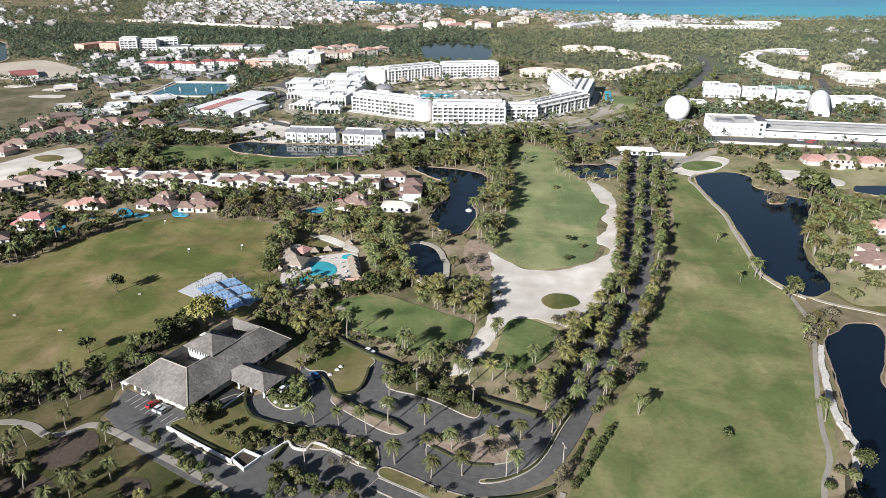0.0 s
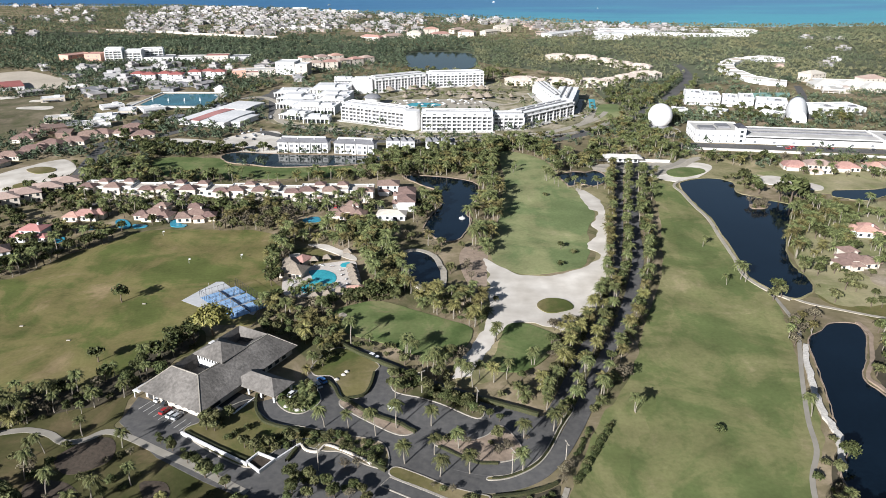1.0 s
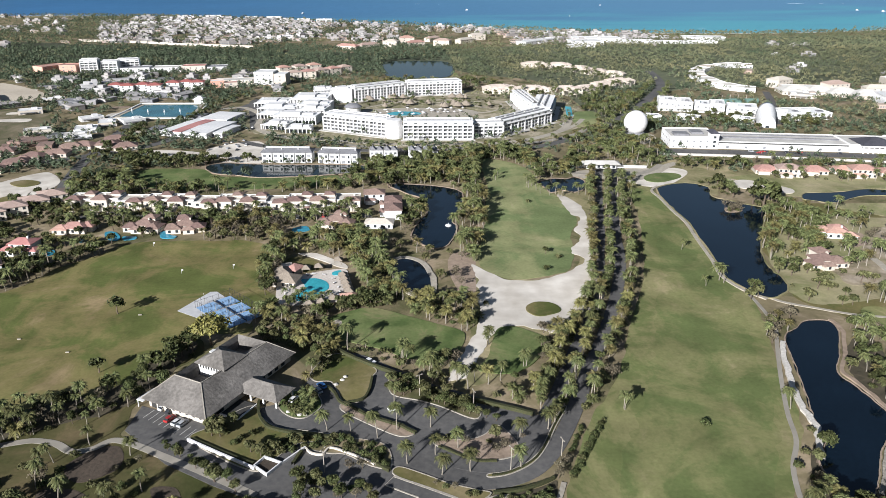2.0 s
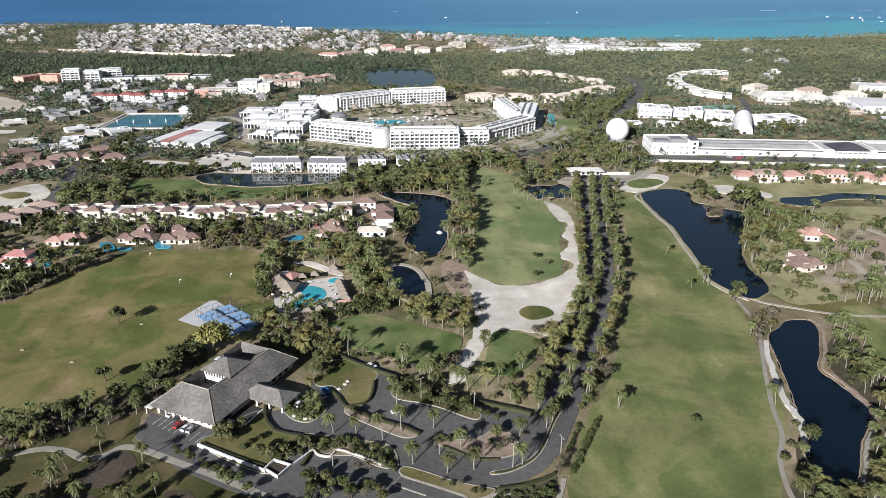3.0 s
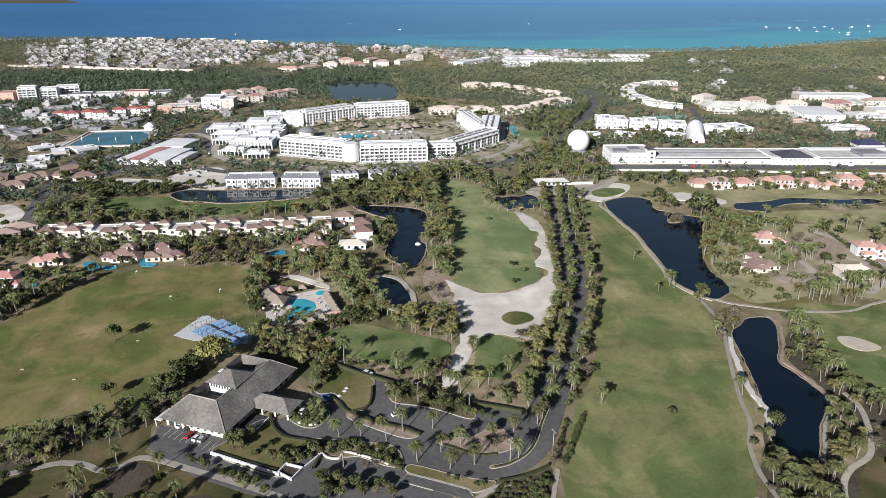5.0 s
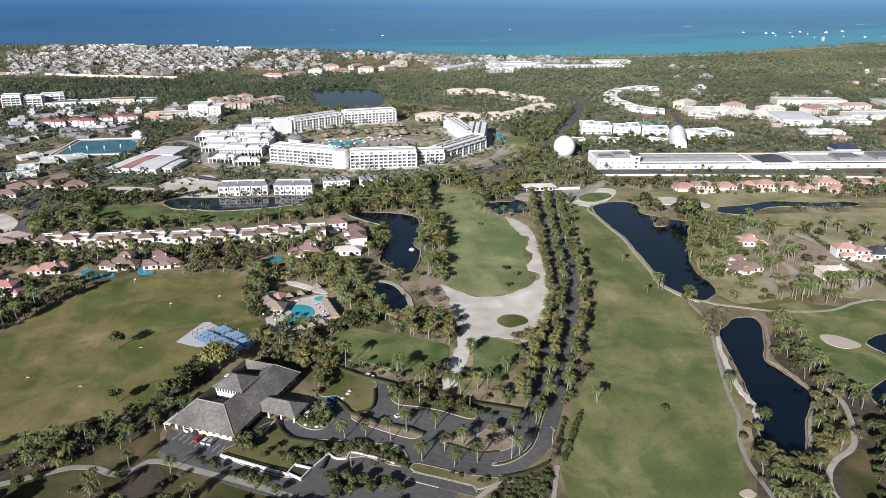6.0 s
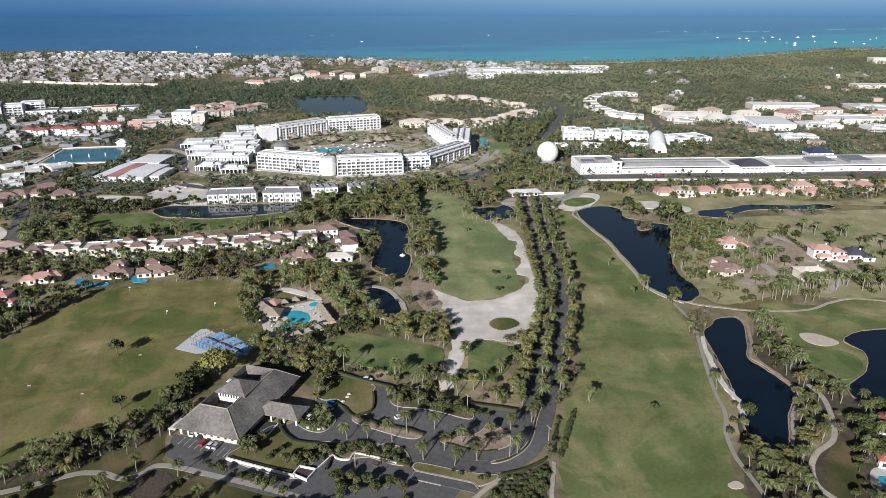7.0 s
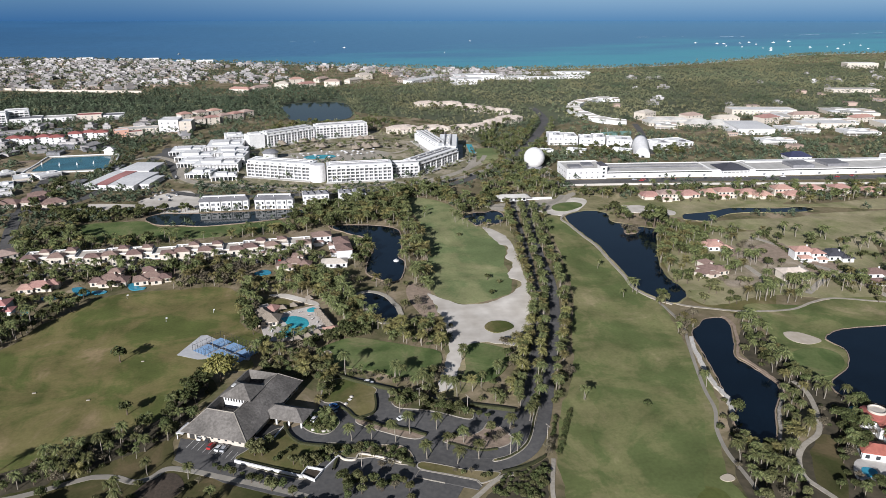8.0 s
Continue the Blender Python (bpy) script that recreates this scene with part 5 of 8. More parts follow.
# white row houses across the pond
for x, y, x2, y2, n in ((-117, 524, -79, 521, 9), (-74, 520, -44, 515, 7)):
    L = math.hypot(x2 - x, y2 - y)
    b = plain_block("apartment_house", x, y, x2, y2, 12, 8.0, "white two-storey apartment house with grey mansard roof", wins=0, category="house", group="white apartment houses", parapet=0.2)
    part("mansard", hip(-0.8, L + 0.8, -1.0, 12.8, 8.3, 2.4, 3.4), M_GREYROOF, b, "grey pitched roof")
    part("roof_deck", boxes((L * 0.06, L * 0.94, 5.2, 7.2, 9.6, 11.2)), M_WHITE, b, "white roof deck along the ridge")
    for k in range(n):
        u, w = L * (k + 0.5) / n, L / n
        if k % 2:
            part("bay", boxes((u - w * 0.36, u + w * 0.36, -1.0, -0.003, -0.2, 7.7)), M_WHITE, b)
            for zz in (0.8, 4.5):
                part("window", boxes((u - 0.7, u + 0.7, -1.08, -0.98, zz, zz + 2.0)), M_GLASS, b)
        else:
            for zz in (0.2, 4.0):
                part("window", boxes((u - w * 0.32, u + w * 0.32, -0.08, 0.05, zz, zz + 2.3)), M_CURTAIN, b)
            part("balcony", boxes((u - w * 0.42, u + w * 0.42, -1.3, -0.003, 3.6, 3.8), (u - w * 0.42, u + w * 0.42, -1.3, -1.2, 3.8, 4.7)), M_WHITE, b)
        part("chimney", boxes((u - 0.3, u + 0.3, 3.0, 3.6, 9.0, 10.8)), M_WHITE, b) if k % 3 == 0 else None
for x in (-35, -24, -5, 7):
    b = plain_block("apartment_house", x, 524 - x * 0.05, x + 10.5, 524 - x * 0.05, 11, 7.6, "white two-storey house with small gables", wins=3, storeys=2, category="house", group="white gabled houses", sides=False)
    part("gable_roof", hip(0.2, 5.0, -0.8, 8, 8.3, 2.4), M_GREYROOF, b)
    part("gable_roof", hip(5.4, 10.4, -0.8, 8, 8.3, 2.0), M_GREYROOF, b)
    part("porch", boxes((1.0, 4.2, -1.6, -0.003, -0.2, 3.6), (6.4, 9.6, -1.6, -0.003, 3.5, 3.7)), M_WHITE, b)

# long white mall to the east and its neighbours
b = plain_block("office_building", 212, 551, 250, 546, 34, 9.0, "white building head with roof plant and small square windows", wins=7, storeys=2, category="building", roof=M_MALLROOF, parapet=1.2, win=(1.2, 1.2))
part("roof_plant", boxes((4, 16, 6, 16, 9.1, 10.9)), M_GREYROOF, b, "grey roof plant")
part("roof_plant", boxes((20, 30, 14, 26, 9.1, 10.5)), M_GREYROOF, b)
part("stair_tower", boxes((32, 38.5, -1.5, 8, -0.3, 12.6)), M_WHITE, b)
part("tower_roof", hip(31.5, 39, -2, 12, 12.9, 2.2), M_DARKROOF, b)
for zz in (1.5, 5.2, 8.9):
    part("tower_window", boxes((34.2, 36.3, -1.62, -1.5, zz, zz + 1.9)), M_GLASS, b)
b = plain_block("mall", 251, 546, 352, 528, 36, 5.8, "long white mall with a dark band and flat roof", category="mall", roof=M_MALLROOF, wins=7, win=(2.0, 1.6), parapet=0.7)
part("dark_band", boxes((0, 102, -0.6, -0.003, 4.9, 5.7)), M_DARK, b, "dark painted band")
part("roof_strip", boxes((2, 100, 15, 17, 5.9, 6.9)), M_GREYROOF, b, "grey raised roof strip")
part("roof_strip", boxes((2, 100, 27, 29, 5.9, 6.5)), M_GREYROOF, b)
b = plain_block("mall_portico", 352, 527, 394, 520, 34, 6.4, "mall entrance portico with white columns and dark roof", category="mall", roof=M_MALLROOF)
for k in range(7):
    part("column", tube(bmesh.new(), [(9 + k * 4.0, -3.5, -0.2), (9 + k * 4.0, -3.5, 5.6)], [0.55, 0.5], 10), M_WHITE, b)
part("portico_roof", hip(7, 35, -5, 22, 7.2, 4.6), M_DARKROOF, b, "dark hipped roof")
part("entablature", boxes((7.6, 34.4, -4.2, -2.8, 5.6, 6.9)), M_WHITE, b)
b = plain_block("mall", 394, 520, 560, 494, 40, 5.8, "long white mall wing with raised roof boxes", category="mall", roof=M_MALLROOF, wins=9, win=(2.2, 1.6), parapet=0.7)
part("dark_band", boxes((0, 168, -0.6, -0.003, 4.9, 5.7)), M_DARK, b, "dark painted band")
part("roof_box", boxes((40, 62, 4, 24, 5.9, 9.0)), M_GREYROOF, b, "dark blue-grey roof box")
part("roof_box", boxes((78, 100, 8, 30, 5.9, 8.6)), M_GREYROOF, b)
part("roof_box", boxes((6, 150, 31, 38, 5.9, 7.3)), M_FLATROOF, b)
plain_block("mall", 562, 507, 760, 474, 46, 5.8, "long low white commercial building", category="mall", roof=M_MALLROOF, wins=16, win=(2.2, 1.2))
for k, (x, y, x2, y2, d, h) in enumerate(((258, 709, 274, 705, 24, 11.0), (274.5, 705, 291, 701, 26, 9.5), (291.5, 698, 305, 693, 24, 8.5), (305.5, 693, 319, 688, 26, 9.5), (319.5, 685, 346, 674, 24, 8.0), (256, 655, 274, 644, 12, 5.5), (306, 646, 323, 634, 12, 5.0), (362, 650, 384, 652, 26, 7.5), (384.5, 652, 412, 654, 30, 6.5), (228, 660, 244, 660, 10, 4.5))):
    b = plain_block("white_block", x, y, x2, y2, d, h, "plain white flat-roofed block among palms", None, (M_WHITEROOF, M_FLATROOF)[k % 2], wins=max(2, int(math.hypot(x2 - x, y2 - y) / 5)), storeys=2 if h > 6 else 1, group="white service blocks", sides=False)
    L = math.hypot(x2 - x, y2 - y)
    part("stair_head", boxes((L * 0.1, L * 0.35, d * 0.3, d * 0.6, h, h + 2.2)), M_WHITE, b)
    part("roof_unit", boxes((L * 0.6, L * 0.8, d * 0.2, d * 0.4, h + 0.1, h + 1.2)), M_GREYROOF, b)
    part("canopy", boxes((L * 0.1, L * 0.9, -2.0, -0.002, 2.6, 2.85)), M_MALLROOF, b)
t = thing("kiosk", -228, 786, -8, "small white pavilion with a pyramid roof by the lagoon", "pavilion")
part("wall", boxes((-5, 5, -4, 4, -0.3, 3.6)), M_WHITE, t)
part("roof", hip(-6, 6, -5, 5, 3.8, 3.0), M_WHITE, t)
foot(-228, 786, 0, -6, 6, -5, 5)
t = thing("sphere_theatre", 199, 603, 0, "great white sphere on a round base", "dome")
bm = bmesh.new()
bmesh.ops.create_uvsphere(bm, u_segments=40, v_segments=24, radius=10.4, matrix=Matrix.Translation((0, 0, 10.8)))
for f in bm.faces:
    f.smooth = True
part("shell", bm, M_WHITE, t)
part("base", tube(bmesh.new(), [(0, 0, -0.3), (0, 0, 2.5)], [8.5, 8.2], 24), M_GREYROOF, t)
foot(199, 603, 0, -12, 12, -12, 12)
t = thing("shell_theatre", 331, 622, -24, "white vaulted shell sloping down to its front", "dome")
bm = bmesh.new()
rings = []
for k in range(9):
    f = k / 8
    w, h = 9.5 - 2.0 * f, 17.0 - 8.0 * f ** 1.6
    rings.append([bm.verts.new((w * math.cos(math.pi * a / 16), 42 - 42 * f - 3.0 * f * math.sin(math.pi * a / 16), h * math.sin(math.pi * a / 16) ** 0.75 - 0.2)) for a in range(17)])
for a, b in zip(rings, rings[1:]):
    for q in range(16):
        bm.faces.new((a[q], a[q + 1], b[q + 1], b[q])).smooth = True
bm.faces.new(rings[0])
bm.faces.new(rings[-1][::-1])
bmesh.ops.recalc_face_normals(bm, faces=bm.faces)
part("shell", bm, M_WHITE, t)
part("entrance", boxes((-1.6, 1.6, -0.6, 0.5, 0, 2.8)), M_GLASS, t, "dark glazed entrance")
foot(331, 622, -24, -13, 13, -26, 44)

# low pale halls and resort roofs beyond the mall
for (x, y), (x2, y2), d, h, lab in zip([(509, 717), (627, 793), (576, 708), (500, 649), (737, 812), (654, 749), (435, 777), (642, 676)], [(545, 708), (695, 786), (621, 697), (541, 642), (803, 790), (717, 737), (461, 766), (683, 665)], (55, 60, 34, 24, 50, 30, 34, 30), (5.5, 5, 5, 5, 5, 4.5, 5, 4.5), ("white", "cream", "white", "white", "cream", "white", "cream", "white")):
    L = math.hypot(x2 - x, y2 - y)
    b = plain_block("hall", x, y, x2, y2, d, h * 0.8, lab + " low hall with stepped pale roofs among palms", M_CREAM if lab == "cream" else M_WHITE, M_MALLROOF if lab == "cream" else M_FLATROOF, 0, 1, group="low halls", parapet=0.3)
    part("veranda_roof", boxes((-2.0, L * 0.8, -5.0, -0.003, 2.6, 2.9)), M_MALLROOF, b, "low veranda roof")
    for q in range(5):
        part("veranda_post", boxes((L * (0.02 + 0.19 * q) - 0.3, L * (0.02 + 0.19 * q) + 0.3, -4.8, -4.3, -0.2, 2.6)), M_WHITE, b)
    for q in range(4):
        u0, v0 = L * (0.04 + 0.24 * q), d * (0.12 + 0.17 * ((q * 3) % 4))
        part("upper_roof", hip(u0, u0 + L * 0.24, v0, v0 + d * 0.34, h * 0.8 + 0.9 + 0.4 * (q % 2), 1.0 + 0.3 * (q % 3)), (M_WHITE, M_MALLROOF, M_FLATROOF, M_SUNROOF)[q], b)
        part("roof_base", boxes((u0 + 0.4, u0 + L * 0.24 - 0.4, v0 + 0.4, v0 + d * 0.34 - 0.4, h * 0.8 + 0.12, h * 0.8 + 0.64)), M_WHITE, b)
for k, (x, y) in enumerate([(457, 798), (482, 792), (502, 778), (523, 764)]):
    house(x, y + 8, -8, 38, 26, 1, M_MALLROOF, M_CREAM, "broad pale pavilion with a grey-brown hip roof", "resort pavilions", "pavilion", 5.5, False, 4.0, 1.2)
x, y = [(473, 549)][0]
house(x, y + 12, -10, 24, 16, 2, M_BLUEROOF, M_WHITE, "white mall corner house with a dark blue hip roof", "", "mall_corner", 4.2, False, 3.9, 1.0)
b = plain_block("vaulted_hall", 512, 712, 556, 700, 62, 7.5, "large white hall with a shallow vaulted roof", None, M_WHITE, 0, 1, "hall", shed=True)
part("front_band", boxes((1, 43, -0.3, -0.003, 1.0, 3.0)), M_MALLROOF, b, "grey band of openings")
# netted sports ground behind the white blocks
for k, (x, y) in enumerate([(340, 743), (350, 745), (359, 745), (368, 744)]):
    t = thing("court_net", x, y, -8, "tall green net panel between poles", "net", "court nets")
    part("netting", boxes((0.2, 13.6, -0.05, 0.05, 0.4, 5.5)), M_NET, t)
    part("pole", tube(bmesh.new(), [(0, 0, -0.3), (0, 0, 9.5)], [0.3, 0.25], 6), M_KERB, t)

# gate pavilion at the head of the avenue
t = thing("gatehouse", 138, 494, -6, "low white gatehouse with a broad flat roof", "gatehouse")
part("wall", boxes((-11, 11, -3, 3, -0.2, 3.6)), M_WHITE, t)
part("roof", hip(-14, 14, -6, 6, 3.9, 1.8, 4), M_MALLROOF, t)
part("west_wall", boxes((-40, -11, -0.3, 0.3, -0.2, 2.0)), M_WHITE, t)
part("east_wall", boxes((11, 34, -0.3, 0.3, -0.2, 2.0)), M_WHITE, t)
windows(t, -11, 11, -3, 0.8, 6, 1.8, 1.8)
foot(138, 490, 0, -15, 15, -16, 8)

# curved resort buildings far off
ARC = curve([(414, 821), (394, 834), (387, 863), (386, 898), (389, 930), (409, 978), (443, 1014), (478, 1032), (508, 1024)], False, 2)
for k, (p, q) in enumerate(zip(ARC, ARC[1:])):
    d = (q - p) / np.linalg.norm(q - p)
    p, q = p - d * 2 + 10 * np.array((d[1], -d[0])), q + d * 2 + 10 * np.array((d[1], -d[0]))
    plain_block("resort_wing", *p, *q, 20, 4.2 + 0.5 * (k % 3), "low cream-white curved resort wing with stepped roofs", roof=(M_PALEROOF, M_SUNROOF)[k % 4 == 3], wins=3, storeys=1, sides=False, win=(2.4, 1.4), category="hotel", group="crescent of resort wings")
for x, y, turn, s in ((109, 820, 2, 1.0), (145, 811, -2, 1.0), (184, 806, 4, 1.0), (216, 818, 22, 0.9), (240, 838, 30, 1.0), (264, 858, 24, 1.05), (189, 1034, 2, 0.9), (222, 1020, -8, 0.95), (243, 988, -35, 0.9), (258, 960, -45, 0.9), (276, 934, -40, 0.9)):
    units = [(0, 0, 22, 16, 7.0, 2.6), (-14, 1, 12, 12, 6.2, 2.8), (14, 1, 12, 12, 6.2, 2.8), (0, -8, 9, 5, 5.4, 1.6), (1, 9, 26, 8, 6.6, 2.0)]
    villa_cluster(x, y + 9, turn, [tuple(c * s for c in u) for u in units], M_SUNROOF, "pale resort villa with tiled hip roofs among palms", "resort villas", M_CREAM, "resort_villa")
for x, y, x2, y2, d, h in ((228, 1335, 300, 1410, 18, 14), (315, 1335, 375, 1335, 40, 16), (330, 1385, 420, 1378, 30, 20), (385, 1370, 480, 1362, 20, 12), (480, 1360, 600, 1352, 18, 9), (560, 1420, 640, 1408, 26, 14), (300, 1300, 350, 1302, 14, 9)):
    plain_block("beach_hotel", x, y, x2, y2, d * 1.2, h * 0.42, "white beach hotel with flat roofs", wins=int(math.hypot(x2 - x, y2 - y) / 14), storeys=2, category="hotel", group="beach hotels", win=(3.0, 1.0), sides=False)
for k, (x, y, turn) in enumerate(((-60, 1310, 40), (-20, 1330, -15), (25, 1345, 30), (75, 1345, -20), (120, 1390, 45), (10, 1400, 10), (60, 1425, 50), (150, 1450, 20), (-95, 1290, -30), (510, 815, 8), (555, 800, -10), (600, 775, 12), (680, 800, -8), (460, 850, 25), (740, 760, 5))):
    house(x, y, turn, (40, 26, 34, 30)[k % 4], (14, 18)[k % 2], 2 + k % 2, (M_PALETILE, M_CREAM, M_TERRA)[k % 3], M_CREAM, "cream resort block with a hipped roof among palms", "far resort blocks", "resort_block", 3.5, False, 3.3)
for x, y, x2, y2, d, h in ((442, 800, 505, 785, 34, 8), (600, 850, 690, 825, 30, 10), (620, 730, 690, 715, 30, 8), (720, 700, 800, 680, 34, 9), (925, 1026, 1010, 1005, 24, 8), (1390, 1360, 1470, 1340, 30, 22), (1300, 1400, 1370, 1380, 30, 16)):
    plain_block("far_block", x, y, x2, y2, d, h * 0.75, "large pale flat-roofed building among palms", M_CREAM, wins=int(math.hypot(x2 - x, y2 - y) / 8), storeys=2, group="pale far buildings", win=(2.0, 1.1), sides=False, roof=(M_FLATROOF, M_MALLROOF)[int(x) % 2])

# low pale workshops between the estate and the lagoon
for k, ((x, y), (x2, y2), d) in enumerate(zip([(-301, 633), (-289, 658), (-297, 603), (-397, 787), (-269, 668), (-340, 624), (-314, 684), (-390, 721)], [(-283, 638), (-274, 663), (-277, 612), (-375, 798), (-253, 681), (-318, 633), (-297, 696), (-370, 730)], (20, 22, 15, 16, 14, 16, 12, 16))):
    b = plain_block("workshop", x, y, x2, y2, d, 3.4 + 0.5 * (k % 3), "low workshop with a pale flat roof among dark trees", (M_WHITE, M_CREAM)[k % 2], (M_FLATROOF, M_WHITE, M_MALLROOF)[k % 3], 4, 1, "workshop", 0.4, "west workshops", sides=False)
    L = math.hypot(x2 - x, y2 - y)
    part("lean_to", boxes((L * 0.1, L * 0.7, -4.0, -0.002, 2.3, 2.5)), M_GREYROOF, b)
    part("roof_box", boxes((L * 0.55, L * 0.8, d * 0.4, d * 0.7, 3.4, 5.6)), M_WHITE, b)

# town to the west
plain_block("long_hall", -468, 786, -446, 800, 44, 4.0, "long low hall with a red sheet roof", M_WHITE, M_REDROOF, 4, 1, "hall", shed=True, sides=False)
for k, (x, y) in enumerate(((-342, 852), (-327, 846), (-311, 853), (-296, 847), (-280, 866), (-265, 872), (-252, 868))):
    house(x, y + 8, 6, 15, 15, 3, M_REDROOF, M_WHITE, "white three-storey apartment house with a red hip roof", "red-roofed apartments", "apartment_house", 2.4, False, 3.0)
for k, (x, y, turn) in enumerate(((-146, 942, 20), (-128, 950, 20), (-114, 965, 38), (-98, 978, 38), (-84, 992, 38), (-166, 990, 30), (-146, 1002, 30), (-128, 1014, 30))):
    house(x, y + 6, turn, 17, 15, 3, (M_PALETILE, M_TERRA)[k % 2], M_CREAM, "cream apartment house with a tiled roof by the woods", "apartments by the woods", "apartment_house", 2.6, False, 3.2)
for x, y, x2, y2, st in ((-440, 1005, -418, 1007, 6), (-416, 1012, -394, 1013, 5), (-400, 1030, -372, 1036, 5)):
    hotel_block(x, y, x2, y2, 16, st, "white stepped apartment block with balconies", 3.2, 5.5, True, "apartment_block")
WEST = ((-238, 880, -222, 884, 14, 8, M_PINK, M_FLATROOF), (-221, 878, -206, 882, 12, 6, M_CREAM, M_REDROOF), (-490, 1005, -470, 1035, 22, 10, M_PINK, M_TERRA), (-466, 1000, -444, 1000, 20, 13, M_PINK, M_TERRA), (-390, 1010, -352, 1015, 26, 7, M_WHITE, M_GREYROOF), (-350, 1018, -312, 1022, 24, 6, M_WHITE, M_MALLROOF), (-310, 1020, -278, 1022, 20, 8, M_CREAM, M_REDROOF), (-276, 1024, -250, 1026, 22, 6, M_WHITE, M_GREYROOF), (-190, 905, -166, 902, 26, 15, M_WHITE, M_FLATROOF), (-165, 901, -150, 899, 22, 13, M_CREAM, M_FLATROOF), (-240, 905, -192, 908, 20, 5, M_CREAM, M_MALLROOF))
for x, y, x2, y2, d, h, wall, roof in WEST:
    plain_block("town_block", x, y, x2, y2, d, h, "town block with flat roof and rows of windows", wall, roof, int(math.hypot(x2 - x, y2 - y) / 8), 3 if h > 8 else 2, group="town blocks", sides=False)
for x, y, x2, y2, d, h, wall, roof, lab in ((-222, 622, -212, 618, 78, 4.4, M_WHITE, M_WHITE, "white warehouse with a shallow pale sheet roof"), (-211.4, 617.8, -202, 614.2, 70, 4.7, M_WHITE, M_FADEDRED, "warehouse with a faded red sheet-metal roof"), (-200, 613, -178, 606, 52, 4.6, M_WHITE, M_WHITE, "white warehouse with a shallow pale sheet roof"), (-198, 668, -172, 660, 36, 5.4, M_WHITE, M_WHITE, "tall white warehouse behind the others"), (-176, 614, -166, 611, 34, 3.8, M_WHITE, M_FLATROOF, "low pale shed beside the warehouses")):
    plain_block("warehouse", x, y, x2, y2, d, h, lab, wall, roof, 3, 1, "warehouse", shed=True, group="warehouses")

# ---- cars, lamps and small things ----
CARS = {}


def car_paint(name, c):
    return mat(name, c, tuple(v * 0.9 for v in c), 0.5, 0.3, 0.0, 0.05, spec=0.5)


PAINTS = {"white": car_paint("white_car_paint", (0.7, 0.7, 0.7)), "silver": car_paint("silver_car_paint", (0.4, 0.41, 0.43)), "red": car_paint("red_car_paint", (0.35, 0.03, 0.03)), "black": car_paint("black_car_paint", (0.03, 0.03, 0.035)), "blue": car_paint("blue_car_paint", (0.05, 0.16, 0.4))}
M_TYRE = mat("black_tyre", (0.02, 0.02, 0.02), (0.03, 0.03, 0.03), 2, 0.9, 0.1)
M_LIGHTS = mat("lamp_lens", (0.6, 0.6, 0.58), (0.5, 0.5, 0.5), 2, 0.2, 0.0)


def car(x, y, turn, colour, z=0.19):
    """A parked car: lower body, cabin of glass, roof, four wheels with rims, lamps."""
    m = pose(x, y, z, 0, 0, turn)
    if colour in CARS:
        copy_thing(CARS[colour], m)
        return
    t = thing("car", x, y, turn, colour + " parked car on asphalt", "car", "parked cars", z)
    bm = bmesh.new()
    prof = [(-2.2, 0.3), (2.15, 0.3), (2.25, 0.62), (2.1, 0.82), (1.1, 0.95), (-2.0, 1.0), (-2.25, 0.8)]
    a, b = [bm.verts.new((p, -0.88, q)) for p, q in prof], [bm.verts.new((p, 0.88, q)) for p, q in prof]
    bm.faces.new(a)
    bm.faces.new(b[::-1])
    for i in range(len(prof)):
        j = (i + 1) % len(prof)
        bm.faces.new((a[j], a[i], b[i], b[j]))
    bmesh.ops.bevel(bm, geom=bm.edges[:], offset=0.06, segments=1, affect="EDGES")
    part("body", bm, PAINTS[colour], t)
    bm = bmesh.new()
    lo, hi = [(-1.9, -0.82), (1.05, -0.82), (1.05, 0.82), (-1.9, 0.82)], [(-1.4, -0.66), (0.35, -0.66), (0.35, 0.66), (-1.4, 0.66)]
    a, b = [bm.verts.new((*p, 0.96)) for p in lo], [bm.verts.new((*p, 1.44)) for p in hi]
    for i in range(4):
        bm.faces.new((a[i], a[(i + 1) % 4], b[(i + 1) % 4], b[i]))
    bm.faces.new(b)
    part("cabin_glass", bm, M_GLASS, t)
    part("roof", boxes((-1.42, 0.37, -0.67, 0.67, 1.443, 1.5)), PAINTS[colour], t)
    for u in (-1.4, 1.35):
        for s in (-1, 1):
            bm = bmesh.new()
            bmesh.ops.create_cone(bm, cap_ends=True, segments=14, radius1=0.33, radius2=0.33, depth=0.22, matrix=pose(u, s * 0.8, 0.33, 90))
            w = part("wheel", bm, M_TYRE, t, "black tyre")
            bm = bmesh.new()
            bmesh.ops.create_cone(bm, cap_ends=True, segments=10, radius1=0.19, radius2=0.17, depth=0.05, matrix=pose(u, s * 0.915, 0.33, 90))
            part("rim", bm, PAINTS["silver"], w, "silver rim")
    for s in (-1, 1):
        part("headlight", boxes((2.12, 2.2, s * 0.6 - 0.18, s * 0.6 + 0.18, 0.62, 0.76)), M_LIGHTS, t)
    CARS[colour] = t


for (x, y), turn, colour in zip([(-96, 197), (-93, 195), (-92, 190), (-89, 188), (-87, 187), (-44, 204), (-43, 207), (-26, 223), (-17, 191), (-52, 199)], (62, 62, 62, 60, 62, 120, 130, -35, 20, 60), ("white", "black", "red", "white", "silver", "silver", "blue", "white", "white", "white")):
    car(x, y, turn, colour)
cr = random.Random(9)
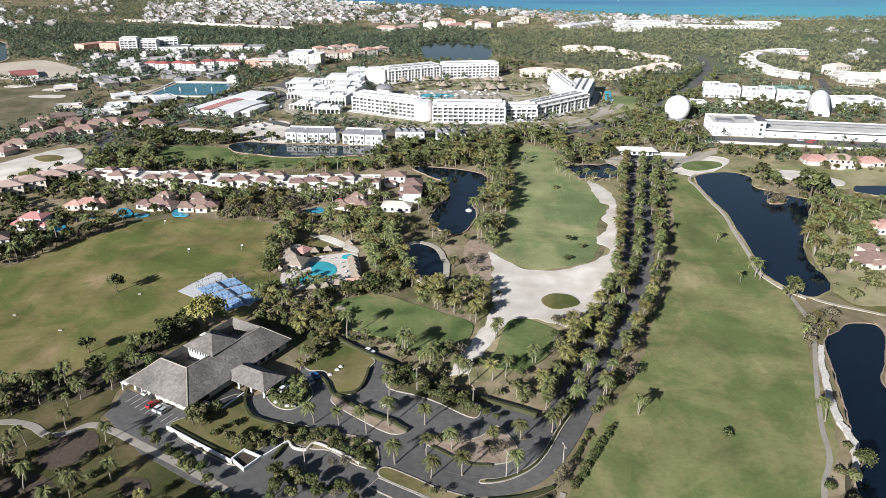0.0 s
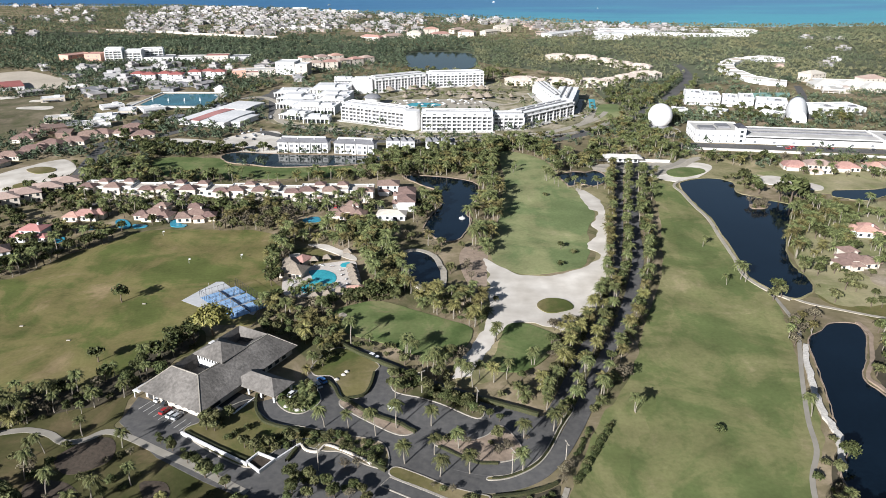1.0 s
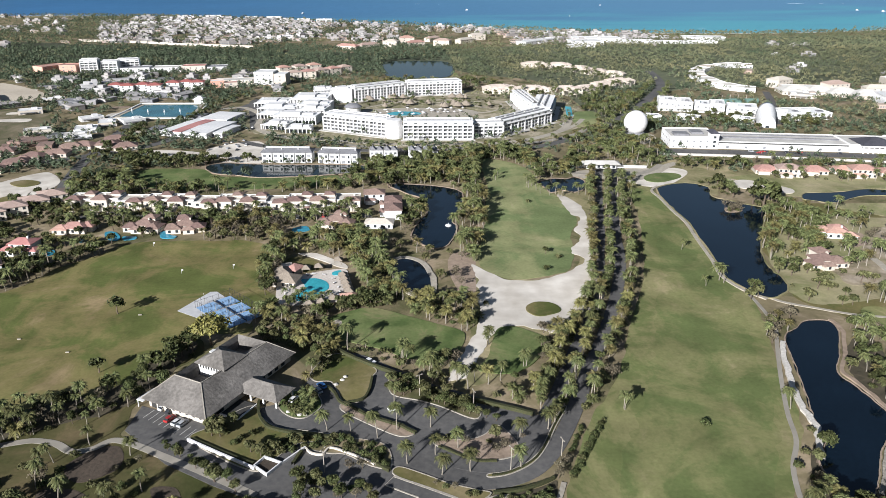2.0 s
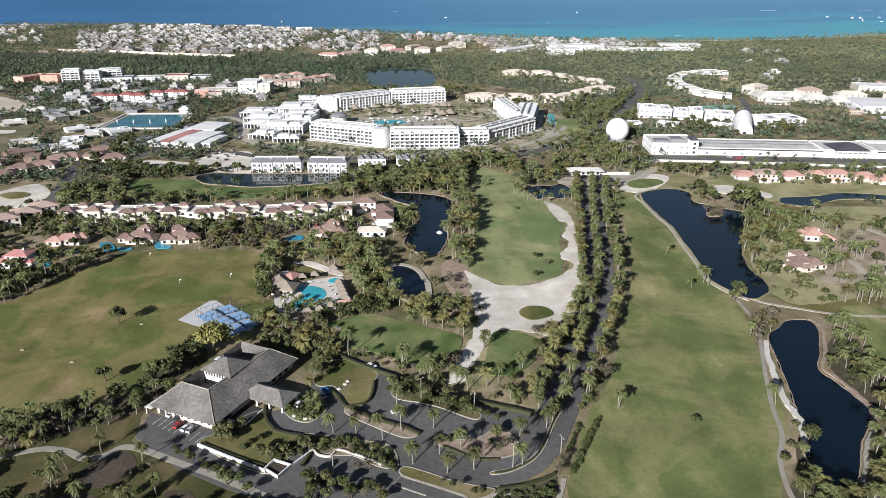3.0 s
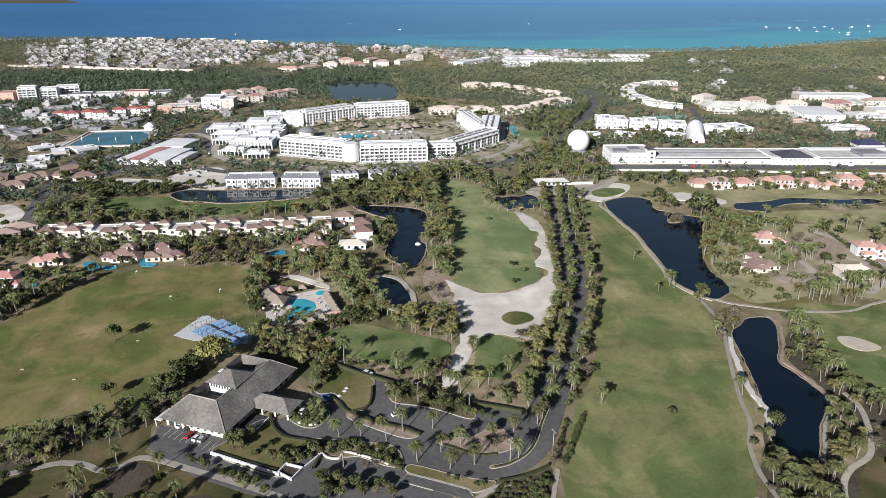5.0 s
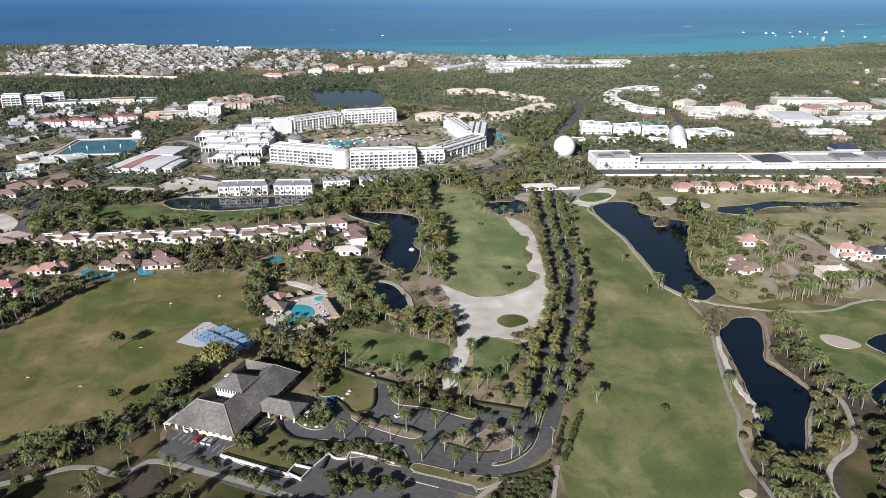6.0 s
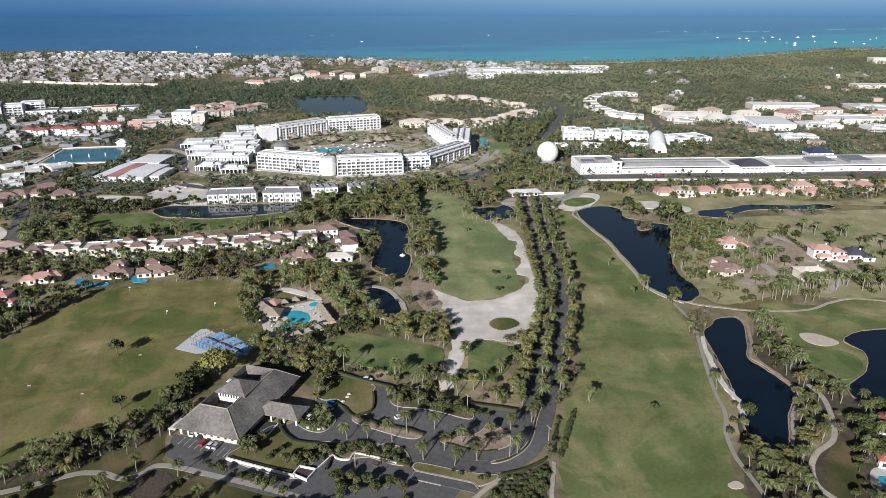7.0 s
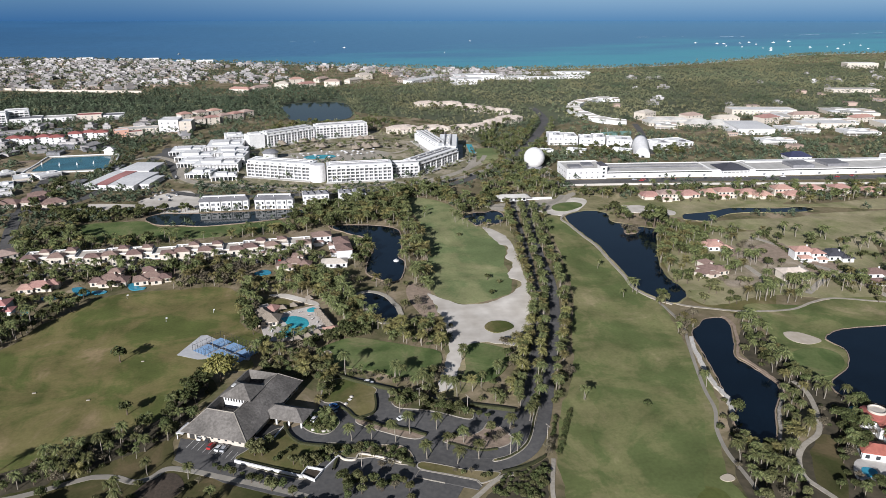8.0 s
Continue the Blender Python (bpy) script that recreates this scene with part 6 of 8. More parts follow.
for x, y in [(-196, 403), (-188, 402), (-176, 405), (-166, 400), (-159, 401), (-148, 398), (-139, 401), (-130, 397), (-127, 399), (-115, 395), (-112, 400), (-106, 395), (-103, 399), (-94, 394), (-90, 396), (-81, 395), (-74, 393), (-59, 394)]:
    car(x, y + cr.uniform(-1, 1), cr.choice((90, 84, 96, -90)), cr.choice(("white", "silver", "black", "white", "red")), 0.2)
for k in range(12):
    x = cr.uniform(255, 520)
    car(x, 541 - (x - 255) * 0.172 - cr.choice((4, 9)), cr.choice((-10, 170)), cr.choice(("white", "silver", "black", "red")), 0.2)
for x, y in [(249, 553), (260, 550), (274, 547), (292, 543), (306, 540), (321, 540), (334, 537), (347, 534), (240, 556)]:
    car(x, y, cr.choice((-9, 171)), cr.choice(("white", "silver", "black", "red")), 0.2)
for x, y in [(-166, 604), (-161, 594), (-157, 585), (-153, 592), (-148, 581), (-145, 598), (-145, 575), (-140, 581), (-168, 588), (-160, 575), (-152, 569), (-144, 564)]:
    car(x, y, cr.uniform(60, 120), cr.choice(("white", "silver", "black")), 0.0)
for x, y in [(-171, 663), (-167, 671), (-160, 661), (-169, 646), (-161, 641), (-152, 646), (-147, 651)]:
    car(x, y, cr.uniform(60, 120), cr.choice(("white", "silver", "black")), 0.0)

t0 = None
for x, y in [(-8, 199), (10, 188), (18, 157), (-38, 160), (34, 160)]:
    if t0:
        copy_thing(t0, pose(x, y, 0.2, 0, 0, cr.uniform(0, 360)))
        continue
    t0 = thing("street_lamp", x, y, 30, "pale grey street lamp with two arms", "lamp", "street lamps", 0.2)
    part("pole", tube(bmesh.new(), [(0, 0, -0.3), (0, 0, 8.6)], [0.16, 0.1], 7), M_KERB, t0)
    for s in (-1, 1):
        part("arm", boxes((0, s * 1.0, -0.04, 0.04, 8.45, 8.6) if s > 0 else (-1.0, 0, -0.04, 0.04, 8.45, 8.6)), M_KERB, t0)
        part("lamp_head", boxes((s * 1.0 - 0.3, s * 1.0 + 0.3, -0.16, 0.16, 8.46, 8.64)), M_KERB, t0)

# practice targets and hitting mats on the field
for x, y in [(-121, 313), (-97, 318), (-146, 351)]:
    t = thing("target_flag", x, y, 20, "white practice target flag on a pole", "flag", "practice targets", 0.1)
    part("pole", tube(bmesh.new(), [(0, 0, 0), (0, 0, 2.4)], [0.06, 0.05], 6), M_WHITE, t)
    part("flag", boxes((0.05, 0.9, -0.03, 0.03, 1.7, 2.4)), M_WHITE, t)
for x, y in [(-127, 269), (-169, 250), (-145, 238)]:
    t = thing("target_mound", x, y, 0, "small pale distance marker on the grass", "marker", "distance markers", 0.1)
    part("board", boxes((-0.7, 0.7, -0.2, 0.2, 0.0, 0.4)), M_KERB, t)
# floating fountain on the pond
x, y = [(15, 374)][0]
t = thing("fountain_float", x, y, 0, "small white fountain float on the pond", "fountain", z=0.22)
part("float", tube(bmesh.new(), [(0, 0, 0), (0, 0, 0.5), (0, 0, 0.9)], [1.9, 1.7, 0.5], 14), M_WHITE, t)
part("nozzle", tube(bmesh.new(), [(0, 0, 0.9), (0, 0, 1.7)], [0.2, 0.1], 8), M_WHITE, t)
for x, y in [(-285, 738), (-267, 732), (-250, 730), (-235, 733)]:
    t = thing("fountain", x, y, 0, "white fountain jet in the lagoon", "fountain", "lagoon fountains", 0.22)
    part("jet", tube(bmesh.new(), [(0, 0, 0), (0, 0, 1.6), (0, 0, 3.0)], [0.9, 0.5, 0.15], 8), M_WHITE, t)
# an islet in the long lake
x, y = [(194, 391)][0]
area("islet", [(x - 6, y - 3), (x, y - 4), (x + 5, y - 1), (x + 4, y + 4), (x - 4, y + 4)], 0.6, M_DIRT, "low earth islet in the lake", "islet")
ISLET = (x, y)

# pale boulders in the round island
for k, (x, y) in enumerate([(-53, 192), (-50, 191), (-49, 190), (-47, 190), (-36, 211), (-38, 208), (-35, 213)]):
    t = thing("boulder", x, y, 40 * k, "pale weathered boulder in a planted bed", "rock", "boulders", 0.3)
    bm = bmesh.new()
    bmesh.ops.create_icosphere(bm, subdivisions=2, radius=0.9)
    for v in bm.verts:
        v.co *= 1 + 0.25 * noise.noise(v.co * 1.3 + Vector((k * 3.1, 0, 0)))
        v.co.z *= 0.6
    part("stone", bm, M_PALESTONE, t)

# painted bays on the asphalt
M_PAINT = mat("worn_white_paint", (0.6, 0.59, 0.56), (0.4, 0.39, 0.37), 1.5, 0.9, 0.0)
a0, a1 = np.array([(-99, 196)][0], float), np.array([(-82, 184)][0], float)
for k in range(9):
    p = a0 + (a1 - a0) * k / 8
    ln = part("bay_line", boxes((-0.08, 0.08, -4.8, 0.2, 0.165, 0.2)), M_PAINT, None)
    ln.matrix_basis = pose(p[0], p[1], 0, 0, 0, -30)
    tagged(ln, "worn white parking bay line", "marking", "parking bay lines", "structure")

# ---- houses round the course ----
row = [(-209, 416), (-193, 414), (-177, 413), (-161, 411), (-146, 409), (-131, 408), (-117, 407), (-102, 406), (-88, 405), (-74, 405), (-60, 406), (-45, 406)]
for k, (x, y) in enumerate(row):
    terrace_unit(15.5, 13, x, y + 6 + 1.2 * math.sin(k * 2.3), -4 + 0.4 * k, "white terraced house with brown tiled hip roof", (k * 5) % 3)
    foot(x, y + 6, 0, -8, 8, -10, 7, 0)
for x, y, turn in ((-29, 424, 0), (-17, 408, -90), (-17, 393, -90)):
    house(x, y, turn, 13, 10, 2, M_TILE, M_WHITE, "white two-storey villa with brown hip roof by the pond", "pond villas", "villa", 2.2)
house(-25, 376, -6, 16, 9, 1, M_CREAM, M_WHITE, "white bungalow with a pale hip roof by the pond", "", "villa", 2.0, False)
for k, (x, y) in enumerate(((-159, 378), (-135, 376), (-50, 379))):
    villa_cluster(x, y, (-10, 6, -12)[k], RAMBLING if k != 1 else [(-u, v, w, d, h, r) for u, v, w, d, h, r in RAMBLING], M_TILE, "cream villa with many brown tiled hip roofs", "villas by the field")
x, y = [(-197, 373)][0]
villa_cluster(x, y + 5, -4, [(0, 0, 13, 9, 3.4, 2.4), (-7, -2, 8, 8, 3.0, 2.0), (6, 3, 7, 8, 3.2, 2.0)], M_TERRA, "cream bungalow with orange tiled hip roofs", "")
x, y = [(-211, 344)][0]
villa_cluster(x, y + 4, -8, [(0, 0, 12, 9, 6.0, 2.0), (-6, -4, 8, 6, 3.2, 1.6), (6, -3, 6, 6, 3.0, 1.5)], M_FADEDRED, "white two-storey villa with faded red roofs", "", M_WHITE)
house(*[(-214, 318)][0], 30, 10, 10, 2, M_TILE, M_WHITE, "white villa at the edge of the field", "", "villa", 2.2)
for k, (x, y) in enumerate([(-263, 386), (-256, 396), (-248, 406), (-240, 417), (-234, 429)]):
    house(x, y + 6, 28, 16, 14, 2, M_PALETILE, M_CREAM, "cream apartment house with pale terracotta roof", "apartment row", "apartment_house", 2.2, False)
for k, (x, y) in enumerate([(-309, 505), (-301, 524), (-295, 542), (-282, 551), (-279, 571), (-270, 577), (-254, 581), (-253, 598), (-310, 485), (-326, 560), (-236, 571), (-334, 504)]):
    house(x, y + 4, 20 * math.sin(k * 2.1), 18, 12, 1, M_TILE, M_CREAM, "brown-roofed bungalow among dry shrubs", "bungalows of the west estate", "bungalow", 2.8)
SIDE = [(0, 0, 12, 9, 3.4, 2.1), (5.5, -4.5, 7, 6, 3.0, 1.6), (-6, 2, 7, 8, 3.2, 1.9), (2, 5, 8, 6, 3.8, 1.7)]
for x, y, turn, units, roof, wall, lab in ((231, 344, -12, SIDE, M_TERRA, M_WHITE, "white villa with an orange tiled roof"), (201, 304, 8, RAMBLING, M_TILE, M_CREAM, "villa with many red-brown tiled roofs in dry grass"), (246, 285, -8, [(0, 0, 17, 10, 5.0, 2.0), (-4, -4.5, 8, 4, 3.0, 1.2)], M_SUNROOF, M_CREAM, "cream villa with a pale tiled roof behind palms"), (277, 315, -14, LOFTY, M_TERRA, M_WHITE, "white two-storey villa with orange tiled roofs"), (297, 308, -14, SIDE, M_DARKROOF, M_WHITE, "white villa with a dark slate roof"), (291, 270, -12, LOFTY, M_TILE, M_WHITE, "white villa with red-brown roofs and a parapet")):
    villa_cluster(x, y, turn, units, roof, lab, "lakeside villas", wall)
for k, (x, y) in enumerate([(256, 469), (268, 460), (290, 465), (313, 464), (320, 455), (343, 456), (350, 448), (373, 451), (377, 441), (407, 455), (424, 441), (451, 436)]):
    house(x, y + 6, -12, 17, 12, 2 if k % 3 == 1 else 1, M_PALETILE if k == 1 else M_TERRA, M_CREAM, "cream villa with a pale orange tiled roof before the mall", "villas before the mall", "villa", 2.6)
M_REDTILE = mat("red_roof_tiles", (0.42, 0.15, 0.11), (0.3, 0.1, 0.075), 0.8, 0.85, 0.4, 0.15, lone=0.1)
t = house(173, 133, -25, 20, 14, 2, M_REDTILE, M_WHITE, "white two-storey villa with red tiled roofs and a round tower", "villas with pools", "villa", 2.4)
part("tower", tube(bmesh.new(), [(-9, 2, -0.3), (-9, 2, 6.4)], [5.0, 5.0], 20), M_WHITE, t, "round white stair tower")
part("tower_roof", tube(bmesh.new(), [(-9, 2, 6.4), (-9, 2, 6.7), (-9, 2, 7.9)], [6.2, 6.2, 3.4], 24), M_REDTILE, t, "round red tiled roof")
part("roof_terrace", tube(bmesh.new(), [(-9, 2, 7.8), (-9, 2, 8.8), (-9, 2, 8.8), (-9, 2, 8.2)], [3.5, 3.5, 3.1, 3.1], 24), M_CREAM, t, "cream parapet of a round roof terrace")
house(154.8, 121.4, -30, 18, 8, 1, M_REDTILE, M_WHITE, "low white villa wing with a red tiled roof beside a pool", "villas with pools", "villa", 1.9, False, 3.3)
area("pool", [(141, 118), (144.5, 116.5), (144, 113.8), (140, 112.6), (138.5, 114.4)], 0.35, M_GARDENPOOL, "small pale green garden pool beside the villa", "pool")
area("pool", [(168, 153.5), (172, 152), (165.5, 146), (162.5, 147)], 0.35, M_GARDENPOOL, "small blue garden pool", "pool")
area("pool_deck", [(141, 121.5), (146, 122.5), (153, 118.5), (150, 113), (145, 110.5), (135.6, 112), (135.6, 115.5)], 0.22, M_PALE, "pale paved deck round the pool", "deck")
for pts in ([(-180, 374.5), (-175, 375), (-169, 366.5), (-169.3, 361), (-176, 365)], [(-167.5, 367), (-160.5, 366.5), (-159.5, 363), (-165.5, 361.7)], [(-194, 364.5), (-187, 364), (-185, 360.5), (-191.5, 359.7)], [(-149, 373), (-146, 374), (-142, 368), (-138, 366), (-139, 363), (-146, 364)], [(-202, 344), (-198, 349), (-195, 344), (-198, 340)], [(-216, 321), (-212, 327), (-210, 321), (-214, 317)], [(-75, 374), (-68, 378), (-65, 371), (-73, 369)]):
    area("pool", pts, 0.35, M_GARDENPOOL, "small deep blue-green garden pool", "pool")

# bathing pool of the club
M_DECK = mat("cream_paving", (0.6, 0.55, 0.5), (0.48, 0.43, 0.38), 0.8, 0.85, 0.1, 0.12)
area("pool_deck", [(-73, 304), (-68, 310), (-62, 308), (-55, 311), (-42, 314), (-39, 306), (-36, 287), (-41, 278), (-50, 275), (-65, 275), (-70, 280), (-72, 292)], 0.3, M_DECK, "pale paved pool deck", "deck")
area("pool", [(-61.5, 301.5), (-57.5, 303), (-53.5, 302.5), (-48.8, 298), (-47.6, 290.6), (-51.5, 284.6), (-56, 280.5), (-60.5, 278.5), (-63, 285.5), (-59.5, 288), (-59, 294.5)], 0.42, M_POOL, "free-form turquoise swimming pool", "pool")
area("pool", [(-47, 310), (-44, 312), (-42, 310), (-42, 307), (-45, 306), (-47, 307)], 0.42, M_POOL, "small round shallow pool", "pool")
area("sand_waste", [(-67, 336), (-58, 336), (-50, 329), (-42, 321), (-40, 315), (-45, 317), (-51, 323), (-59, 330)], 0.2, M_SAND, "sandy path by the pool garden", "sand")
area("rough", [(-72, 328), (-65, 331), (-56, 325), (-51, 317), (-59, 312), (-69, 313)], 0.14, M_ROUGH, "small lawn by the pool", "grass")
for x, y, turn, w, d, roof, rise, lab in ((-68, 298, -14, 11, 8, M_THATCH, 2.8, "poolside bar with a broad grey-brown hip roof"), (-70.5, 306, 12, 6, 9, M_THATCH, 2.4, "poolside pavilion with a grey-brown hip roof"), (-65.5, 311, -30, 5, 6, M_TERRA, 1.8, "poolside hut with an orange roof"), (-70, 314, 12, 3.4, 3.4, M_CREAM, 0.4, "small square cream tower by the pool"), (-37, 277, 10, 6, 4, M_TERRA, 1.4, "poolside hut with an orange roof")):
    house(x, y, turn, w, d, 1, roof, M_CREAM, lab, "", "pavilion", rise, False, eave=1.1)
for k, (x, y) in enumerate([(-41.5, 302), (-40.5, 297.5), (-39.5, 293), (-38.5, 288.5), (-37.5, 284), (-54, 271), (-49, 273), (-44, 276), (-60, 311), (-54, 313), (-45, 321)]):
    t = thing("sunshade", x, y, 0, "pale peaked sunshade by the pool", "sunshade", "pool sunshades", 0.25)
    part("canopy", hip(-2.2, 2.2, -2.2, 2.2, 2.4, 1.7, 2.18, 0.1), M_THATCH, t)
    for a, b in ((-1.7, -1.7), (1.7, -1.7), (1.7, 1.7), (-1.7, 1.7)):
        part("post", boxes((a - 0.06, a + 0.06, b - 0.06, b + 0.06, 0, 2.35)), M_BARK, t)
for k, (x, y) in enumerate([(-67, 286), (-66, 289), (-59, 307), (-56, 308), (-51, 307), (-46, 302), (-45, 297), (-43, 292), (-42, 287), (-42, 283), (-47, 288), (-48, 284), (-46, 285), (-64, 306)]):
    t = thing("sun_lounger", x, y, 25 * k, "white sun lounger on the pool deck", "lounger", "pool loungers", 0.3)
    part("mattress", boxes((-0.35, 0.35, -0.95, 0.45, 0.3, 0.42)), M_WHITE, t)
    part("backrest", boxes((-0.35, 0.35, 0.45, 1.0, 0.42, 0.75)), M_WHITE, t)
    part("frame", boxes((-0.33, 0.33, -0.9, 0.95, 0.0, 0.3)), M_BARK, t)

OPEN.append(np.array([(-178, 346), (-130, 354), (-126, 366), (-182, 366)], float))
OPEN.append(np.array([(-77, 309), (-69, 322), (-39, 324), (-33, 306), (-32, 277), (-42, 267), (-65, 267), (-73, 276)], float))

# sports courts behind the clubhouse
M_COURT = mat("blue_court_paint", (0.16, 0.3, 0.52), (0.3, 0.44, 0.62), 0.8, 0.8, 0.05, 0.1)
M_SLAB = mat("bleached_slab", (0.5, 0.5, 0.5), (0.4, 0.4, 0.41), 0.3, 0.85, 0.05, 0.12)
area("court_slab", [(-112, 272), (-109, 278), (-102, 291), (-99, 291), (-77, 264), (-78, 258), (-89, 263), (-102, 265)], 0.2, M_SLAB, "pale concrete slab round the courts", "slab", soft=False)
c0 = np.array([(-89, 270)][0], float)
CT = math.degrees(math.atan2(*(np.array([(-81, 261)][0]) - np.array([(-101, 283)][0]))[::-1]))
t0 = None
for k in range(3):
    a = radians(CT)
    x, y = c0 + (k - 1) * 9.6 * np.array((math.cos(a), math.sin(a)))
    t = thing("padel_court", x, y, CT, "blue padel court caged in dark steel and glass", "court", "padel courts", 0.25)
    part("playing_surface", boxes((-4.2, 4.2, -8.5, 8.5, 0.0, 0.06)), M_COURT, t, "blue court surface")
    for r in ((-4.0, 4.0, 5.5, 5.56), (-4.0, 4.0, -5.56, -5.5), (-0.03, 0.03, -5.5, 5.5)):
        part("line", boxes((*r, 0.06, 0.068)), M_WHITE, t)
    part("net", boxes((-4.2, 4.2, -0.03, 0.03, 0.3, 0.9)), M_DARK, t)
    for s in (-1, 1):
        for u in range(5):
            part("post", boxes((-4.3 + u * 2.15 - 0.05, -4.3 + u * 2.15 + 0.05, s * 8.6 - 0.05, s * 8.6 + 0.05, 0, 4)), M_DARK, t)
        for v in range(7):
            part("post", boxes((s * 4.3 - 0.05, s * 4.3 + 0.05, -8.6 + v * 2.87 - 0.05, -8.6 + v * 2.87 + 0.05, 0, 4 if v in (0, 1, 5, 6) else 3)), M_DARK, t)
        part("rail", boxes((-4.3, 4.3, s * 8.6 - 0.04, s * 8.6 + 0.04, 3.92, 4.0)), M_DARK, t)
        part("rail", boxes((s * 4.3 - 0.04, s * 4.3 + 0.04, -8.6, 8.6, 2.92, 3.0)), M_DARK, t)
    for u, v in ((-4.4, -4), (4.4, 4)):
        part("lamp_post", boxes((u - 0.06, u + 0.06, v - 0.06, v + 0.06, 0, 5.4), (u - 0.25, u + 0.25, v - 0.1, v + 0.1, 5.4, 5.55)), M_KERB, t)

# ---- trees ----
R = np.random.default_rng(11)


def mesh(name, verts, faces, material):
    me = bpy.data.meshes.new(name)
    me.from_pydata([tuple(v) for v in verts], [], faces)
    me.materials.append(material)
    return me


def frond_crown(fronds, length, droop, up, seed, pairs=7):
    """Palm fronds: an arched spine with a row of separate leaflets on both sides."""
    r = np.random.default_rng(seed)
    V, F = [], []
    for k in range(fronds):
        a = 2 * math.pi * (k * 0.618 + r.uniform(-0.03, 0.03))
        rise = r.uniform(-0.35, up) if k % 3 else r.uniform(up * 0.6, up + 0.35)
        L = length * r.uniform(0.8, 1.1)
        out = np.array((math.cos(a), math.sin(a), 0))
        side = np.array((-math.sin(a), math.cos(a), 0))
        P = []
        for i in range(pairs + 1):
            s = i / pairs
            P.append(out * L * s * math.cos(rise * 0.6) + np.array((0, 0, L * (math.sin(rise) * s - droop * s * s))))
        for i in range(pairs):
            s = (i + 0.5) / pairs
            w = L * 0.34 * (0.35 + math.sin(math.pi * min(1, s * 0.9 + 0.12))) * 0.75
            d = P[i + 1] - P[i]
            for sg in (-1, 1):
                n = len(V)
                tip = P[i] + d * 1.5 + side * sg * w + np.array((0, 0, -w * r.uniform(0.35, 0.8)))
                V += [P[i], P[i] + d * 0.95, tip]
                F.append((n, n + 1, n + 2) if sg > 0 else (n + 1, n, n + 2))
    return V, F


def leaf_crown(lobes, cards, size, seed):
    """A crown of loose leaf sprays on a few uneven lobes: (x, y, z, radius, flatness)."""
    r = np.random.default_rng(seed)
    V, F = [], []
    wt = np.array([l[3] ** 2 for l in lobes])
    for k in range(cards):
        x, y, z, rad, flat = lobes[r.choice(len(lobes), p=wt / wt.sum())]
        d = r.normal(size=3)
        d /= np.linalg.norm(d)
        if d[2] < -0.45:
            d[2] *= -0.6
        rr = rad * r.uniform(0.62, 1.08)
        c = np.array((x, y, z)) + d * rr * np.array((1, 1, flat))
        n = d + r.normal(size=3) * 0.55 + np.array((0, 0, 0.3))
        n /= np.linalg.norm(n)
        a = np.cross(n, r.normal(size=3))
        a /= np.linalg.norm(a)
        b = np.cross(n, a)
        s = size * r.uniform(0.6, 1.25)
        i = len(V)
        V += [c - a * s * 0.9, c - b * s * 0.45 - a * s * 0.1 + n * s * 0.15, c + a * s, c + b * s * 0.5 + n * s * 0.12]
        F.append((i, i + 1, i + 2, i + 3))
    return V, F


def trunk_mesh(name, h, r0, r1, lean, material, limbs=0, seed=0, spread=1.5):
    bm = bmesh.new()
    pts = [(lean * (i / 5) ** 1.6, 0.2 * math.sin(i), h * i / 5 - 0.3 * (i == 0)) for i in range(6)]
    tube(bm, pts, [r0 + (r1 - r0) * (i / 5) ** 0.6 for i in range(6)], 6)
    rr = random.Random(seed)
    for k in range(limbs):
        a = 2 * math.pi * (k + rr.random() * 0.6) / limbs
        z = h * rr.uniform(0.55, 0.85)
        ls = spread * rr.uniform(0.7, 1.2)
        tube(bm, [(lean * 0.6, 0, z), (lean * 0.6 + ls * 0.5 * math.cos(a), ls * 0.5 * math.sin(a), z + ls * 0.45), (lean * 0.6 + ls * math.cos(a), ls * math.sin(a), z + ls * 1.0)], [r1 * 0.8, r1 * 0.5, r1 * 0.15], 5)
    me = bpy.data.meshes.new(name)
    bm.to_mesh(me)
    bm.free()
    me.materials.append(material)
    return me


def lobes(n, R0, z, seed):
    r = random.Random(seed)
    out = [(0, 0, z, R0 * 0.72, 0.8)]
    for k in range(n):
        a = 2 * math.pi * (k + r.random() * 0.7) / n
        out.append((R0 * 0.55 * math.cos(a), R0 * 0.55 * math.sin(a), z + r.uniform(-0.3, 0.22) * R0, R0 * r.uniform(0.38, 0.55), 0.8))
    return out


KINDS = {}


def kind(key, name, label, trunk, crown, crown_mat, z, low=None):
    """low: the plainer crown that the joined groves take."""
    KINDS[key] = (name, label, trunk, mesh("crown", *crown, crown_mat), z, mesh("crown", *(low or crown), crown_mat))


for i in range(4):
    h, ln = (6.6, 7.8, 5.8, 7.0)[i], (0.4, 1.6, -0.4, 0.2)[i]
    kind("palm%d" % i, "palm_tree", "tall palm with a grey trunk and arching fronds", trunk_mesh("trunk", h, 0.22, 0.14, ln, M_TRUNK), frond_crown((34, 32, 36, 33)[i], (2.55, 2.7, 2.4, 2.6)[i], (0.55, 0.7, 0.5, 0.6)[i], (0.9, 0.7, 0.8, 0.75)[i], 20 + i), (M_PALM, M_PALM, M_DRYPALM, M_PALM)[i], (ln, h), frond_crown(24, (2.55, 2.7, 2.4, 2.6)[i], (0.55, 0.7, 0.5, 0.6)[i], 0.8, 120 + i, 4))
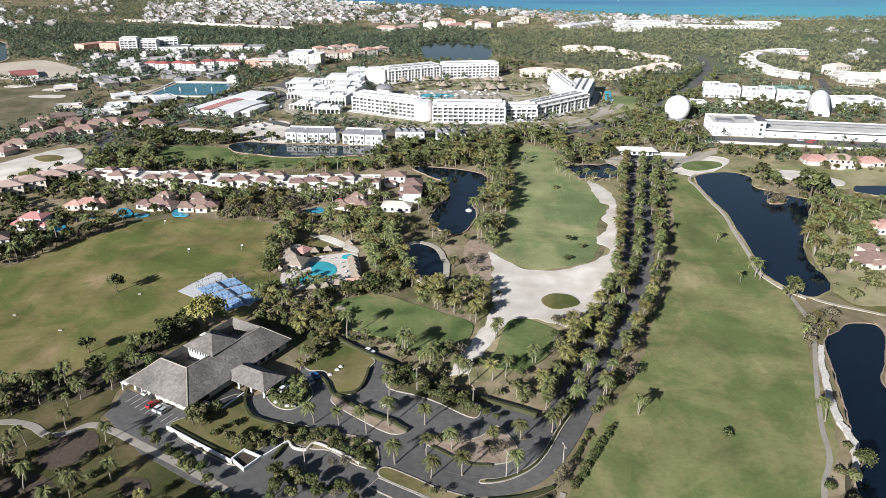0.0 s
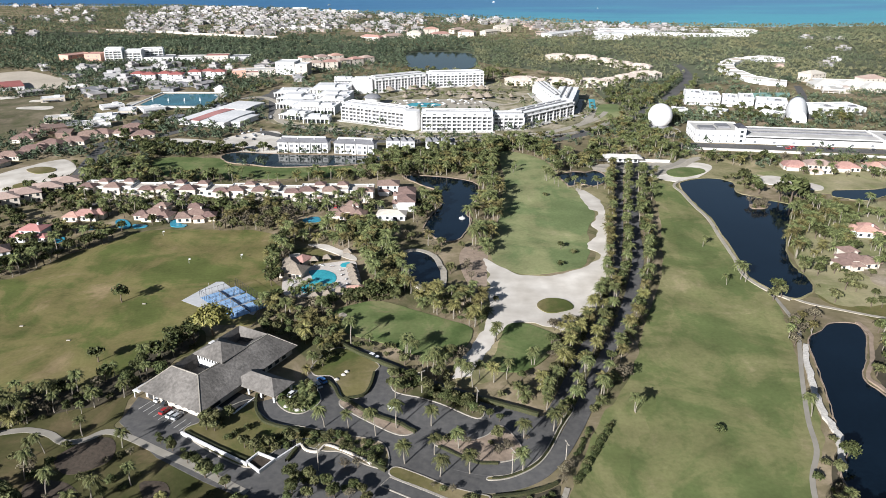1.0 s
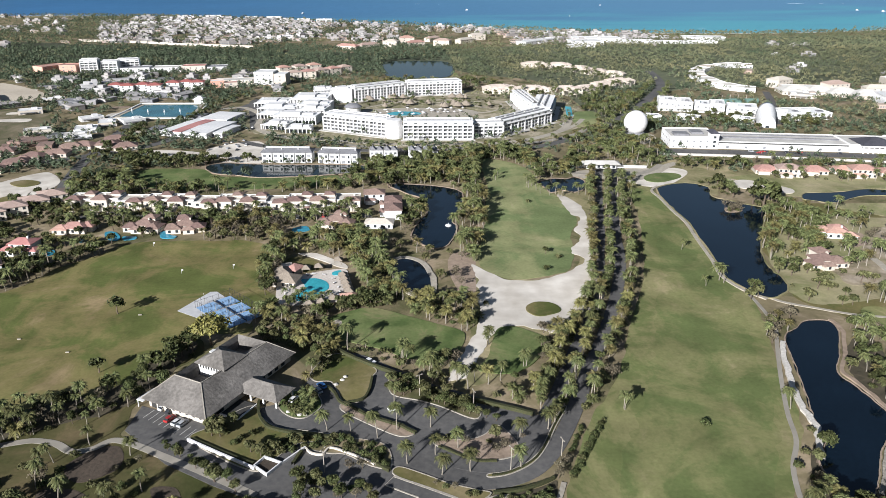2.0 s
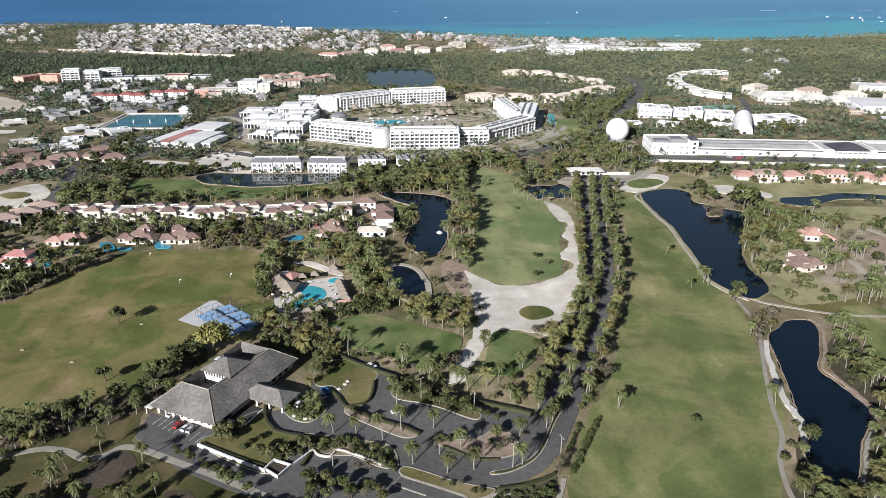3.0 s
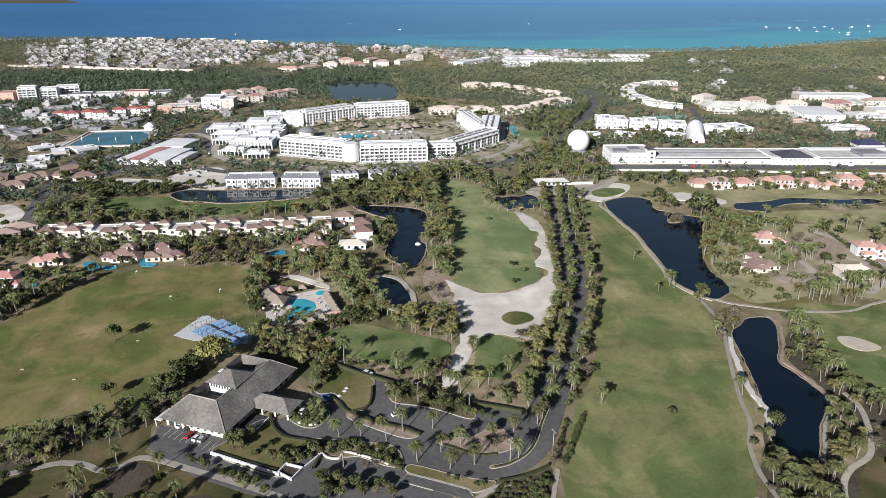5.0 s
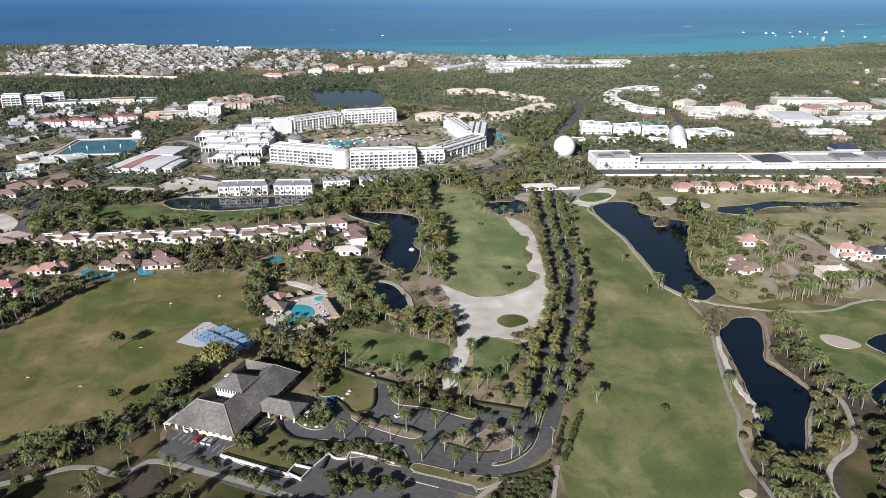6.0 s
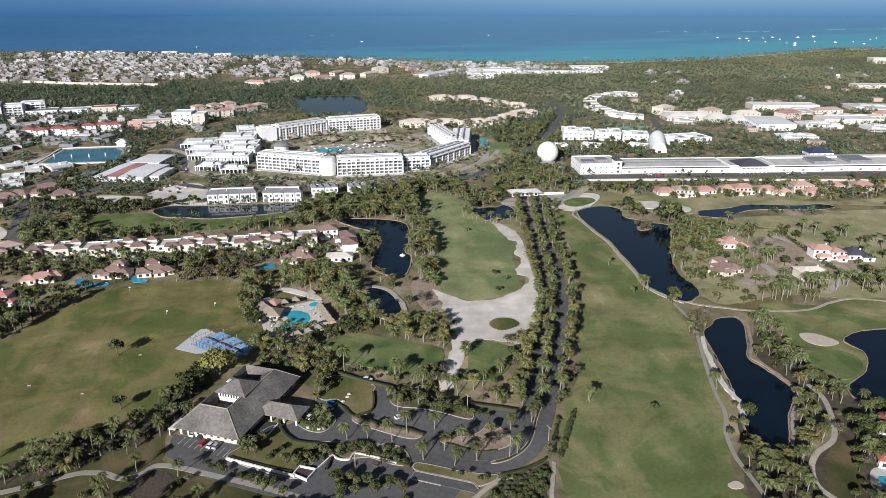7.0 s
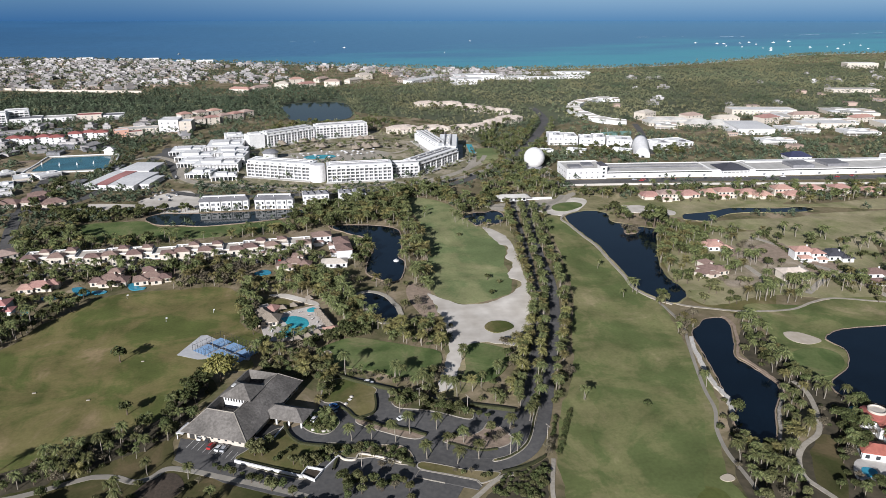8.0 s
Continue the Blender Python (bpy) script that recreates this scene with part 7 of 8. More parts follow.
for i in range(2):
    h = (3.4, 2.8)[i]
    kind("dwarf%d" % i, "palm_tree", "bushy yellow-green palm with low fronds", trunk_mesh("trunk", h, 0.3, 0.22, 0.2, M_TRUNK), frond_crown(28, 2.9, 0.45, 1.05, 40 + i, 8), (M_DRYPALM, M_PALM)[i], (0.2, h), frond_crown(22, 2.9, 0.45, 1.05, 140 + i, 5))
for i in range(4):
    R0, z = (2.2, 2.7, 1.9, 2.4)[i], (3.4, 4.2, 2.8, 3.4)[i]
    kind("leafy%d" % i, "broadleaf_tree", "broadleaf tree with a dense uneven crown", trunk_mesh("trunk", z, 0.24, 0.12, 0.2, M_BARK, 5, i), leaf_crown(lobes(6, R0, z, i), 620, 0.45, 60 + i), (M_LEAF, M_LEAF, M_OLIVE, M_OLIVE)[i], (0, 0), leaf_crown(lobes(6, R0, z, i), 112, 0.84, 160 + i))
for i in range(2):
    kind("bare%d" % i, "dry_tree", "dry thin-leaved tree with grey twigs", trunk_mesh("trunk", 2.8, 0.18, 0.09, 0.2, M_BARK, 7, 30 + i, 1.8), leaf_crown(lobes(6, 2.4, 3.4, 30 + i), 280, 0.34, 80 + i), M_BARE, (0, 0), leaf_crown(lobes(6, 2.4, 3.4, 30 + i), 110, 0.45, 180 + i))
for i in range(2):
    kind("bush%d" % i, "bush", "rounded shrub on dry ground", trunk_mesh("stem", 0.8, 0.12, 0.08, 0.1, M_BARK, 3, i, 0.5), leaf_crown(lobes(5, 1.5, 1.1, 50 + i), 220, 0.34, 90 + i), (M_LEAF, M_OLIVE)[i], (0, 0), leaf_crown(lobes(5, 1.5, 1.1, 50 + i), 52, 0.58, 190 + i))
kind("gold", "broadleaf_tree", "large yellow-leaved tree beside the courts", trunk_mesh("trunk", 5, 0.32, 0.16, 0.2, M_BARK, 6, 3), leaf_crown(lobes(8, 5.2, 6.2, 77), 1400, 0.6, 99), M_YELLOW, (0, 0))
WISH = []  # every tree to stand: kind, x, y, scale


def plant(key, x, y, s=1.0):
    WISH.append((key, x, y, s))


def grown(key, x, y):
    """The coconut palms of the outer groves are larger than the young palms of the drive."""
    f = float(np.interp(y, [235, 340], [1.0, 1.5]))
    f = max(f, float(np.interp(x, [100, 130], [1.0, 1.3 if y > 230 else 1.05])))
    return f if key.startswith("dwarf") else 1 + (f - 1) * 0.5


MIX = {
    "avenue_west": ["palm2", "palm0", "dwarf0", "palm3", "leafy2", "palm2", "bare0", "dwarf1"],
    "dry_street": ["leafy0", "leafy1", "bush0", "palm0", "bare0", "bush1", "leafy3"],
    "dusk": ["palm0", "leafy0", "leafy1", "bush0", "palm3", "leafy0", "bare0", "bush0"],
    "street": ["palm0", "palm3", "dwarf1", "leafy2", "bush1", "bush0"],
    "palm": ["palm0", "palm1", "palm2", "palm3"],
    "mixed": ["palm0", "palm3", "dwarf0", "leafy0", "leafy2", "leafy1", "bush1", "bare0"],
    "bushy": ["leafy0", "leafy1", "leafy2", "leafy3", "bush0", "bush1"],
    "dwarf": ["dwarf0", "dwarf1", "palm2", "dwarf1", "palm0", "leafy0"],
    "dry": ["bare0", "bare1", "bush1", "leafy2", "palm2"],
    "coast": ["palm0", "palm1", "palm3", "dwarf1", "leafy0", "palm2", "leafy1"],
    "ring": ["bush0", "bush1", "dwarf1", "leafy2", "bush1"],
    "verge": ["palm0", "dwarf1", "palm1", "bush1", "leafy1", "palm3", "leafy0", "palm2"],
    "coco": ["palm0", "palm1", "leafy1", "palm3", "leafy0", "bush0", "palm0", "bush0", "bare1"],
    "low": ["bush0", "bush1", "bare0", "leafy2"],
    "hedge": ["bush0", "bush0", "bush1"],
}


def free(P, clear=0.0):
    ok = np.ones(len(P), bool)
    for ring in FOOT:
        ok &= ~inside(P, ring)
    return ok


def sow(ring, count, mix, s=(0.75, 1.15), gap=2.4, turf_ok=False):
    """Plants a mix of trees at random in a ring, keeping a gap between them."""
    ring = np.array(ring, float)
    lo, hi = ring.min(0), ring.max(0)
    P = R.uniform(lo, hi, (count * 14, 2))
    P = P[inside(P, ring)]
    P = P[free(P)]
    if not turf_ok:
        for o in OPEN:
            P = P[~inside(P, o)]
    kept = []
    for p in P:
        if all((p[0] - q[0]) ** 2 + (p[1] - q[1]) ** 2 > gap * gap for q in kept):
            kept.append(p)
            if len(kept) >= count:
                break
    for p in kept:
        key = MIX[mix][R.integers(len(MIX[mix]))]
        if mix in ("palm", "coast") and p[1] > 250 and key[0] == "p" and R.random() < 0.45:
            key = "dwarf%d" % R.integers(2)
        plant(key, p[0], p[1], R.uniform(*s) * (1.0 if mix == "street" else grown(key, p[0], p[1])))


def belt(ring, count, mix, gap, beds):
    """A grove; beds: it stands in a planted bed, on ground that is otherwise kept clear."""
    sow(ring, count if beds else int(count * 1.25), mix, (0.62, 1.22), gap if beds else gap * 0.9, beds)


def line_up(pts, step, mix, s=(0.85, 1.1), jitter=0.8):
    """Plants trees along a line."""
    line = curve(pts, False, 8)
    seg = np.linalg.norm(np.diff(line, axis=0), axis=1)
    along = np.concatenate([[0], np.cumsum(seg)])
    for d in np.arange(0, along[-1], step):
        d = min(along[-1], max(0, d + R.uniform(-0.25, 0.25) * step))
        plant(MIX[mix][R.integers(len(MIX[mix]))], np.interp(d, along, line[:, 0]) + R.normal() * jitter, np.interp(d, along, line[:, 1]) + R.normal() * jitter, R.uniform(*s))


# avenue: three rows
line_up([(133, 502), (114, 432), (104, 388), (94, 352), (87, 321), (75, 283), (62, 253), (47, 223), (38, 203), (33, 190)], 3.1, "avenue_west", (0.9, 1.2))
line_up([(123, 457), (107, 398), (95, 352), (83, 307), (68, 261), (57, 234)], 9, "dry", (0.8, 1.1))
line_up([(138, 477), (122, 420), (108, 369), (96, 321), (82, 283), (67, 247), (54, 217), (43, 193), (37, 181)], 3.6, "verge", (0.85, 1.15), 0.6)
line_up([(146, 470), (128, 409), (116, 361), (107, 321), (94, 283), (81, 252), (68, 226), (58, 205), (49, 187)], 3.3, "verge", (0.9, 1.2), 0.9)
line_up([(132, 457), (118, 409), (108, 369), (95, 321), (83, 283), (69, 247), (58, 221)], 4.5, "low", (0.5, 0.8), 0.5)
line_up([(53, 180.5), (47, 171), (42, 162.6), (35.7, 152.4)], 1.3, "hedge", (0.6, 0.95), 0.25)
line_up([(45, 178), (41.5, 171), (38.5, 165)], 1.6, "hedge", (0.45, 0.7), 0.2)
# single trees on the turf


def single(key, size, pts):
    for x, y in pts:
        plant(key, x, y, size)


single("leafy1", 1.4, [(-137, 271)])
single("leafy0", 1.3, [(-127, 222)])
single("palm1", 0.7, [(62, 186), (137, 329), (131, 283)])
single("palm1", 1.15, [(141, 286), (140, 289)])
single("leafy3", 1.2, [(145, 267), (150, 270)])
single("palm0", 0.9, [(136, 234)])
single("bush0", 1.2, [(86, 176)])
single("leafy0", 0.8, [(63, 328)])
single("bush0", 1.4, [(59, 307)])
single("palm0", 0.8, [(58, 476), (55, 466)])
single("leafy2", 0.7, [(24, 268)])
single("palm0", 0.9, [(20, 233), (32, 216)])
single("gold", 1.5, [(-90, 241)])
single("bare0", 1.9, [(45, 242)])
single("leafy0", 1.4, [(42, 231)])
single("palm3", 1.0, [(21, 234), (33, 216), (-6, 213), (-14, 223), (0, 212), (6, 207)])
single("bare1", 1.5, [(6, 220), (63, 205)])
single("dwarf1", 1.0, [(51, 232), (46, 217), (26, 198), (27, 194)])
single("leafy1", 3.0, [(216, 398)])
single("leafy0", 2.4, [(221, 402), (212, 403)])
single("leafy0", 2.0, [(226, 406), (204, 439)])
single("dwarf1", 1.5, [(208, 427), (211, 437)])
single("palm0", 1.0, [(62, 187), (95, 117)])
single("palm0", 0.8, [(-63, 283), (-60, 279), (-56, 276), (-53, 277), (-49, 276), (-66, 281)])
single("palm3", 0.7, [(-61, 276), (-51, 274), (-46, 278), (-58, 282)])
single("palm1", 1.0, [(119, 183)])
single("bush1", 1.3, [(69, 414), (68, 321)])
for x, y in [(-39, 181), (-31.3, 180), (-22.4, 176), (-16, 179.5), (-5, 180.5), (-13, 162.5), (-4.2, 166.3), (-2.8, 156.8), (5.9, 157.7), (21.2, 158.2), (33.4, 177), (41.4, 188.8), (23.5, 173.6), (33, 187), (-17, 196), (3, 169)]:
    plant(("palm0", "palm3", "palm1")[R.integers(3)], x, y, R.uniform(0.9, 1.1))
for x, y in [(-124, 168.5), (-121, 158), (-90, 155), (-99, 172), (-113.5, 178), (-120, 197), (-128, 190.5), (-131, 194), (-134, 185), (-142, 182.5), (-146, 184.5), (-111, 150), (-98, 148)]:
    plant(("palm0", "palm3", "palm1")[R.integers(3)], x, y, R.uniform(0.85, 1.05))
for k in range(12):
    plant(("bare0", "bush1", "bare1")[k % 3], ISLET[0] + R.uniform(-6, 6), ISLET[1] + R.uniform(-4, 5), R.uniform(1.0, 1.5))
# clipped hedges of the drive


def hedge(pts, wide, high):
    ribbon("hedge", pts, wide, 0.0, high + 0.3, M_HEDGE, "clipped dark green hedge along the drive", "hedge", kind="structure", rough=0.35)


hedge([(-64, 199), (-63, 192), (-59, 184), (-51, 180), (-41, 177), (-31, 177)], 0.9, 0.9)
hedge([(-34, 196), (-26, 188), (-16, 182), (-10, 177)], 1.0, 0.9)
hedge([(-43, 208), (-39, 204), (-36, 197), (-33, 194)], 0.8, 0.8)
hedge([(-39, 232), (-29, 223), (-16, 213), (-4, 202), (12, 194), (30, 185)], 1.1, 1.2)
hedge([(-82, 179), (-70, 171), (-60, 165)], 0.8, 0.6)
hedge([(-48, 164), (-46, 170)], 0.9, 0.9)
hedge([(-3, 170), (3.5, 165.2), (8.5, 162.2), (14.5, 161.7)], 0.7, 0.5)
hedge([(11.5, 147.8), (18, 148), (25.5, 150.4), (30.5, 153)], 0.9, 0.7)
hedge([(-25, 212), (-27, 199), (-33, 196)], 0.8, 0.8)
hedge([(-23, 163), (-18.5, 159)], 0.9, 0.9)
hedge([(41, 188), (36.2, 179.3), (30.2, 167.5), (24.9, 160.7), (17.5, 156.3), (12, 155.3)], 0.5, 0.4)
line_up([(75, 456), (81, 433), (91, 429), (101, 427), (112, 429)], 4.5, "palm", (0.8, 1.1), 1.5)
line_up([(152, 457), (139, 432), (132, 404)], 5, "palm", (0.8, 1.0), 1.5)
line_up([(-232, 664), (-212, 690), (-206, 736), (-200, 768), (-179, 816)], 5, "bushy", (0.9, 1.3), 2.0)
line_up([(-99, 595), (-49, 566), (-3, 551), (48, 554)], 6, "street", (0.8, 1.1), 2)
line_up([(234, 640), (270, 634), (294, 633), (320, 616)], 6, "mixed", (1.0, 1.4), 2.5)
belt([(-48, 738), (0, 742), (60, 736), (96, 720), (100, 776), (55, 800), (-20, 794), (-50, 770)], 70, "street", 4.0, True)
line_up([(78, 596), (104, 612), (128, 634), (148, 662), (164, 700)], 5.0, "street", (0.6, 0.9), 2.5)
line_up([(-110, 612), (-70, 590), (-12, 574), (60, 572), (100, 584)], 7.0, "street", (0.6, 0.9), 2.5)
line_up([(92, 800), (130, 804), (168, 796), (205, 800), (240, 830), (262, 862)], 5.0, "coast", (1.1, 1.5), 3)
line_up([(176, 1004), (215, 1000), (240, 980), (252, 944), (264, 910)], 6.0, "coast", (1.1, 1.5), 3)
line_up([(370, 840), (368, 880), (380, 930), (404, 974)], 7.0, "coast", (1.0, 1.4), 3)
belt([(126, 570), (150, 600), (172, 634), (186, 646), (214, 690), (250, 700), (236, 640), (218, 624), (190, 612), (184, 572)], 90, "coast", 3.6, False)
belt([(176, 690), (186, 760), (230, 800), (262, 790), (226, 712), (196, 660)], 70, "coast", 3.6, False)
line_up([(184, 666), (222, 716), (262, 784), (298, 856)], 4.5, "coast", (0.9, 1.3), 2.0)
line_up([(200, 640), (240, 696), (282, 768), (318, 846)], 5.5, "coast", (0.9, 1.3), 2.0)
belt([(60, 852), (-40, 852), (-60, 900), (0, 930), (90, 930), (120, 880)], 130, "coast", 3.0, False)
line_up([(-38, 554), (7, 551), (51, 548), (87, 556), (123, 578)], 6, "mixed", (0.8, 1.2), 2.5)
# palms along the street of the terraced houses
for k, (x, y) in enumerate(row):
    for dx, dy in ((-5.5, -6.5), (-1.5, -7.5), (2.0, -6.0), (6.0, -6.5), (-2.5, -21), (5.0, -20.5)):
        if R.random() < 0.85:
            plant(("palm0", "palm3", "dwarf1", "leafy2", "palm1")[R.integers(5)], x + dx + R.normal() * 1.2, y + dy + R.normal() * 0.8, R.uniform(0.75, 1.2))
# groves and belts
line_up([(-158, 156), (-130, 148), (-112, 141), (-92, 137), (-72, 132)], 4.5, "bushy", (1.4, 1.9), 2.5)
line_up([(250, 458), (290, 452), (340, 444), (390, 434), (440, 424)], 5.5, "mixed", (0.9, 1.4), 2.5)
line_up([(262, 480), (320, 472), (380, 462), (450, 448)], 6.0, "coast", (0.8, 1.1), 2.0)
line_up([(-116, 523), (-80, 520), (-45, 516), (-25, 512)], 4.5, "street", (0.5, 0.85), 0.8)
line_up([(-157, 521), (-146, 530), (-134, 528), (-122, 530)], 3.2, "bushy", (1.0, 1.5), 1.2)

belt([(-265, 491), (-210, 491), (-192, 443), (-212, 415), (-238, 406)], 40, "bushy", 2.6, False)
belt([(-206, 183), (-176, 189), (-159, 195), (-150, 196), (-146, 183), (-162, 178), (-199, 170)], 16, "dusk", 3.6, False)
belt([(-163, 174), (-146, 174), (-125, 176), (-102, 172), (-86, 157), (-98, 139), (-159, 153)], 6, "bushy", 4.0, False)
belt([(-152, 144), (-106, 144), (-71, 145), (-53, 143), (-51, 127), (-137, 124)], 60, "mixed", 3.0, False)
belt([(-146, 199), (-130, 205), (-115, 213), (-108, 226), (-101, 236), (-96, 245), (-93, 228), (-105, 213), (-103, 199), (-119, 189), (-137, 183)], 40, "dusk", 3.0, False)
belt([(-157, 199), (-146, 199), (-137, 183), (-143, 175)], 14, "mixed", 3.0, False)
belt([(-134, 178), (-112, 175), (-94, 173), (-70, 156), (-60, 149), (-75, 137), (-116, 137)], 14, "low", 3.0, False)
belt([(-134, 178), (-112, 175), (-94, 173), (-70, 156), (-60, 149), (-75, 137), (-116, 137)], 3, "palm", 5.5, False)
belt([(-95, 182), (-80, 170), (-67, 159), (-54, 149), (-58, 147), (-78, 164), (-93, 177)], 22, "bushy", 2.2, True)
belt([(-79, 185), (-73, 187), (-73, 181), (-76, 180)], 5, "bushy", 2.2, True)
belt([(-63, 181), (-48, 177), (-37, 173), (-47, 170), (-56, 168)], 14, "hedge", 2.0, True)
belt([(-46, 213), (-42, 228), (-35, 227), (-42, 221)], 5, "low", 2.5, True)
belt([(-48, 178), (-31, 176), (-20, 170), (-19, 160), (-26, 166), (-37, 173)], 24, "hedge", 1.7, True)
belt([(-57, 199), (-54, 203), (-45, 201), (-44, 191), (-51, 190)], 24, "ring", 1.3, True)
belt([(-51, 210), (-47, 233), (-39, 237), (-42, 225), (-47, 213)], 10, "mixed", 2.4, True)
belt([(-81, 265), (-69, 276), (-44, 271), (-38, 258), (-42, 244), (-38, 229), (-47, 229), (-69, 246)], 46, "mixed", 2.6, False)
belt([(-89, 260), (-73, 250), (-56, 233), (-66, 239)], 12, "bushy", 2.4, False)
belt([(-39, 237), (-20, 231), (-5, 223), (7, 217), (13, 210), (3, 203), (-17, 217), (-34, 231)], 9, "palm", 3.4, False)
belt([(-39, 237), (-20, 231), (-5, 223), (7, 217), (13, 210), (3, 203), (-17, 217), (-34, 231)], 16, "low", 2.0, False)
belt([(-18, 213), (-4, 203), (12, 190), (11, 184), (-4, 195), (-18, 201)], 30, "bushy", 1.9, True)
belt([(11, 210), (34, 210), (45, 218), (52, 233), (57, 234), (40, 197), (34, 186), (21, 192), (7, 200)], 12, "verge", 3.2, False)
belt([(39, 242), (48, 249), (57, 247), (55, 234), (43, 218), (39, 223)], 14, "dry", 2.6, False)
belt([(-8, 179), (8, 173), (20, 182), (25, 173), (19, 164), (9, 163), (-7, 172)], 7, "low", 2.4, True)
belt([(-46, 157), (-40, 159), (-35, 156), (-27, 149), (-18, 145), (-25, 134), (-46, 139)], 12, "bushy", 2.6, True)
line_up([(-46, 154), (-40, 155), (-32, 152), (-25, 149)], 2.2, "bushy", (0.6, 0.95), 0.8)
belt([(-44, 359), (-25, 351), (-18, 320), (-16, 294), (-11, 279), (-20, 271), (-35, 273), (-39, 306)], 85, "dwarf", 2.2, False)
belt([(-69, 278), (-54, 275), (-35, 279), (-20, 271), (-29, 268), (-43, 265), (-68, 270)], 55, "bushy", 1.9, False)
belt([(-12, 279), (4, 279), (18, 271), (20, 253), (15, 244), (4, 251), (-8, 260)], 42, "dwarf", 2.4, False)
belt([(-75, 354), (-44, 363), (-25, 351), (-40, 327), (-64, 334), (-76, 338), (-84, 350)], 46, "dwarf", 2.4, False)
belt([(-93, 350), (-76, 338), (-71, 312), (-71, 281), (-80, 293), (-83, 319)], 26, "mixed", 2.4, False)
belt([(-19, 347), (-7, 355), (5, 335), (24, 320), (18, 282), (7, 288), (3, 313), (-4, 327)], 12, "dry", 2.6, False)
belt([(24, 455), (44, 469), (41, 408), (34, 360), (26, 320), (18, 317), (17, 351), (22, 378)], 56, "palm", 2.6, False)
belt([(-14, 418), (2, 418), (4, 402), (-3, 377), (-12, 359), (-16, 377)], 22, "mixed", 2.6, False)
belt([(-39, 509), (-10, 516), (28, 530), (51, 548), (95, 549), (84, 476), (73, 511), (50, 517), (44, 469), (24, 455), (-2, 461), (-34, 489)], 270, "coast", 2.4, False)
belt([(-43, 509), (-2, 460), (-19, 460), (-35, 454), (-55, 461), (-54, 489)], 40, "mixed", 2.6, False)
belt([(83, 511), (131, 512), (125, 470), (106, 470), (85, 463)], 30, "coast", 3.2, False)
belt([(-200, 293), (-190, 303), (-184, 322), (-171, 338), (-161, 352), (-146, 358), (-151, 370), (-180, 366), (-188, 337), (-202, 325), (-211, 298)], 44, "dusk", 3.2, False)
belt([(-146, 358), (-85, 354), (-73, 354), (-92, 386), (-120, 395), (-118, 362), (-143, 366)], 60, "dry", 2.6, False)
belt([(-211, 399), (-31, 394), (-27, 375), (-70, 372), (-115, 374), (-177, 380), (-204, 384)], 46, "dry_street", 2.6, False)
belt([(-206, 399), (-147, 396), (-93, 393), (-31, 393), (-32, 401), (-149, 403), (-209, 405)], 14, "street", 4.4, False)
belt([(-232, 451), (-183, 460), (-121, 456), (-47, 465), (-17, 460), (-16, 449), (-126, 445), (-220, 429)], 90, "mixed", 2.4, False)
belt([(-248, 478), (-203, 506), (-184, 463), (-206, 452), (-224, 427), (-238, 427)], 50, "mixed", 2.8, False)
belt([(-233, 550), (-164, 544), (-152, 514), (-203, 506), (-222, 512)], 90, "bushy", 2.4, False)
belt([(286, 684), (324, 705), (346, 685), (321, 626), (267, 626), (264, 647)], 46, "bushy", 2.6, False)
belt([(150, 560), (190, 577), (206, 560), (196, 520), (160, 530)], 40, "coast", 2.8, False)
belt([(352, 650), (414, 644), (396, 614), (337, 620)], 30, "mixed", 2.8, False)
belt([(-250, 664), (-228, 605), (-240, 531), (-261, 522), (-262, 640)], 44, "bushy", 2.6, False)
# round the villas by the field, the pool garden, the clubhouse and the villas with pools
single("leafy1", 1.25, [(155, 140), (159, 139), (161, 137.5), (149.5, 134), (151, 130.5), (149.5, 138), (147.5, 125.5), (145, 128), (153, 135.5), (156, 144)])
single("leafy0", 1.1, [(136.5, 122), (139, 126), (142, 131), (124.5, 110), (129, 108.5), (133.5, 107), (138, 106), (142, 107)])
single("dwarf0", 1.2, [(-202.5, 359), (-197.5, 355), (-180, 350.5), (-176.5, 353), (-214, 406)])
single("leafy0", 1.2, [(-193.5, 354), (-186.5, 352), (-192.5, 370), (-187, 381), (-177, 378.5), (-206, 362), (-208, 355), (-216.5, 424), (-170, 357), (-183, 356)])
single("dwarf1", 0.9, [(-58, 276.5), (-53.5, 275), (-49.3, 276)])
single("leafy1", 1.1, [(-77.3, 300), (-74, 292), (-78.7, 305.6), (-46, 265.5), (-40, 270), (-34, 271), (-76, 286), (-70, 270), (-63, 272)])
single("leafy1", 1.35, [(-98.5, 240.5), (-103, 234), (-104.5, 222.5), (-108.5, 216.5), (-100, 211), (-96, 236), (-101, 228), (-109.5, 205)])
single("leafy2", 0.9, [(-76, 180), (-73.2, 179.5), (-77.5, 183.5), (-70, 186), (-74.5, 182.5), (-58.2, 168.6), (-54.6, 171), (-48, 173), (-61.7, 171)])
single("bush0", 1.0, [(-71.5, 181.5), (-66, 178), (-57, 173), (-51, 173.5), (-68, 175.5)])
line_up([(-206, 400), (-147, 397.5), (-93, 394.5), (-34, 394)], 5.2, "palm", (0.75, 1.0), 1.2)
line_up([(-206, 403), (-147, 400.5), (-93, 397.5), (-34, 397)], 4.0, "low", (0.6, 0.9), 0.8)
line_up([(-206, 388), (-147, 387), (-110, 386), (-70, 386)], 4.2, "dusk", (0.7, 1.1), 2.0)
belt([(-270, 415), (-243, 451), (-195, 400), (-207, 370), (-232, 348)], 50, "bushy", 2.8, False)
belt([(-244, 348), (-219, 357), (-191, 349), (-198, 318), (-210, 292)], 44, "bushy", 2.6, False)
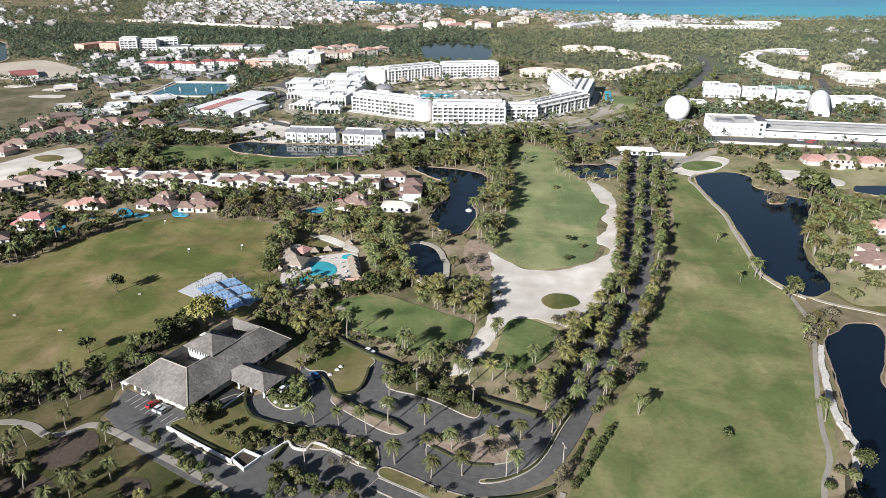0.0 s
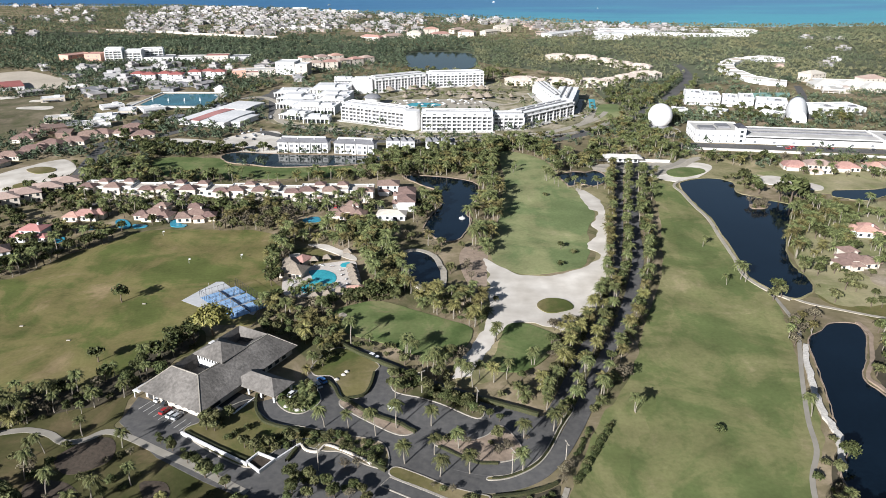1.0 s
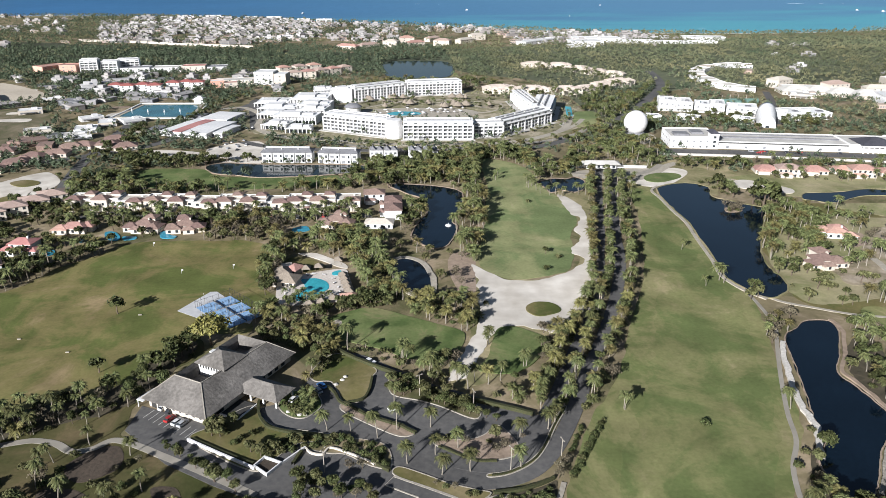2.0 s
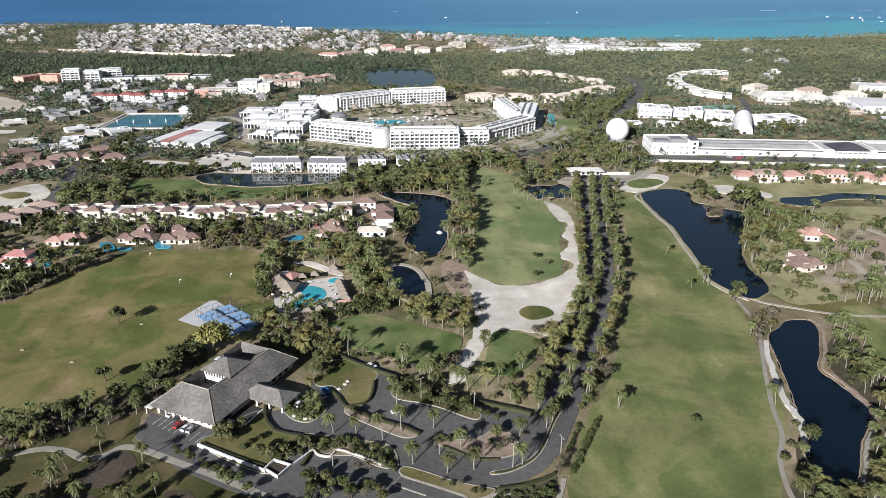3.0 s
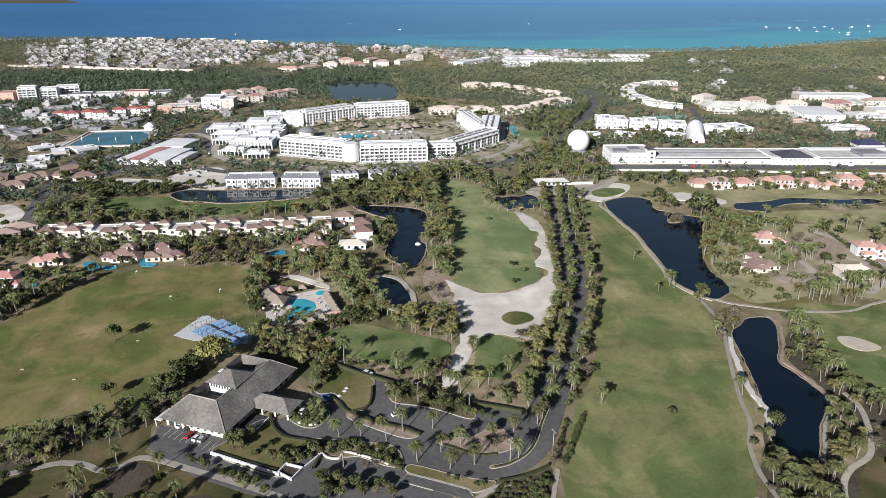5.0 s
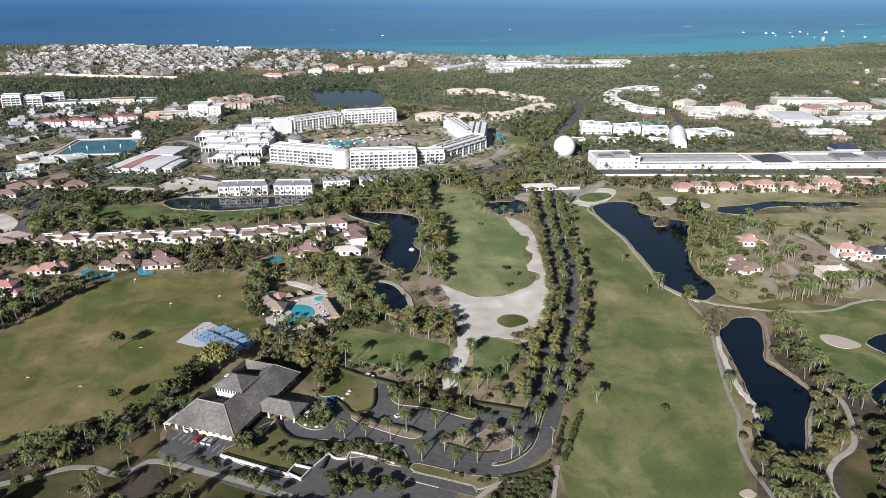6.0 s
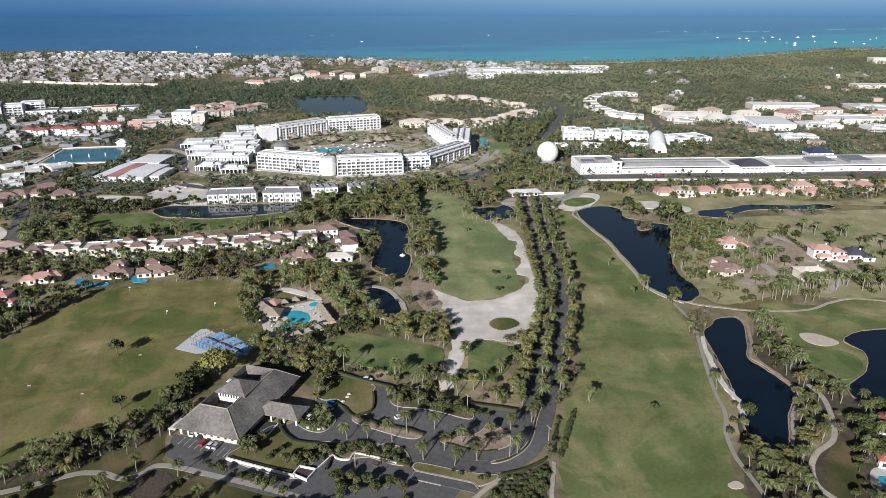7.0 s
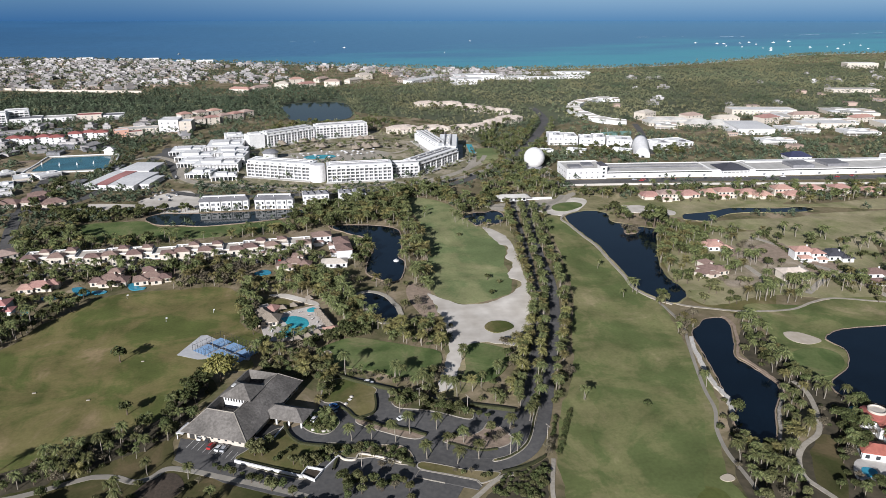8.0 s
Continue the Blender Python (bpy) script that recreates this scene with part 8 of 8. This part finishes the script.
belt([(189, 445), (196, 427), (210, 410), (213, 433), (198, 451)], 10, "bushy", 3, False)
belt([(208, 390), (189, 344), (161, 299), (184, 313), (204, 318), (233, 357), (240, 388)], 60, "dwarf", 3.0, False)
belt([(167, 298), (162, 264), (188, 250), (217, 285), (197, 295), (184, 313)], 16, "bushy", 3.4, False)
belt([(252, 393), (281, 378), (308, 351), (356, 326), (345, 283), (298, 238), (251, 254), (215, 247), (193, 253), (217, 285), (196, 300), (223, 347)], 60, "verge", 3.4, False)
line_up([(283, 362), (276, 330), (270, 302), (268, 280), (264, 256)], 2.6, "hedge", (1.0, 1.4), 0.6)
line_up([(288, 296), (282, 276), (276, 254), (268, 240)], 2.8, "bushy", (0.8, 1.2), 0.8)
line_up([(196, 262), (214, 264), (232, 270), (250, 268), (270, 258), (286, 250)], 4.0, "palm", (1.1, 1.5), 2.0)
belt([(177, 245), (185, 236), (174, 205), (170, 181), (164, 172), (157, 178), (153, 190), (158, 203), (164, 215)], 26, "coco", 3.4, False)
single("palm1", 0.95, [(167, 220), (160, 204.5), (165, 200.5), (156, 187), (157, 177), (163, 177), (163, 169.5), (134.5, 141.5), (103.5, 138.5), (106, 133), (109, 128.5)])
single("palm2", 0.9, [(167.5, 224), (160, 199.5), (169, 201.5), (154, 176.5), (155, 165.5), (136, 140), (131, 142), (107.5, 137), (113.5, 131)])
single("palm0", 0.95, [(176, 227), (168.5, 196.5), (162.5, 178.5), (165, 175), (135.5, 147), (107, 141), (106.5, 129), (118, 131), (120, 130)])
single("leafy1", 1.5, [(118, 160.5)])
single("leafy3", 1.1, [(154.5, 206)])
single("leafy0", 1.1, [(150, 167.5), (147, 160), (140, 153)])
single("bush0", 1.2, [(154, 171), (136, 150), (149, 163), (127, 138), (114, 135), (110, 142)])
belt([(161, 170), (176, 154), (150, 126), (123, 105), (139, 129), (145, 143)], 16, "coco", 2.8, False)
belt([(168, 154), (173, 140), (154, 98), (111, 97), (138, 122)], 26, "dusk", 2.6, False)
belt([(108, 146), (112, 137), (125, 136), (115, 118), (108, 104), (89, 109), (97, 132)], 18, "coco", 3.2, False)
belt([(121, 173), (112, 153), (112, 137), (125, 136), (115, 118), (108, 104), (89, 109), (97, 132), (107, 157)], 22, "low", 2.0, False)
belt([(150, 173), (152, 163), (142, 144), (123, 133), (127, 143)], 8, "palm", 2.5, False)
belt([(146, 253), (156, 250), (140, 227), (134, 228)], 12, "dry", 2.4, False)
belt([(200, 508), (281, 496), (408, 466), (522, 448), (465, 418), (371, 427), (285, 452), (212, 481), (189, 501)], 110, "mixed", 2.8, False)
belt([(130, 545), (211, 551), (189, 501), (134, 453), (108, 444), (104, 477)], 50, "coast", 3.0, False)
belt([(214, 409), (231, 413), (236, 397), (222, 379), (207, 387)], 16, "bushy", 2.6, False)
belt([(12, 146), (18, 146), (25.5, 148.5), (29, 150), (27.5, 143), (24, 137), (20, 130), (5, 136), (9, 142)], 46, "hedge", 1.7, True)
single("bare0", 1.25, [(31.6, 153), (15, 166), (-26.7, 161), (-33, 148)])
single("bare1", 0.9, [(33, 156.5), (-30.6, 161), (-28, 148.5), (18, 168), (35, 159)])
single("leafy3", 0.8, [(-22.6, 162.7), (-34.7, 153), (-23, 146)])
single("bare0", 0.6, [(-5, 152.5), (0.5, 150)])
single("bush1", 0.9, [(4.5, 147.5), (-2, 151), (6.5, 147.5)])
single("leafy0", 0.85, [(-5, 196), (-1.6, 194.2), (1.9, 192.3), (5.3, 190.5), (9, 189.5), (14, 184.5), (17, 182.5), (-19, 203.5), (-14.5, 200.4)])
single("bare1", 1.2, [(253.8, 343), (253, 334), (247, 338)])
single("leafy1", 1.2, [(278.5, 353.5), (283.5, 346.5), (220.9, 277.2), (150.2, 274.6), (203, 318), (212, 300)])
single("palm0", 1.4, [(240.3, 312), (235, 310.5), (302.9, 352), (318, 345.5), (319.6, 342), (223, 322), (219, 312)])
single("leafy3", 1.3, [(189.5, 281.4), (182.4, 276.4), (171, 264.5), (236, 274), (252.6, 323)])

# ---- far woods and the far town, joined ----


def joined(name, base, P, scale, material, label, category, z=0.0, slots=None, extra=(), angles=None):
    """Many copies of one small shape in one mesh."""
    V, F = np.array([tuple(v) for v in base[0]], float), base[1]
    n = len(P)
    a = R.uniform(0, 2 * np.pi, n) if angles is None else angles
    s = scale
    c, sn = np.cos(a), np.sin(a)
    X = (V[None, :, 0] * c[:, None] - V[None, :, 1] * sn[:, None]) * s[:, None] + P[:, 0, None]
    Y = (V[None, :, 0] * sn[:, None] + V[None, :, 1] * c[:, None]) * s[:, None] + P[:, 1, None]
    Z = V[None, :, 2] * s[:, None] + z
    size = np.array([len(f) for f in F])
    loop = np.concatenate([np.array(f) for f in F])
    start = np.concatenate([[0], np.cumsum(size)[:-1]])
    me = bpy.data.meshes.new(name)
    me.vertices.add(n * len(V))
    me.vertices.foreach_set("co", np.stack([X, Y, Z], -1).ravel())
    me.loops.add(n * len(loop))
    me.loops.foreach_set("vertex_index", (loop[None] + np.arange(n)[:, None] * len(V)).ravel().astype(np.int32))
    me.polygons.add(n * len(F))
    me.polygons.foreach_set("loop_start", (start[None] + np.arange(n)[:, None] * len(loop)).ravel().astype(np.int32))
    if slots is not None:
        me.polygons.foreach_set("material_index", np.tile(slots, n).astype(np.int32))
    me.polygons.foreach_set("use_smooth", np.zeros(n * len(F), bool))
    me.update(calc_edges=True)
    for mm in (material, *extra):
        me.materials.append(mm)
    return tagged(new(name, me), label, category, "", "stuff")


# those round the car park and the head of the walk stand as trees of their own, the rest is joined by kind
WISH.sort(key=lambda w: math.hypot((w[1] - 10) * 0.8, w[2] - 150))
PLACED, COUNT, REST = {}, {}, {}
LIMIT = {"bush": 22, "dry_tree": 50, "broadleaf_tree": 210}
for key, x, y, s in WISH:
    name, label, trunk, crown, top, low = KINDS[key]
    COUNT[name] = COUNT.get(name, 0) + 1
    if COUNT[name] > LIMIT.get(name, 300):
        REST.setdefault(key, []).append((x, y, s))
        continue
    m = pose(x, y, 0, R.uniform(-3, 3), R.uniform(-3, 3), R.uniform(0, 360)) @ Matrix.Diagonal((s, s, s * R.uniform(0.92, 1.1), 1))
    if key in PLACED:
        copy_thing(PLACED[key], m)
        continue
    t = new(name)
    t.empty_display_size = 1
    tagged(t, label, "shrub" if name == "bush" else "tree", {"palm_tree": "palms of the course", "bush": "shrubs of the course"}.get(name, "trees of the course"))
    share("stem" if name == "bush" else "trunk", trunk, t, Matrix())
    share("crown", crown, t, pose(top[0], 0, top[1]))
    t.matrix_basis = m
    PLACED[key] = t
for key, every in REST.items():
    name, label, trunk, crown, top, low = KINDS[key]
    every = np.array(every)
    near = every[:, 1] < 178
    for rows, leaves in ((every[near], crown), (every[~near], low)):
        if not len(rows):
            continue
        V, F, slots = [], [], []
        for k, (me, dx, dz) in enumerate(((trunk, 0, 0), (leaves, top[0], top[1]))):
            n = len(V)
            V += [(v.co.x + dx, v.co.y, v.co.z + dz) for v in me.vertices]
            faces = [[i + n for i in q.vertices] for q in me.polygons]
            F += faces
            slots += [k] * len(faces)
        joined(name.replace("_tree", "") + "_grove", (V, F), rows[:, :2], rows[:, 2], trunk.materials[0], label.replace("tree", "trees").replace("palm with", "palms with"), "grove", 0.0, slots, (crown.materials[0],))


def scatter(x0, x1, y0, y1, count, density=None, clear=True, pad=0.0):
    P = np.column_stack([R.uniform(x0, x1, count), R.uniform(y0, y1, count)])
    P = P[P[:, 1] < np.interp(P[:, 0], coast[:, 0], coast[:, 1]) - 25]
    if clear:
        for ring in OPEN + FOOT:
            P = P[~inside(P, ring)]
            for dx, dy in ((pad, 0), (-pad, 0), (0, pad), (0, -pad)) if pad else ():
                P = P[~inside(P + (dx, dy), ring)]
    if density is not None:
        v = np.array([noise.noise((p[0] * density[0], p[1] * density[0], density[1])) for p in P])
        P = P[v > density[2]]
    return P


TOWNS = [np.array(r, float) for r in ([(-570, 1432), (-430, 1400), (-267, 1375), (-190, 1430), (-150, 1800), (-240, 2010), (-420, 2060), (-640, 2100), (-760, 1960)], [(-1900, 2200), (-860, 2120), (-860, 1960), (-620, 1420), (-740, 1220), (-1100, 1500)], [(-160, 1452), (78, 1375), (201, 1360), (326, 1365), (642, 1329), (760, 1288), (845, 1439), (569, 1460), (276, 1710), (118, 1871), (-198, 1800)])]
# wooded belt and the rest of the far land
tree = leaf_crown([(0, 0, 2.9, 2.3, 0.9), (1.4, 0.6, 2.5, 1.6, 0.9), (-1.1, 1.1, 2.3, 1.6, 0.9)], 22, 1.65, 5)
tree = (tree[0], [f[:3] for f in tree[1]])
ftree = leaf_crown([(0, 0, 5.2, 1.7, 0.6), (0, 0, 2.4, 0.5, 2.0)], 18, 1.2, 6)
ftree = (ftree[0], [f[:3] for f in ftree[1]])
P = scatter(-900, 1500, 560, 2150, 22500, (0.012, 2.0, -0.3))
keep = np.ones(len(P), bool)
for tw in TOWNS:
    keep &= ~(inside(P, tw) & (R.uniform(size=len(P)) < (0.2 if tw is TOWNS[0] else 0.05)))
P = np.vstack([P[keep], scatter(-900, 250, 960, 1330, 5600), scatter(250, 1500, 850, 1600, 5400), scatter(1450, 2400, 1250, 1850, 2600)])
# one tree shape: dark leaves west, haze-paled leaf colour east
west = P[:, 0] < 70
far_west = scatter(-1500, -880, 1000, 1750, 2600)
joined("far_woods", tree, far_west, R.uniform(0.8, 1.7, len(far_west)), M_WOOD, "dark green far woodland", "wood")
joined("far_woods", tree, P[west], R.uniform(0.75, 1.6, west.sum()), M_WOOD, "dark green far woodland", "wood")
joined("far_woods", tree, P[~west], R.uniform(0.6, 1.2, (~west).sum()), M_HAZEPALM, "olive green far woods, paled in colour for haze", "wood")
P = np.vstack([scatter(-900, 1500, 560, 2150, 12000, (0.02, 7.0, -0.1)), scatter(250, 1500, 900, 1700, 5000), scatter(1450, 2400, 1300, 1900, 3000), scatter(-1500, -560, 1450, 2150, 2600, None, False), scatter(-760, -150, 1380, 2080, 1500, None, False)])
cl = R.integers(14, len(coast) - 6, 2200)
P = np.vstack([P, np.column_stack([coast[cl, 0] + R.normal(0, 40, 2200), coast[cl, 1] - 24 + R.normal(0, 12, 2200)])])
joined("far_palms", ftree, P, R.uniform(0.8, 1.5, len(P)), M_HAZEPALM, "far palms rising over the woods", "wood")
P = np.vstack([scatter(-420, 620, 380, 640, 2600, (0.02, 9.0, -0.05)), scatter(-560, -90, 420, 1000, 7000, (0.016, 9.0, 0.0)), scatter(200, 760, 560, 860, 2600, (0.02, 4.0, -0.05))])
P = P[(P[:, 1] > 470) | (P[:, 0] < -225) | (P[:, 0] > 300)]
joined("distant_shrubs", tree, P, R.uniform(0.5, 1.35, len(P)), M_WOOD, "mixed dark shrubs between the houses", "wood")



def town_house(w, d, h, upper):
    """A far house: body, parapet, roof box and dark windows, as vertices, faces and slots."""
    bm = boxes((-w, w, -d, d, -0.2, h), (-w - 0.2, w + 0.2, -d - 0.2, d + 0.2, h, h + 0.5))
    if upper:
        box(bm, -w * 0.5, w * 0.4, -d * 0.4, d * 0.6, h + 0.5, h + 2.8)
    walls = len(bm.faces)
    for z in np.arange(0.8, h - 1.5, 3.0):
        for x in np.arange(-w + 1.6, w - 1.0, 2.6):
            box(bm, x - 0.75, x + 0.75, -d - 0.1, -d, z, z + 1.6)
    bm.verts.index_update()
    V, F = [tuple(v.co) for v in bm.verts], [[v.index for v in f.verts] for f in bm.faces]
    bm.free()
    return (V, F), [0] * walls + [1] * (len(F) - walls)


M_TOWNW = mat("far_white_walls", (0.44, 0.43, 0.43), (0.21, 0.185, 0.17), 0.02, 0.8, 0.0, 0.25, island=0.2, big=3)
M_TOWNR = mat("far_red_roofs", (0.3, 0.2, 0.165), (0.45, 0.38, 0.32), 0.02, 0.8, 0.0, 0.2, big=3)
for k, (tw, count) in enumerate(zip(TOWNS, (1080, 170, 400))):
    lo, hi = tw.min(0), tw.max(0)
    for j, (size, mm) in enumerate((((5.5, 4, 4.0, True), M_TOWNW), ((7, 4.5, 5.2, True), M_TOWNW), ((6.5, 4.5, 2.8, False), M_TOWNR))):
        P = R.uniform(lo, hi, (count * 2, 2))
        P = P[inside(P, tw)]
        P = P[[noise.noise((p[0] * 0.006, p[1] * 0.006, 1.5)) + (k == 0) * 0.3 > -0.06 for p in P]]
        P = P[P[:, 1] < np.interp(P[:, 0], coast[:, 0], coast[:, 1]) - 40][: count // 3]
        base, slots = town_house(*size)
        joined("far_town", base, P, R.uniform(0.45, 1.5, len(P)), mm, "crowded white houses of the far town", "town", 0.0, slots, (M_CURTAIN,), R.normal(0.12, 0.3, len(P)))
for k, (x, y) in enumerate(((-640, 2040), (-590, 2055), (-520, 2040), (-470, 2020), (-410, 2010), (-350, 1985), (-300, 1960), (-262, 1930), (-210, 1890), (-320, 1880))):
    plain_block("shore_block", x, y, x + 24 + 8 * (k % 3), y + 4 - 3 * (k % 2), 16, 5.5 + 1.5 * (k % 3), "white apartment block near the shore", wins=3, storeys=2, group="shore blocks", win=(3.0, 1.2), sides=False)
# low buildings strewn between the woods and the course
for count, x0, x1, y0, y1, size, mm in ((34, -520, -140, 660, 1000, (9, 5, 3.2, False), M_TOWNW), (20, -520, -200, 640, 1000, (5, 5, 5.0, True), M_TOWNW), (20, -520, -180, 620, 960, (8, 6, 3.0, False), M_GREYROOF), (14, 420, 1100, 620, 1050, (7, 5, 3.4, False), M_TOWNR), (34, 420, 1300, 860, 1330, (7, 5, 3.0, True), M_TOWNW), (22, -420, -230, 440, 620, (7, 5, 3.2, False), M_TILE)):
    P = scatter(x0, x1, y0, y1, count * 2, pad=9.0)[:count]
    base, slots = town_house(*size)
    joined("outlying_houses", base, P, R.uniform(0.7, 1.5, len(P)), mm, "low pale buildings strewn among trees", "town", 0.0, slots, (M_CURTAIN,))
# pale cleared plots between them
for k in range(26):
    x, y = R.uniform(-520, -150), R.uniform(620, 980)
    w, d = R.uniform(10, 32), R.uniform(8, 22)
    area("cleared_plot", [(x, y), (x + w, y + R.uniform(-4, 4)), (x + w * 0.9, y + d), (x - 2, y + d * 0.8)], 0.1 + 0.004 * k, M_SAND if k % 3 else M_DIRT, "pale cleared plot between buildings", "plot", bare=False)

# breakers on the reef and boats at anchor
M_FOAM = mat("sea_foam", (0.7, 0.74, 0.76), (0.35, 0.5, 0.56), 0.1, 0.8, 0.0)
for pts in ([(1480, 2770), (1640, 2740), (1760, 2735)], [(1850, 2720), (1960, 2690)], [(2200, 2750), (2400, 2770)], [(2600, 2800), (2800, 2810)], [(60, 2785), (110, 2775)], [(125, 2765), (165, 2760)], [(700, 1690), (760, 1695)]):
    (ax, ay), (bx, by) = pts[0], pts[-1]
    cuts = max(2, int(math.hypot(bx - ax, by - ay) / 38))
    for k in range(cuts):
        if R.random() < 0.25:
            continue
        f0, f1, off = (k + R.uniform(0, 0.3)) / cuts, (k + R.uniform(0.6, 1.1)) / cuts, R.normal() * 9
        ends = [(ax + (bx - ax) * f, ay + (by - ay) * f + off + R.normal() * 4) for f in (f0, (f0 + f1) / 2, f1)]
        ribbon("breaker", ends, R.uniform(1.5, 4.0), -0.7, -0.4, M_FOAM, "white line of breaking surf", "surf", rough=3.0)
b0 = None
for k in range(27):
    x, y = (R.uniform(1500, 2050), R.uniform(1950, 2350)) if k < 22 else (R.uniform(-300, 900), R.uniform(1980, 2700))
    if np.interp(x, coast[:, 0], coast[:, 1]) > y - 40:
        continue
    m = pose(x, y, -0.6, 0, 0, R.uniform(0, 360)) @ Matrix.Diagonal((*([R.uniform(0.45, 1.0)] * 3), 1))
    if b0 is None:
        b0 = thing("boat", x, y, 0, "white motor boat at anchor", "boat", "boats at anchor", -0.6)
        bm = bmesh.new()
        hull = [(-6, -1.8), (3, -1.9), (7, 0), (3, 1.9), (-6, 1.8)]
        top, low = [bm.verts.new((a, b, 1.8)) for a, b in hull], [bm.verts.new((a * 0.9, b * 0.7, -0.4)) for a, b in hull]
        bm.faces.new(top)
        for i in range(5):
            bm.faces.new((low[i], low[(i + 1) % 5], top[(i + 1) % 5], top[i]))
        part("hull", bm, M_WHITE, b0)
        part("cabin", boxes((-4, 1.5, -1.3, 1.3, 1.8, 4.2)), M_WHITE, b0)
    else:
        copy_thing(b0, m)
